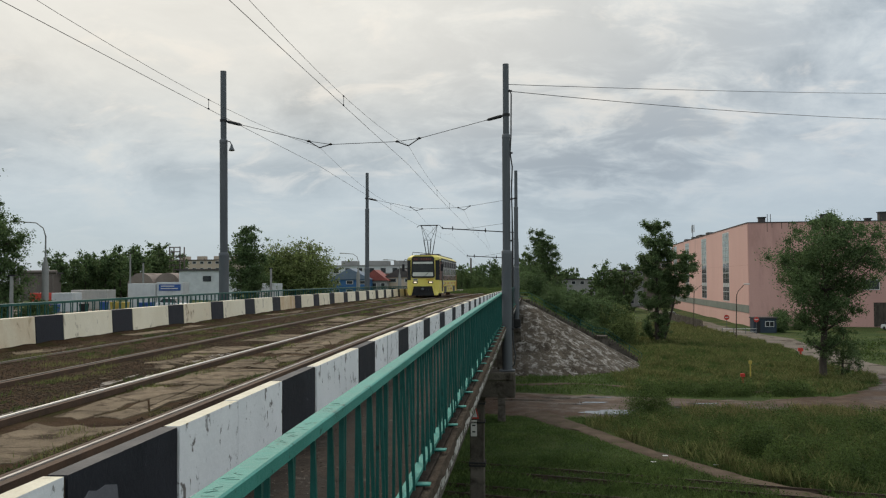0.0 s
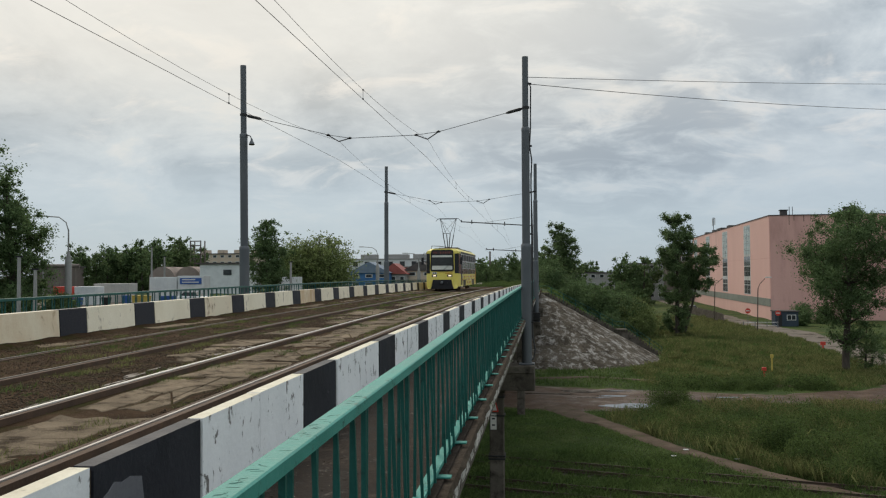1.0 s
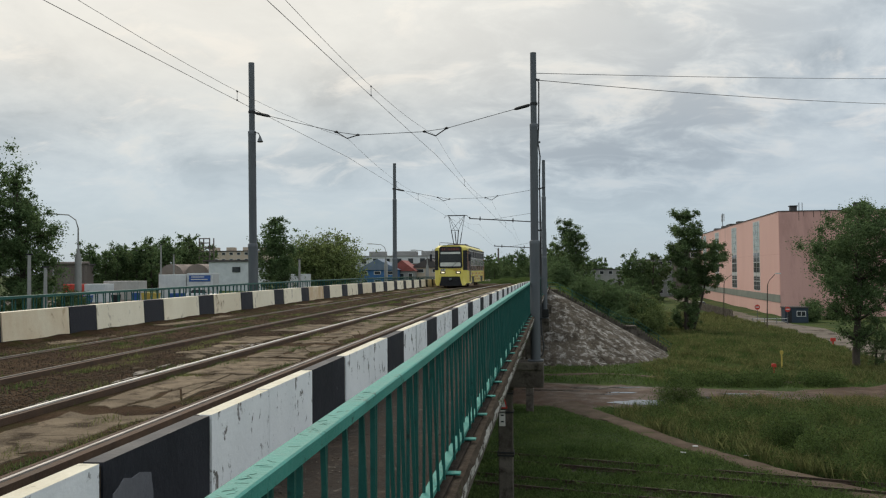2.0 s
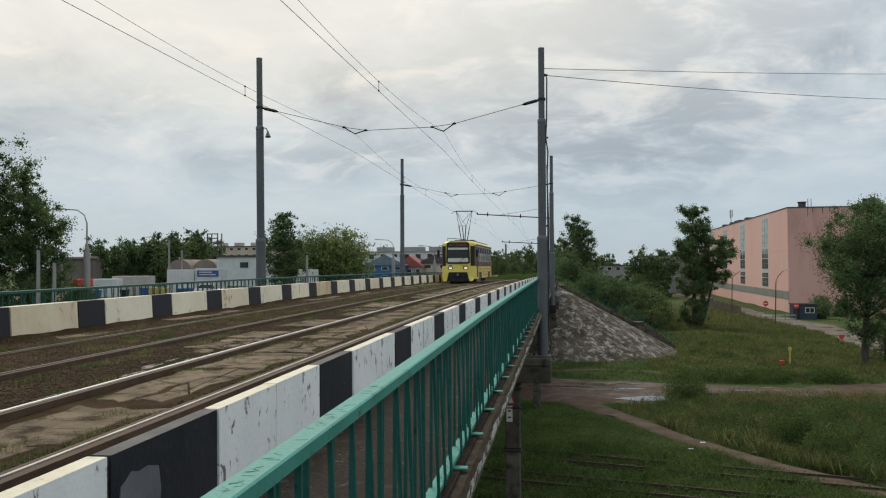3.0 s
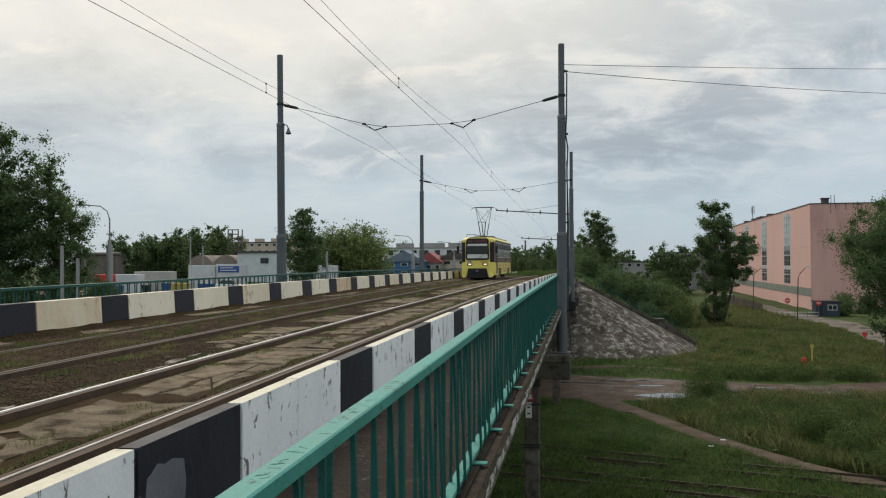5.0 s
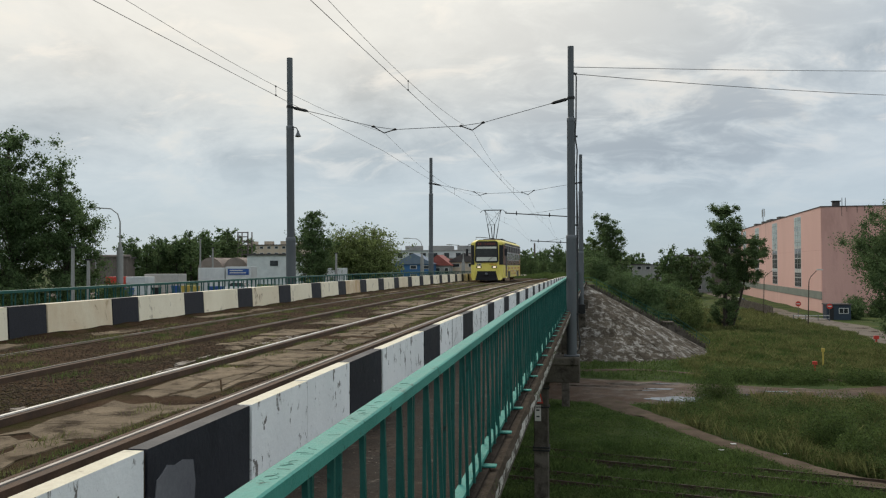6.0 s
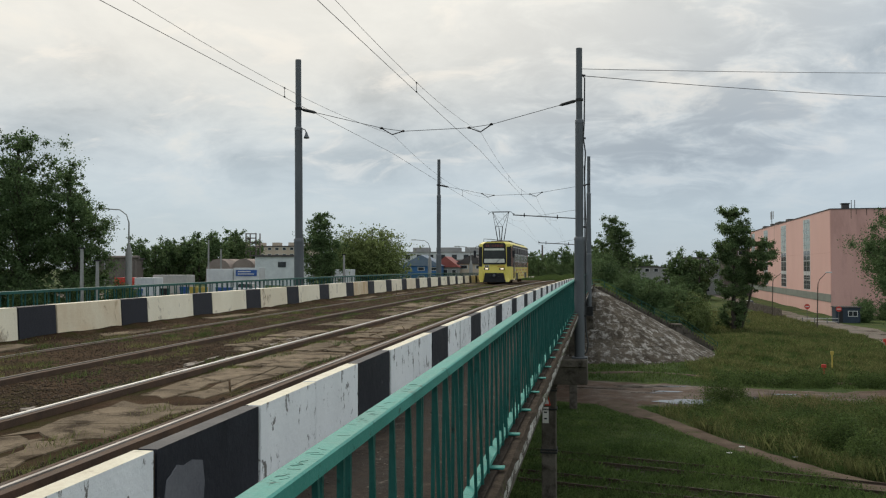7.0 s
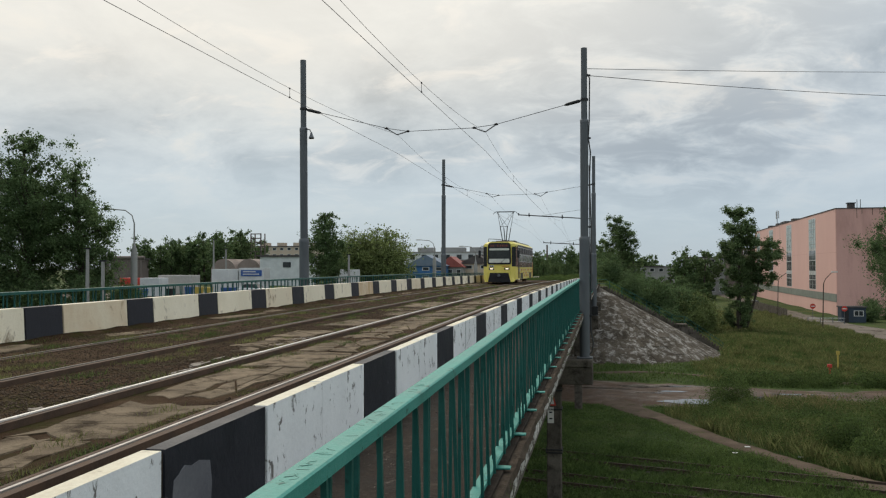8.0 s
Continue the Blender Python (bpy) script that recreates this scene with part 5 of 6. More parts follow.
for k, (x, y, m) in enumerate(((-53.2, 108, M_YELL), (-51.8, 108, M_YELL), (-54.6, 108, M_BLUE), (-49.5, 108, M_BLUE), (-48.4, 108, M_BLUE), (-58.4, 103, M_BLUE), (-55.2, 104, M_DARK), (-46.8, 108, M_CWHITE))):
    z = float(ground_z(x, y))
    bn = thing("waste_bin", "plastic wheeled waste bin standing on the yard", "bin", (x, y, z), group="yard bins")
    bm = bmesh.new()
    loft(bm, [[(-a, -a, zz), (a, -a, zz), (a, a, zz), (-a, a, zz)] for a, zz in ((0.34, 0.0), (0.44, 1.1))])
    part("tub", bm, m, bn)
    part("lid", boxes((-0.47, 0.47, -0.47, 0.47, 1.1, 1.18), bevel=0.03), m, bn)


def car(x, y, turn, paint, label):
    z = float(ground_z(x, y)) + 0.1
    c = thing("car", label, "car", (x, y, z), turn, "parked cars")
    bm = bmesh.new()
    loft(bm, [[(-0.85, yy, 0.25), (0.85, yy, 0.25), (0.85, yy, zt - 0.08), (0.72, yy, zt), (-0.72, yy, zt), (-0.85, yy, zt - 0.08)] for yy, zt in ((-2.1, 0.62), (-2.0, 0.78), (-0.9, 0.92), (1.6, 0.96), (2.05, 0.9), (2.1, 0.6))])
    part("body", bm, paint, c)
    bm = bmesh.new()
    loft(bm, [[(-0.74, yy, 0.88), (0.74, yy, 0.88), (0.6 * k + 0.05, yy2, zt), (-0.6 * k - 0.05, yy2, zt)] for yy, yy2, zt, k in ((-1.1, -0.4, 1.42, 1), (1.75, 1.2, 1.42, 1))])
    part("cabin", bm, M_PANE, c)
    part("roof_panel", boxes((-0.6, 0.6, -0.38, 1.18, 1.425, 1.46), bevel=0.01), paint, c)
    for sx in (-1, 1):
        for yy in (-1.3, 1.3):
            part("wheel", tube(bmesh.new(), [(sx * 0.70, yy, 0.31), (sx * 0.88, yy, 0.31)], 0.31, 12), M_DARK, c)


M_CARW = material("white car paint", [(0.55, 0.56, 0.56), (0.65, 0.66, 0.66)], 0.3, 1, 10, 0)
M_CARD = material("dark car paint", [(0.03, 0.03, 0.035), (0.05, 0.05, 0.055)], 0.3, 1, 10, 0)
for x, y, m, lb in ((63, 158, M_CARW, "white parked car by the factory"), (66.5, 158, M_CARD, "dark parked car by the factory"), (70, 157, M_CARW, "white parked car by the factory"), (61, 150, M_CARW, "white parked car by the factory"), (34.5, 215, M_CARW, "white car on the lane beside the factory")):
    car(x, y, 20, m, lb)
car(-45.3, 108, 80, M_CARW, "white car parked in the yard")
van = container(62.5, 138, 6.0, 2.4, 2.2, M_CWHITE, "white site cabin with blue end beside the lane", M_BLUE, (0.2, 2.6, 0.4, 1.8))

# gate house, barrier, signs
booth = thing("gate_booth", "dark navy gatehouse with white-framed window", "booth", (40.2, 153.5, float(ground_z(40, 153))))
M_NAVY = material("navy sheet metal", [(0.022, 0.035, 0.05), (0.04, 0.055, 0.075)], 0.6, 0.8, 10, 0.1)
part("body", boxes((-1.9, 1.9, 0, 2.4, 0, 2.5), bevel=0.03), M_NAVY, booth)
part("roof", boxes((-2.05, 2.05, -0.15, 2.55, 2.5, 2.68)), M_ROOF, booth)
wn = part("window", boxes((0.0, 1.5, -0.06, 0.0, 1.05, 2.0)), M_FRAME, booth, "white window frame")
part("pane", boxes((0.10, 0.70, -0.08, -0.06, 1.15, 1.9)), M_PANE, wn)
part("pane", boxes((0.80, 1.40, -0.08, -0.06, 1.15, 1.9)), M_PANE, wn)
part("door", boxes((-1.6, -0.8, -0.04, 0.0, 0.05, 2.1)), M_DARK, booth)


def round_sign(x, y, h, label):
    s = thing("no_entry_sign", label, "sign", (x, y, float(ground_z(x, y))), group="road signs")
    part("post", tube(bmesh.new(), [(0, 0, -0.1), (0, 0, h)], 0.04, 6), M_STEEL, s)
    d = part("disc", tube(bmesh.new(), [(0, -0.06, h - 0.1), (0, -0.03, h - 0.1)], 0.45, 20), M_RED, s, "red sign disc")
    part("bar", boxes((-0.3, 0.3, -0.075, -0.06, h - 0.18, h - 0.02)), M_FRAME, d)


round_sign(34.6, 157, 2.6, "red no-entry sign on a post by the gate")
round_sign(38.0, 150.5, 2.6, "red no-entry sign on a post by the gatehouse")
gate = thing("barrier_gate", "low white barrier across the lane entrance", "gate", (36.5, 150, float(ground_z(36, 150)) - 0.05))
part("bar", boxes((-4.3, 1.4, -0.04, 0.04, 0.97, 1.05), (-4.3, 1.4, -0.03, 0.03, 0.47, 0.52)), M_FRAME, gate)
for x in (-4.2, -2.3, -0.4, 1.3):
    part("post", boxes((x - 0.05, x + 0.05, -0.05, 0.05, 0, 1.15)), M_STEEL, gate)
fence = thing("concrete_fence", "grey slatted fence along the lane", "fence", (32.0, 165, float(ground_z(32, 180)) - 0.1))
for k in range(26):
    part("panel", boxes((-0.06, 0.06, k * 1.6, k * 1.6 + 1.35, 0.1, 1.75)), M_CONC, fence)
    part("post", boxes((-0.09, 0.09, k * 1.6 + 1.38, k * 1.6 + 1.56, 0, 1.9)), M_CONC, fence)
yard_fence = thing("yard_fence", "grey sheet fence beside the lane", "fence", (50, 126, float(ground_z(55, 126)) - 0.05))
for k in range(14):
    part("panel", boxes((k * 2.0, k * 2.0 + 1.92, -0.04, 0.04, 0.05, 1.7)), M_GREYW, yard_fence)
post = thing("marker_post", "yellow gas pipe marker post in the grass", "post", (20.6, 84.0, float(ground_z(20.6, 84))))
part("shaft", boxes((-0.06, 0.06, -0.06, 0.06, -0.1, 1.35)), M_YELL, post)
part("cap", boxes((-0.14, 0.14, -0.10, 0.10, 1.35, 1.68), bevel=0.02), M_YELL, post)
hyd = thing("hydrant_post", "short red hydrant post in the grass", "hydrant", (17.9, 75.6, float(ground_z(17.9, 75.6))))
part("shaft", tube(bmesh.new(), [(0, 0, -0.1), (0, 0, 1.02)], 0.09, 10), M_RED, hyd)
part("head", boxes((-0.17, 0.17, -0.15, 0.15, 1.0, 1.32), bevel=0.03), M_RED, hyd)
hyd2 = thing("hydrant_post", "short red post beside the lane", "hydrant", (33.0, 110.2, float(ground_z(33, 110))))
part("shaft", boxes((-0.28, 0.28, -0.12, 0.12, 0.5, 0.9), (-0.08, 0.08, -0.08, 0.08, -0.1, 0.5)), M_RED, hyd2)


def street_lamp(x, y, h, arm, ax, stub=0.0, group="street lamps", paint=None, label="grey street lamp with a curved arm", bent=False):
    z = float(ground_z(x, y)) - 0.1
    s = thing("street_lamp", label, "street lamp", (x, y, z), group=group)
    if stub:
        part("concrete_base", tube(bmesh.new(), [(0, 0, 0), (0, 0, stub - 1.0), (0, 0, stub)], [0.34, 0.32, 0.10], 10), M_GREYW, s)
    pts = [(0, 0, stub), (0, 0, h - arm * 0.55), (ax * arm * 0.10, 0, h - arm * 0.25), (ax * arm * 0.38, 0, h - 0.05 * arm), (ax * arm, 0, h)]
    if bent:
        pts = [(0, 0, stub), (ax * 0.16, 0, h - 2.1), (ax * 0.20, 0, h - 1.6), (ax * 0.45, 0, h - 1.0), (ax * arm, 0, h - 0.12)]
    part("pole", tube(bmesh.new(), pts, [0.085, 0.07, 0.06, 0.055, 0.05], 8), paint or M_STEEL, s)
    part("lamp_head", boxes((min(ax * arm, ax * (arm + 0.9)), max(ax * arm, ax * (arm + 0.9)), -0.16, 0.16, h - 0.06, h + 0.12), bevel=0.04), M_FRAME, s)


street_lamp(-46.4, 80, 10.1, 2.6, -1, 6.6, paint=M_GREYW)
street_lamp(-29.5, 150, 9.1, 2.4, -1, 6.4, paint=M_GREYW)
street_lamp(-22.2, 150, 6.0, 2.0, -1, 3.6, paint=M_GREYW)
street_lamp(31.4, 136.3, 8.6, 1.25, 1, paint=M_BARK, label="rusty street lamp with a bent arm", bent=True)
street_lamp(31.5, 171, 8.4, 1.6, 1, paint=M_BARK, label="rusty street lamp with a bent arm", bent=True)
for x, y, h in ((-45.1, 70, 7.9), (-43.6, 70, 6.8), (-71, 150, 9.0), (-64, 140, 7), (-35.5, 118, 5.6), (-98, 160, 7)):
    z = float(ground_z(x, y)) - 0.1
    p = thing("utility_pole", "weathered concrete utility pole", "pole", (x, y, z), group="utility poles")
    part("shaft", tube(bmesh.new(), [(0, 0, 0), (0, 0, h)], [0.20, 0.14], 8), M_GREYW, p)
    part("cap", boxes((-0.3, 0.3, -0.08, 0.08, h, h + 0.14)), M_DARK, p)
gantry = thing("pipe_gantry", "rusty pipe bridge on legs behind the yard", "pipe bridge", (-88, 160, 5.2))
part("pipe", tube(bmesh.new(), [(-11, 0, 6.2), (-2.5, 0, 6.2)], 0.35, 8), M_BROWNW, gantry)
part("truss", boxes((-11, -2.5, -0.1, 0.1, 5.6, 5.8)), M_BROWNW, gantry)
for x in (-9.5, -6.5, -3.2):
    part("leg", boxes((x - 0.15, x + 0.15, -0.15, 0.15, 0, 5.9)), M_BROWNW, gantry)
tower = thing("lattice_tower", "dark lattice tower among the trees", "tower", (-85.2, 205, 5.0))
for sx in (-1, 1):
    for sy in (-1, 1):
        part("leg", boxes((sx * 1.3 - 0.12, sx * 1.3 + 0.12, sy * 1.3 - 0.12, sy * 1.3 + 0.12, 0, 12.9)), M_BROWNW, tower)
for k in range(11):
    part("brace", boxes((-1.4, 1.4, -1.42, -1.30, 1.8 + k * 1.08, 2.05 + k * 1.08)), M_BROWNW, tower)
# a thin dark lattice pole, simplified to a plain tapered tube
pyl = thing("far_pole", "thin dark pole far beyond the bridge", "chimney", (-26.1, 400, float(ground_z(-26, 400)) - 0.3))
part("stack", tube(bmesh.new(), [(0, 0, 0), (0, 0, 16)], [0.6, 0.35], 10), M_BROWNW, pyl)
# ---- trees ----
def make_tree(seed, h, r, base, leaf, n_leaf, size, shape="poplar", limbs=16, trunk=0.28, stems=1, tilt=0.0, fine=2.0):
    """Meshes of one tree: a tapered trunk with limbs, and a crown of loose leaves in clumps about the limb ends."""
    rng = random.Random(seed)
    nrg = np.random.default_rng(seed)
    wood = bmesh.new()
    clumps = []

    def width_at(f):
        if shape == "poplar":
            return r * (0.40 + 0.60 * math.sin(math.pi * min(1, f * 0.95 + 0.12)) ** 0.8) * (1 - 0.55 * f ** 3)
        if shape == "vase":
            return r * float(np.interp(f, (0, 0.12, 0.5, 0.8, 1), (0.85, 0.66, 0.74, 1.0, 0.5)))
        if shape == "dome":
            return r * float(np.interp(f, (0, 0.15, 0.4, 0.68, 1), (0.55, 0.8, 1.0, 0.74, 0.22)))
        if shape == "crown":
            return r * float(np.interp(f, (0, 0.15, 0.42, 0.70, 1), (0.32, 0.52, 1.0, 0.78, 0.24)))
        if shape == "full":
            return r * float(np.interp(f, (0, 0.25, 0.5, 0.72, 0.88, 1), (0.6, 1.0, 0.94, 0.70, 0.46, 0.24)))
        if shape == "cone":
            return r * (1.05 - f) ** 0.75
        return r * math.sqrt(max(0.05, 1 - (2 * f - 0.9) ** 2))
    for st in range(stems):
        lean = Vector((rng.uniform(-0.12, 0.12), rng.uniform(-0.12, 0.12), 0)) * (1 if stems == 1 else 2.4) + Vector((tilt, 0, 0))
        hh = h * (1 if st == 0 else rng.uniform(0.7, 0.95))
        tr = [Vector((lean.x * z * 0.5 + 0.12 * math.sin(z * 0.5 + seed), lean.y * z * 0.5 + 0.12 * math.cos(z * 0.4 + seed), z)) for z in np.linspace(-0.3, hh * 0.95, 9)]
        tube(wood, tr, [trunk * (1.15 - k / 8.6) for k in range(9)], 8)
        limbs_here = int(limbs * 1.8)
        for k in range(limbs_here):
            f = (k + rng.random()) / limbs_here
            z = hh * (base + (0.96 - base) * f)
            p = tr[min(7, max(0, int(z / hh / 0.95 * 8)))].lerp(tr[min(8, int(z / hh / 0.95 * 8) + 1)], 0.5)
            a = rng.uniform(0, 6.283)
            w = width_at(f) * rng.uniform(0.65, 1.12)
            up = w * (0.35 if shape in ("round", "cone") else 0.9)
            tip = p + Vector((math.cos(a) * w, math.sin(a) * w, up * rng.uniform(0.4, 1.0)))
            tip.z = min(tip.z, hh)
            mid = p.lerp(tip, 0.5) + Vector((0, 0, -0.05 * w))
            tube(wood, [p, mid, tip], [trunk * 0.34 * (1.1 - f), trunk * 0.2 * (1.1 - f), 0.015], 5)
            for g, s in ((0.3, 0.30), (0.52, 0.36), (0.78, 0.36), (1.0, 0.28)):
                c = p.lerp(tip, g)
                j = Vector((rng.gauss(0, 0.18), rng.gauss(0, 0.18), rng.gauss(0, 0.18))) * w
                clumps.append((c + j, s * max(0.8, w) * rng.uniform(0.6, 1.1)))
        clumps.append((tr[-1], r * 0.22))
    n_leaf, size = int(n_leaf * fine), size / fine ** 0.62
    wts = np.array([c[1] ** 2 for c in clumps])
    pick = nrg.choice(len(clumps), n_leaf, p=wts / wts.sum())
    cen = np.array([tuple(c[0]) for c in clumps])[pick]
    rad = np.array([c[1] for c in clumps])[pick]
    d = nrg.normal(size=(n_leaf, 3))
    d /= np.linalg.norm(d, axis=1)[:, None]
    pts = cen + d * (rad * np.minimum(np.abs(nrg.normal(0, 0.62, n_leaf)), 1.25))[:, None] * np.array([1, 1, 0.85])
    pts[:, 2] = np.maximum(pts[:, 2], h * base * 0.55)
    v, f = quads(pts, size, nrg)
    return mesh_of(wood, "trunk", M_BARK), raw("crown", v, f, leaf)


def plant(name, meshes, x, y, label, category="tree", turn=0, scale=1.0, group="", sink=0.1):
    t = thing(name, label, category, (x, y, float(ground_z(x, y)) - sink), turn, group)
    t.scale = (scale, scale, scale)
    for nm, me in zip(("trunk", "crown"), meshes):
        ob = new(nm, me)
        ob.parent = t
    return t


pop1 = make_tree(11, 18.4, 3.0, 0.02, M_LEAF, 34000, 0.175, "vase", 40, 0.34)
plant("poplar_tree", pop1, 19.0, 131.3, "tall narrow poplar with dense dark foliage", turn=40)
pop1b = make_tree(12, 14.0, 2.6, 0.42, M_LEAF, 15000, 0.175, "round", 24, 0.2, 1, 0.50)
plant("poplar_tree", pop1b, 20.0, 132.2, "smaller leaning poplar beside the tall one")
pop2 = make_tree(23, 15.6, 5.2, 0.16, M_LEAF_DK, 34000, 0.155, "crown", 40, 0.33, 1)
plant("poplar_tree", pop2, 27.6, 85.2, "broad leafy poplar standing by the lane", turn=0)
pop2b = make_tree(24, 7.5, 3.4, 0.12, M_LEAF, 6000, 0.15, "round", 16, 0.18)
plant("young_poplar_tree", pop2b, 29.6, 86.0, "young bushy poplar by the lane", scale=0.62)
pop3 = make_tree(31, 12.8, 2.7, 0.30, M_LEAF, 11000, 0.18, "full", 34, 0.22)
plant("poplar_tree", pop3, 3.2, 150, "pointed poplar rising behind the bushes", scale=1.0)
big = [make_tree(41, 18.0, 4.7, 0.10, M_LEAF_DK, 30000, 0.18, "full", 54, 0.42, 1), make_tree(42, 14.2, 5.0, 0.12, M_LEAF, 19000, 0.19, "round", 30, 0.36, 2)]
plant("poplar_tree", big[0], -55.1, 76, "large dark poplar beyond the far railing")
plant("poplar_tree", make_tree(43, 14.6, 4.2, 0.08, M_LEAF_DK, 21000, 0.175, "dome", 34, 0.32), -50.0, 77, "dark broad tree beyond the far railing", turn=70)
plant("poplar_tree", big[1], -63, 74, "dark broad tree beyond the far railing", turn=200, scale=1.25)

bush_kinds = [make_tree(51 + k, 6.2, 3.0, 0.03, (M_LEAF_DK, M_LEAF_DK, M_LEAF_LT)[k], 8000, 0.19, "round", 26, 0.12, 3) for k in range(3)]
rng = random.Random(77)
for k, (x, y, s) in enumerate(((3.0, 125, 0.5), (6.0, 128, 0.62), (8.4, 127, 0.6), (8.8, 131, 0.95), (12.0, 129, 1.0), (11.4, 128, 1.12), (13.2, 132, 0.9), (1.0, 124, 0.62), (4.0, 130, 0.75), (11.6, 132, 1.0), (12.0, 126, 0.8),
                               (-0.5, 134, 0.6), (8.5, 136, 1.1), (13.6, 127, 0.62), (5.5, 140, 0.9), (0.8, 146, 0.8), (9, 148, 0.9), (7.0, 126, 0.95), (1.8, 104, 0.30), (4.4, 104.5, 0.34), (6.8, 105, 0.36), (9.2, 106, 0.36), (3.2, 110, 0.5), (7.6, 112, 0.5))):
    plant("bush", bush_kinds[2 if k in (4, 6, 10, 13) else (k % 2)], x, y, ("dense green willow bush on the bank" if k in (4, 6, 10, 13) else "dense dark green bush on the bank"), "bush", rng.uniform(0, 360), s, "bushes on the bank", 0.25)
for k, (x, y, s) in enumerate(((-45.5, 77, 0.6), (-48.5, 75, 0.72), (-52, 73, 0.8), (-56, 74, 0.9), (-60, 73, 0.9), (-65, 75, 1.0))):
    plant("bush", bush_kinds[k % 2], x, y, "dense dark green bush beyond the far railing", "bush", rng.uniform(0, 360), s, "bushes beyond the far railing", 0.2)
for x, y, s in ((43.5, 158, 0.6), (46.2, 166, 0.62), (49, 164, 0.5)):
    plant("bush", bush_kinds[1], x, y, "small leafy bush in the grass", "bush", rng.uniform(0, 360), s, "small bushes", 0.1)

far_kinds = [make_tree(61 + k, 12.5, (3.4, 4.2, 2.3)[k], 0.08, (M_LEAF, M_LEAF_DK, M_LEAF)[k], 3200, 0.36, ("round", "round", "cone")[k], 20, 0.25, 1, fine=1.6) for k in range(3)]
willow = make_tree(71, 9.6, 4.4, 0.05, M_LEAF_LT, 7000, 0.24, "round", 28, 0.2, 3)
oak = make_tree(72, 12.0, 3.1, 0.03, M_LEAF_DK, 14000, 0.2, "full", 50, 0.2, 1)
plant("tree", oak, -39.4, 120, "dark dense tree beyond the far railing")
for x, y, s in ((-42.0, 141, 1.08), (-38.6, 143, 1.14), (-35.8, 140, 1.1)):
    plant("willow_tree", willow, x, y, "light green willow beyond the far railing", "tree", rng.uniform(0, 360), s, "willows")
# rows of trees along the horizon
for k in range(34):
    x = -111.5 + k * 0.74 + rng.uniform(-1, 1)
    y = 196 + rng.uniform(-14, 22)
    plant("tree", far_kinds[rng.randrange(3)], x, y, "dark tree in the row behind the yard", "tree", rng.uniform(0, 360), (0.76 + 0.0075 * k) * rng.uniform(0.86, 1.08), "trees behind the yard")
for k in range(46):
    f = k / 45
    x = -34 + 62 * f + rng.uniform(-2, 2)
    y = 285 + rng.uniform(-50, 90)
    if 12 < x < 20 and y < 330:
        y = 345
    plant("tree", far_kinds[rng.randrange(3)], x, y, "dark tree in the far wood", "tree", rng.uniform(0, 360), (0.72 if x < -2 else 1.02) * rng.uniform(0.8, 1.15), "far wood")
for x, y, s in ((-8.9, 205, 0.8), (-15.5, 222, 0.6), (-19, 225, 0.55), (-12.5, 212, 0.55), (-5.5, 186, 0.45), (-3.2, 178, 0.42), (-23, 240, 0.6), (-1.2, 160, 0.5), (24, 250, 0.75), (28, 262, 0.7), (20, 240, 0.7), (8, 200, 0.7), (13, 210, 0.75), (17, 195, 0.62), (-10.5, 190, 0.4), (-7.5, 170, 0.35)):
    plant("tree", far_kinds[rng.randrange(2)], x, y, "rounded tree beyond the end of the bridge", "tree", rng.uniform(0, 360), s * 0.78, "trees beyond the bridge")
# hazy woods that close the horizon
for nm, x0, x1, y0, y1, n in (("far_woods", -260, 240, 430, 520, 26000),):
    nrg = np.random.default_rng(9)
    xs = nrg.uniform(x0, x1, n)
    top = 9 + 3.0 * np.sin(xs * 0.13) + 2.5 * np.sin(xs * 0.41 + 1) + nrg.normal(0, 0.8, n)
    ys = nrg.uniform(y0, y1, n)
    pts = np.stack([xs, ys, ground_z(xs, ys) + nrg.uniform(0, 1, n) * top], 1)
    v, f = quads(pts, 1.0, nrg)
    tagged(new(nm, raw(nm, v, f, M_LEAF_DK)), "dark woods along the horizon", "woods", kind="stuff")

# ---- grass ----
def near_line(x, y, line):
    d = np.full(x.shape, 1e9)
    for (x0, y0, w0), (x1, y1, w1) in zip(line, line[1:]):
        vx, vy = x1 - x0, y1 - y0
        t = np.clip(((x - x0) * vx + (y - y0) * vy) / (vx * vx + vy * vy), 0, 1)
        d = np.minimum(d, np.hypot(x - x0 - t * vx, y - y0 - t * vy) - (w0 + (w1 - w0) * t))
    return d


PATH_LINE = [(0.5, 62, 1.3), (1.7, 59, 1.1), (2.9, 55.8, 0.9), (4.3, 53.2, 0.75), (5.6, 49.3, 0.7), (7.8, 45.2, 0.7), (9.6, 41.9, 0.8), (12.4, 38.0, 0.8)]
LANE_LINE = [(46, 68, 3), (37, 77, 3.0), (34.5, 90, 2.8), (35.3, 104, 2.8), (36.6, 122, 2.8), (37, 140, 2.8), (35.5, 160, 2.8), (36, 200, 2.6)]
TRACK_LINE = [(-14, 78, 0.5), (-2, 77.6, 0.55), (5, 78, 0.5), (12, 76, 0.5), (20, 73, 0.7)]


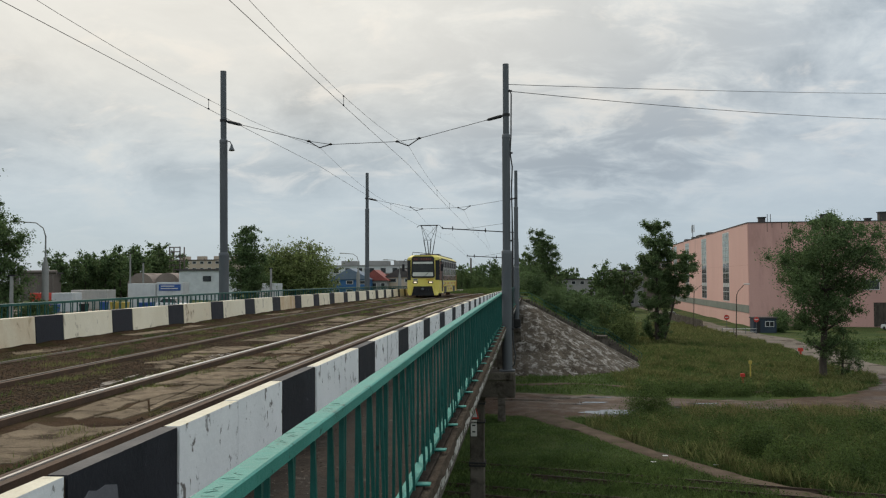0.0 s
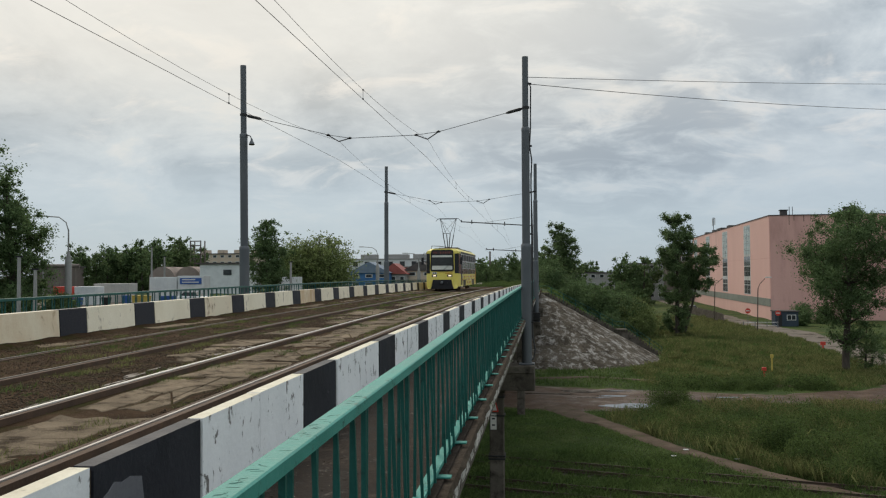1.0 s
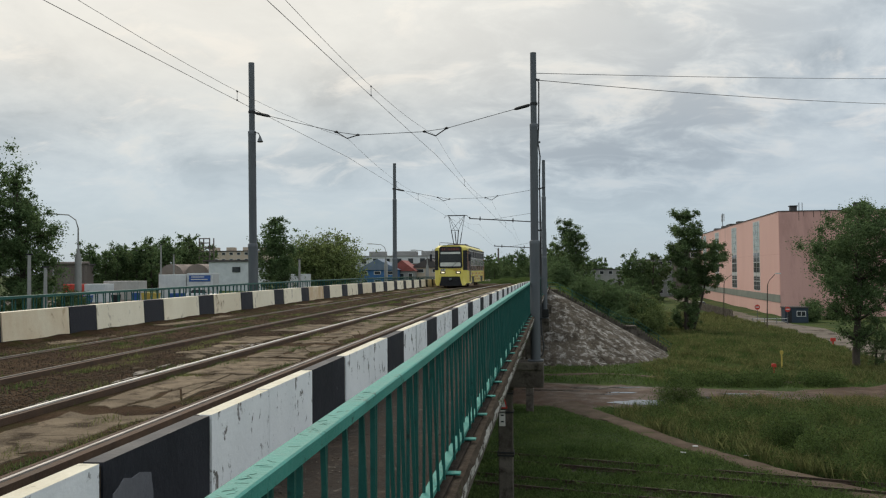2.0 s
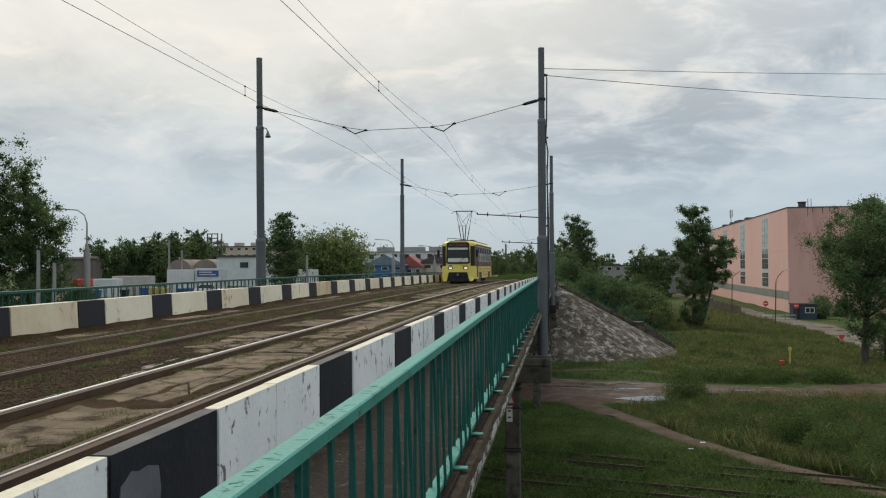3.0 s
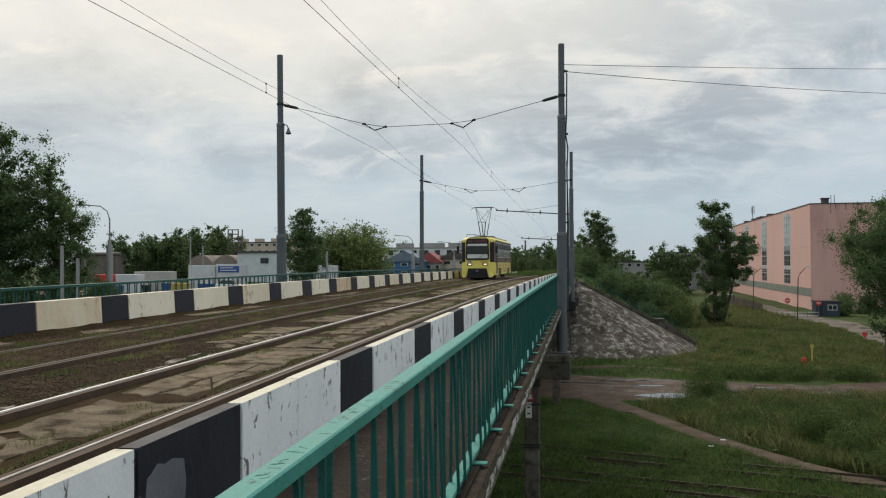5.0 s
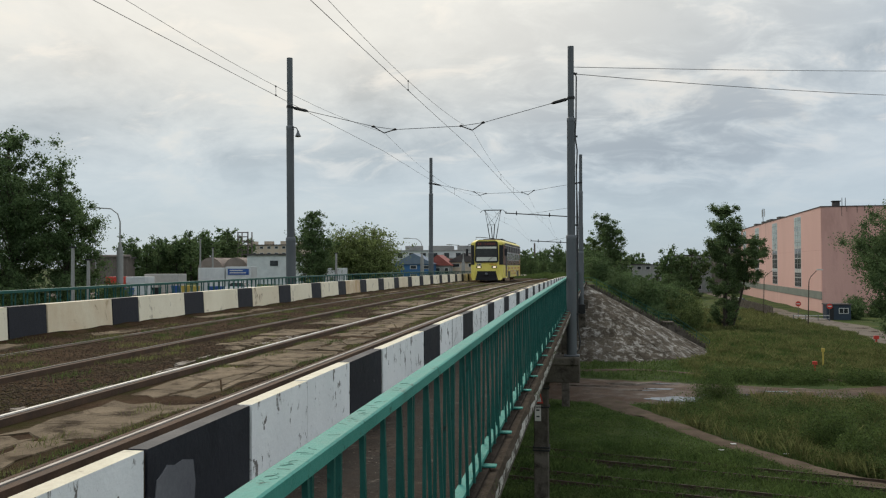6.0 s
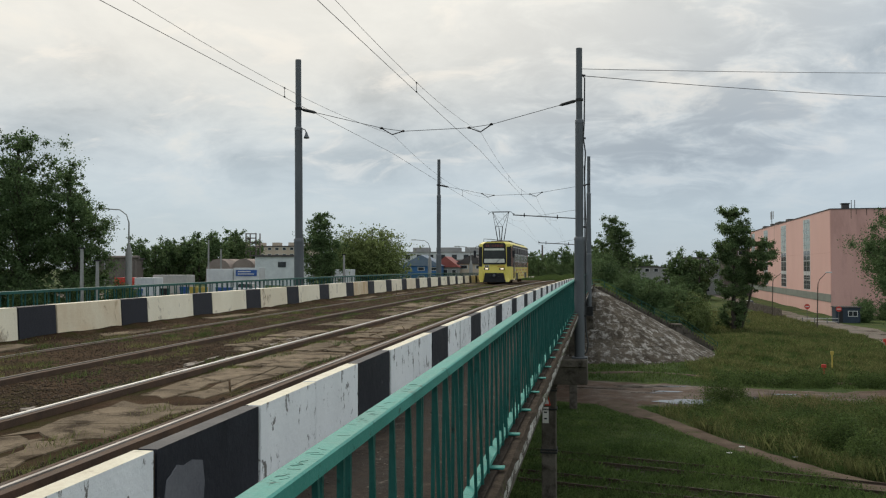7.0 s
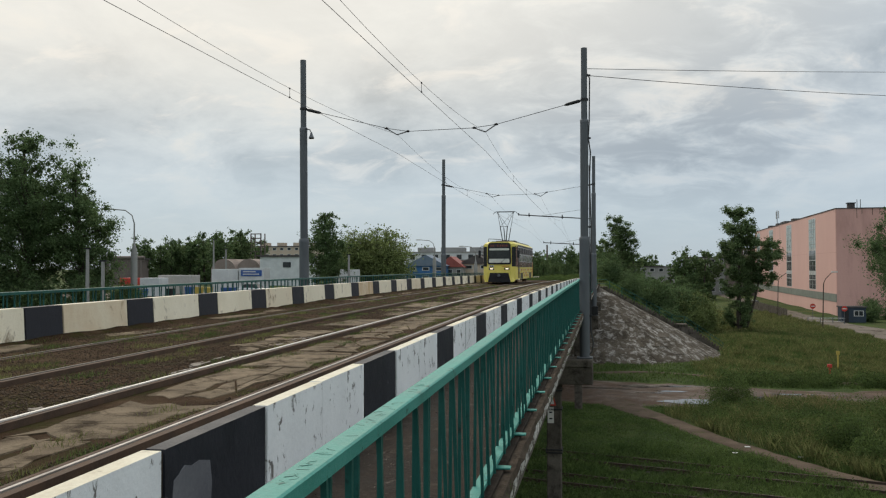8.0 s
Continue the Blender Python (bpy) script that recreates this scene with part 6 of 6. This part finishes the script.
def blades(name, x0, x1, y0, y1, n, h, w, mat, seed, label, clump=0.0, keep=None, bend=0.35):
    nrg = np.random.default_rng(seed)
    x, y = nrg.uniform(x0, x1, n), nrg.uniform(y0, y1, n)
    if clump:
        cx, cy = nrg.uniform(x0, x1, max(3, int(n * clump))), nrg.uniform(y0, y1, max(3, int(n * clump)))
        i = nrg.integers(0, len(cx), n)
        x, y = cx[i] + nrg.normal(0, 0.28, n), cy[i] + nrg.normal(0, 0.28, n)
    ok = (near_line(x, y, MUD_LINE) > -0.25) & (near_line(x, y, PATH_LINE) > -0.1) & (near_line(x, y, LANE_LINE) > -0.1) & (near_line(x, y, TRACK_LINE) > -0.05)
    ok &= ~((np.hypot(x + 0.9, y - END - 0.6) < 12.9) & (x < 13) & (y < END + 3))
    if keep is not None:
        ok &= keep(x, y)
    x, y = x[ok], y[ok]
    n = len(x)
    z = ground_z(x, y) - 0.03
    hh = h * nrg.uniform(0.45, 1.25, n) * (0.75 + 0.5 * (np.sin(x * 0.9) * np.sin(y * 0.7 + 1) > 0))
    an = nrg.uniform(0, 6.283, n)
    ww = w * nrg.uniform(0.6, 1.3, n)
    bx, by = np.cos(an) * ww, np.sin(an) * ww
    lx, ly = nrg.normal(0, bend, n) * hh, nrg.normal(0, bend, n) * hh
    p0 = np.stack([x - bx, y - by, z], 1)
    p1 = np.stack([x + bx, y + by, z], 1)
    p2 = np.stack([x + bx * 0.6 + lx * 0.4, y + by * 0.6 + ly * 0.4, z + hh * 0.6], 1)
    p3 = np.stack([x + lx, y + ly, z + hh], 1)
    v = np.stack([p0, p1, p2, p3], 1).reshape(-1, 3)
    tagged(new(name, raw(name, v, np.arange(4 * n).reshape(n, 4), mat)), label, "grass", kind="stuff")


above_path = lambda x, y: (y > np.interp(x, [p[0] for p in PATH_LINE], [p[1] for p in PATH_LINE]) + 1.1) & (y < np.where(x < 8.0, 57.6, 62)) & (x > 3.6)
below_path = lambda x, y: ~above_path(x, y)
def shrubs(name, x0, x1, y0, y1, n, clumps, height, size, mat, seed, label, keep=None, wet=1.6):
    """Low domes of small leaves."""
    nrg = np.random.default_rng(seed)
    cx, cy = nrg.uniform(x0, x1, clumps), nrg.uniform(y0, y1, clumps)
    if keep is not None:
        ok = keep(cx, cy)
        cx, cy = cx[ok], cy[ok]
    r = nrg.uniform(0.35, 1.0, len(cx))
    i = nrg.choice(len(cx), n, p=r ** 2 / (r ** 2).sum())
    d = nrg.normal(size=(n, 3))
    d /= np.linalg.norm(d, axis=1)[:, None]
    k = nrg.uniform(0.3, 1, n) ** 0.5
    x, y = cx[i] + d[:, 0] * r[i] * k * 1.1, cy[i] + d[:, 1] * r[i] * k * 1.1
    z = ground_z(x, y) + np.abs(d[:, 2]) * height * r[i] * k * (0.8 + 0.4 * nrg.random(n))
    ok = (near_line(x, y, MUD_LINE) > -wet) & (near_line(x, y, PATH_LINE) > 0.0)
    v, fc = quads(np.stack([x, y, z], 1)[ok], size, nrg)
    tagged(new(name, raw(name, v, fc, mat)), label, "weeds", kind="stuff")


blades("grass", -12, 20, 33, 63, 110000, 0.13, 0.014, M_GRASS, 1, "short green grass beside the railway", 0.0, below_path)
blades("grass", -12, 20, 34.5, 45.5, 56000, 0.27, 0.016, M_GRASS, 2, "green tufts growing over the railway tracks", 0.03)
blades("tall_grass", 3.6, 30, 38, 60, 45000, 0.62, 0.007, M_GRASSY, 3, "tall seeding grass above the footpath", 0.05, above_path, 0.22)
shrubs("weeds", 3.6, 28, 38, 60, 130000, 700, 1.35, 0.045, M_WEED, 4, "dark leafy weeds above the footpath", above_path)
shrubs("willow_scrub", 7.0, 9.4, 59.6, 61.6, 15000, 26, 2.5, 0.042, M_WEED, 21, "wispy scrub at the edge of the mud road", None, 9.0)
shrubs("weeds", -10, 9, 44, 60.5, 60000, 1500, 0.16, 0.034, M_GRASS, 31, "low leafy weeds in the short grass", below_path)
shrubs("weeds", -8, 16, 34.5, 45.5, 55000, 700, 0.52, 0.036, M_WEED, 32, "leafy weeds growing over the railway tracks")
shrubs("weeds", 5, 28, 52, 61.5, 26000, 260, 0.9, 0.05, M_GRASS, 33, "green weeds along the near edge of the mud road", lambda x, y: (x > 8.2) | (y < 57.6) & (x > 5.5))
blades("reeds", 7.2, 10.8, 58.4, 61.4, 500, 1.1, 0.008, M_GRASSY, 22, "thin dry stalks at the edge of the mud road", 0.01, None, 0.2)
blades("grass", -14, 34, 70, 100, 80000, 0.24, 0.022, M_GRASS, 5, "rough green grass beyond the mud road", 0.0)
blades("tall_grass", 8, 34, 73, 135, 90000, 0.40, 0.012, M_GRASSY, 6, "yellowing tall grass on the slope", 0.03)
shrubs("weeds", 9.5, 22, 71.0, 75.5, 20000, 110, 1.25, 0.07, M_WEED, 7, "dark weeds along the ditch edge")
blades("grass", 0, 36, 100, 150, 60000, 0.35, 0.032, M_GRASS, 8, "rough green grass on the slope", 0.0)
blades("tall_grass", 10, 34, 128, 185, 42000, 0.5, 0.035, M_GRASSY, 14, "rough yellow-green grass beside the lane")
blades("grass", 12.8, 20, 88, 112, 9000, 0.25, 0.03, M_GRASS, 9, "fresh green grass beside the stairs")
shrubs("weeds", 10, 24, 41, 54, 60000, 70, 1.9, 0.055, M_WEED, 10, "tall dark shrubby weeds", above_path)
shrubs("weeds", 38, 60, 76, 130, 16000, 260, 1.2, 0.10, M_WEED, 11, "rough weeds beyond the lane")

blades("seeding_grass", 8.4, 24, 57.0, 61.6, 26000, 0.62, 0.007, M_STRAW, 12, "dry seeding grass along the mud road", 0.012, None, 0.2)
for x, y in ((7.05, 46.6), (9.2, 44.6), (6.2, 44.9)):
    solid("paper_scrap", boxes((x - 0.14, x + 0.14, y - 0.09, y + 0.09, float(ground_z(x, y)) + 0.10, float(ground_z(x, y)) + 0.14), bevel=0.015), M_FRAME, "crumpled white scrap of paper on the grass", "litter", "paper scraps")

# ---- loose cover of the tram bed ----
def bed_z(x):
    """The top of the dirt bed across the bridge, before its crest."""
    return np.interp(x, (-9.25, -7.4, -5.8, -4.2, -2.60), (RAIL + 0.03, RAIL - 0.065, RAIL - 0.078, RAIL - 0.078, RAIL - 0.09))



def stones(name, x0, x1, y0, y1, n, size, seed, label):
    nrg = np.random.default_rng(seed)
    x, y = nrg.uniform(x0, x1, n), y0 + (y1 - y0) * nrg.uniform(0, 1, n) ** 1.6
    hv = np.array([hump(t) for t in y])
    s = size * nrg.uniform(0.4, 1.5, n)
    z = bed_z(x) + 0.004 + hv
    an = nrg.uniform(0, 6.283, n)
    c, sn = np.cos(an), np.sin(an)
    base = np.array([(1, 0, 0), (0, 0.8, 0.05), (-0.9, 0, 0), (0, -0.85, -0.05), (0.1, 0, 0.7), (0, 0, -0.6)])
    vx = base[:, 0][None] * c[:, None] - base[:, 1][None] * sn[:, None]
    vy = base[:, 0][None] * sn[:, None] + base[:, 1][None] * c[:, None]
    v = np.stack([x[:, None] + vx * s[:, None], y[:, None] + vy * s[:, None], z[:, None] + base[:, 2][None] * s[:, None]], 2).reshape(-1, 3)
    f = np.array([(0, 1, 4), (1, 2, 4), (2, 3, 4), (3, 0, 4), (1, 0, 5), (2, 1, 5), (3, 2, 5), (0, 3, 5)])
    fs = (np.arange(n)[:, None, None] * 6 + f[None]).reshape(-1, 3)
    tagged(new(name, raw(name, v, fs, M_STONE)), label, "gravel", kind="stuff")


stones("ballast", -6.5, -5.05, 3, 40, 22000, 0.014, 1, "small brown ballast stones between the tracks")
stones("ballast", -9.1, -6.75, 5, 45, 20000, 0.013, 2, "small brown ballast stones between the rails")
stones("ballast", -3.80, -3.50, 2.5, 40, 5000, 0.012, 3, "small brown stones between the rails")


def cut(poly, cx, cy, nx, ny, gap):
    """The part of a polygon beyond a line, with the cut edge roughened by its own corners."""
    side = [(x - cx) * nx + (y - cy) * ny - gap for x, y in poly]
    out = []
    for k in range(len(poly)):
        a, b, da, db = poly[k - 1], poly[k], side[k - 1], side[k]
        if da * db < 0:
            f = da / (da - db)
            out.append((a[0] + (b[0] - a[0]) * f, a[1] + (b[1] - a[1]) * f))
        if db >= 0:
            out.append(b)
    return out


def slab(base, x0, x1, y0, y1, rng, drop):
    """One worn slab with a ragged outline."""
    n = 5
    pts = []
    edge = 0.07
    for k in range(n):
        pts.append((x0 + (x1 - x0) * k / n + rng.gauss(0, edge), y0 + rng.gauss(0, edge)))
    for k in range(n):
        pts.append((x1 + rng.gauss(0, edge), y0 + (y1 - y0) * k / n + rng.gauss(0, edge)))
    for k in range(n):
        pts.append((x1 - (x1 - x0) * k / n + rng.gauss(0, edge), y1 + rng.gauss(0, edge)))
    for k in range(n):
        pts.append((x0 + rng.gauss(0, edge), y1 - (y1 - y0) * k / n + rng.gauss(0, edge)))
    tx, ty = rng.gauss(0, 0.008), rng.gauss(0, 0.006)
    xm, ym = (x0 + x1) / 2, (y0 + y1) / 2
    pieces = [pts]
    for _ in range(rng.choice((0, 1, 1, 2, 3)) if y0 < 32 else rng.choice((0, 0, 1))):
        # break the largest piece along a ragged crack
        big_one = max(pieces, key=lambda p: max(q[1] for q in p) - min(q[1] for q in p))
        pieces.remove(big_one)
        cx = sum(p[0] for p in big_one) / len(big_one) + rng.gauss(0, 0.08)
        cy = sum(p[1] for p in big_one) / len(big_one) + rng.gauss(0, 0.2)
        a = rng.uniform(-0.9, 0.9) + (math.pi / 2 if rng.random() < 0.7 else 0)
        nx, ny = math.cos(a), math.sin(a)
        for sign in (1, -1):
            half = cut(big_one, cx, cy, nx * sign, ny * sign, rng.uniform(0.006, 0.016))
            if len(half) > 2:
                pieces.append(half)
    for poly in pieces:
        dz = rng.uniform(-0.007, 0.005)
        px, py = sum(p[0] for p in poly) / len(poly), sum(p[1] for p in poly) / len(poly)

        def z(x, y):
            return RAIL - drop + dz + hump(y) + tx * (x - xm) + ty * (y - ym)
        bm = bmesh.new()
        loft(bm, [[(x, y, RAIL - 0.14 + hump(y)) for x, y in poly], [(x, y, z(x, y) - 0.012) for x, y in poly], [(px + (x - px) * 0.97, py + (y - py) * 0.98, z(x, y)) for x, y in poly]])
        part("paving_slab", bm, M_SLAB, base)


paving = thing("slab_paving", "broken concrete paving slabs between the tram rails", "paving", kind="structure")
rng = random.Random(21)
y = 2.2
while y < 62:
    ln = rng.uniform(1.3, 2.6)
    gap = rng.choice((0.04, 0.06, 0.12, 0.5))
    xa, xb = -4.72 + rng.uniform(-0.03, 0.12), -3.78 + rng.uniform(-0.22, 0.04)
    if rng.random() < 0.45:
        c = xa + (xb - xa) * rng.uniform(0.35, 0.65)
        slab(paving, xa, c - 0.03, y, y + ln * rng.uniform(0.85, 1), rng, 0.058 + rng.uniform(0, 0.012))
        slab(paving, c + 0.03, xb, y, y + ln, rng, 0.058 + rng.uniform(0, 0.012))
    else:
        slab(paving, xa, xb, y, y + ln, rng, 0.056 + rng.uniform(0, 0.012))
    y += ln + gap
y = 13.5
while y < 62:
    ln = rng.uniform(1.2, 2.4)
    xa, xb = -6.35 + rng.uniform(0, 0.4), -5.2 - rng.uniform(0, 0.25)
    if rng.random() < 0.8:
        slab(paving, xa, xb, y, y + ln, rng, 0.056 + rng.uniform(0, 0.014))
    y += ln + rng.choice((0.06, 0.2, 0.7))
y = 6
while y < 60:
    ln = rng.uniform(1.6, 2.8)
    if rng.random() < 0.55:
        slab(paving, -9.18, -8.42 - rng.uniform(0, 0.25), y, y + ln, rng, 0.0 - rng.uniform(0, 0.03))
    y += ln + rng.choice((0.06, 0.1, 0.3))


def tufts(name, spots, seed, label, h=0.06):
    nrg = np.random.default_rng(seed)
    P = []
    for x, y, s, z in spots:
        n = int(150 * s)
        bx, by = x + nrg.normal(0, 0.08 * s, n), y + nrg.normal(0, 0.17 * s, n)
        hh = h * s * nrg.uniform(0.4, 1.3, n)
        an = nrg.uniform(0, 6.283, n)
        w = 0.0022 + 0.0030 * nrg.random(n)
        lx, ly = nrg.normal(0, 0.45, n) * hh, nrg.normal(0, 0.45, n) * hh
        zz = np.full(n, z)
        P.append(np.stack([np.stack([bx - np.cos(an) * w, by - np.sin(an) * w, zz], 1), np.stack([bx + np.cos(an) * w, by + np.sin(an) * w, zz], 1), np.stack([bx + lx, by + ly, zz + hh], 1)], 1).reshape(-1, 3))
    v = np.concatenate(P)
    tagged(new(name, raw(name, v, np.arange(len(v)).reshape(-1, 3), M_WEED if seed % 2 else M_GRASSY)), label, "grass", kind="stuff")


spots = []
for _ in range(150):
    y = 3 + 55 * rng.random() ** 1.4
    x = rng.choice((-9.14, -8.36, -8.0, -7.1, -6.9, -6.4, -5.2, -4.75, -3.72, -3.66, -4.2))
    spots.append((x + rng.gauss(0, 0.08), y, rng.uniform(0.4, 1.1), float(bed_z(x)) - 0.004 + hump(y)))
for _ in range(190):
    y = 4 + 56 * rng.random() ** 1.3
    x = rng.choice((-9.12, -7.9, -7.4, -7.0, -6.72, -8.32)) + rng.gauss(0, 0.16)
    spots.append((max(x, -9.16), y, rng.uniform(0.5, 1.3), float(bed_z(x)) - 0.004 + hump(y)))
for _ in range(300):
    y = 9 + 50 * rng.random()
    x = rng.choice((-6.45, -6.2, -5.75, -5.3, -5.1, -4.72, -4.3, -3.78, -3.66, -3.58)) + rng.gauss(0, 0.07)
    spots.append((x, y, rng.uniform(0.4, 1.2), float(bed_z(x)) - 0.004 + hump(y)))
verge = []
for _ in range(420):
    y = END + 2 + 80 * rng.random()
    x = rng.choice((-9.3, -8.6, -6.0, -5.4, -3.0, -2.2, -1.4)) + rng.gauss(0, 0.45)
    verge.append((x, y, rng.uniform(2.0, 4.0), RAIL - 0.09 + hump(y)))
tufts("grass_tufts", verge, 5, "rank grass beside the tram line beyond the bridge", 0.13)
tufts("grass_tufts", spots[::2], 1, "sparse weeds between the tram rails")
tufts("grass_tufts", spots[1::2], 2, "dry grass tufts between the tram rails")
spots = [(-2.38 + rng.gauss(0, 0.02), 1 + 30 * rng.random(), rng.uniform(0.5, 1.2), WALK + 0.03) for _ in range(60)]
spots += [(-0.88 + rng.gauss(0, 0.04), 2 + 26 * rng.random(), rng.uniform(0.4, 0.9), WALK + 0.03) for _ in range(60)]
tufts("grass_tufts", spots, 3, "weeds along the walkway edges")
# scuffed patch on the first black block
bm = bmesh.new()
ring = [(4.52, 0.10), (4.528, 0.486), (4.546, 0.581), (4.60, 0.60), (4.669, 0.641), (4.76, 0.62), (4.862, 0.63), (4.994, 0.601), (5.025, 0.464), (5.01, 0.358), (5.02, 0.10)]
loft(bm, [[(x, y, WALK + z) for y, z in ring] for x in (-2.419, -2.412)])
solid("paint_patch", bm, M_PRIMER, "scuffed grey paint patch on the kerb", "paint patch", kind="structure")


# pale slurry dried along the rail
for k in range(64):
    x, y = -5.06 - abs(rng.gauss(0, 0.10)) - (0.25 if k % 7 == 0 else 0), 4.5 + 11 * rng.random()
    rx, ry = rng.uniform(0.015, 0.06), rng.uniform(0.06, 0.34)
    ph = rng.uniform(0, 6)
    ring = [(x + rx * (1 + 0.35 * math.sin(3 * q + ph) + 0.2 * math.sin(7 * q)) * math.cos(q), y + ry * (1 + 0.3 * math.sin(2 * q + ph) + 0.15 * math.sin(5 * q + ph)) * math.sin(q)) for q in (2 * math.pi * m / 26 for m in range(26))]
    bm = bmesh.new()
    loft(bm, [[(px, py, RAIL - 0.10 + hump(py)) for px, py in ring], [(px, py, RAIL - 0.070 + 0.002 * (k % 4) + hump(py)) for px, py in ring]])
    solid("slurry_patch", bm, M_SLURRY, "pale dried slurry beside the tram rail", "mud", "slurry patches", "structure")

# lumps of broken paving heaved up beside the rail
for k in range(9):
    x, y, r = -5.62 + rng.gauss(0, 0.22), 13.6 + rng.gauss(0, 0.9), rng.uniform(0.05, 0.15)
    bm = bmesh.new()
    n = 6
    ring = [(r * rng.uniform(0.5, 1.2) * math.cos(2 * math.pi * q / n), r * 1.6 * rng.uniform(0.5, 1.2) * math.sin(2 * math.pi * q / n)) for q in range(n)]
    loft(bm, [[(px, py, -0.06) for px, py in ring], [(px, py, 0.004) for px, py in ring], [(px * 0.9, py * 0.9, 0.016) for px, py in ring]])
    solid("paving_lump", bm, M_SLAB, "broken lump of concrete paving in the dirt", "rubble", "paving lumps", at=pose(x, y, RAIL - 0.066 + hump(y), rng.uniform(-7, 7), rng.uniform(-7, 7), rng.uniform(0, 90)))

# dirt washed up against the foot of the far kerb
secs = []
for k in range(320):
    y = -2 + k * 0.2
    a = 0.5 + 0.5 * noise.noise(Vector((y * 0.45, 3.1, 0))) + 0.22 * noise.noise(Vector((y * 2.3, 9.4, 0)))
    hgt, wid = 0.012 + 0.085 * max(0.0, a), 0.10 + 0.16 * max(0.0, a)
    secs.append([(-9.215, y, RAIL - 0.05 + hump(y)), (-9.205, y, RAIL + 0.025 + hgt + hump(y)), (-9.20 + wid * 0.45, y, RAIL + 0.018 + hgt * 0.6 + hump(y)), (-9.20 + wid, y, RAIL + 0.01 - 0.05 * wid + hump(y)), (-9.20 + wid, y, RAIL - 0.06 + hump(y))])
bm = loft(bmesh.new(), secs)
for f in bm.faces:
    f.smooth = True
solid("dirt_ridge", bm, M_DECK, "brown dirt washed against the foot of the kerb", "dirt", kind="structure")

# grit, leaves and scraps trodden into the walkway
nrg = np.random.default_rng(31)
for nm, n, size, mat, lb in (("leaf_litter", 1500, 0.022, M_BARK, "dark leaf litter on the walkway"), ("grit", 2200, 0.009, M_SLURRY, "pale grit scattered on the walkway"), ("kerb_dirt", 900, 0.030, M_PATH, "dirt heaped along the kerb foot")):
    x = nrg.uniform(-2.38, -1.0, n) if nm != "kerb_dirt" else -2.41 + np.abs(nrg.normal(0, 0.07, n))
    y = 1.5 + 34 * nrg.uniform(0, 1, n) ** 1.5
    z = WALK + 0.037 + np.array([hump(t) for t in y]) + (0.0 if nm != "kerb_dirt" else 0.06 * nrg.random(n))
    v, fc = quads(np.stack([x, y, z], 1), size, nrg)
    v[:, 2] = np.repeat(z, 4) + (v[:, 2] - np.repeat(z, 4)) * 0.25 + 0.003
    tagged(new(nm, raw(nm, v, fc, mat)), lb, "litter", kind="stuff")
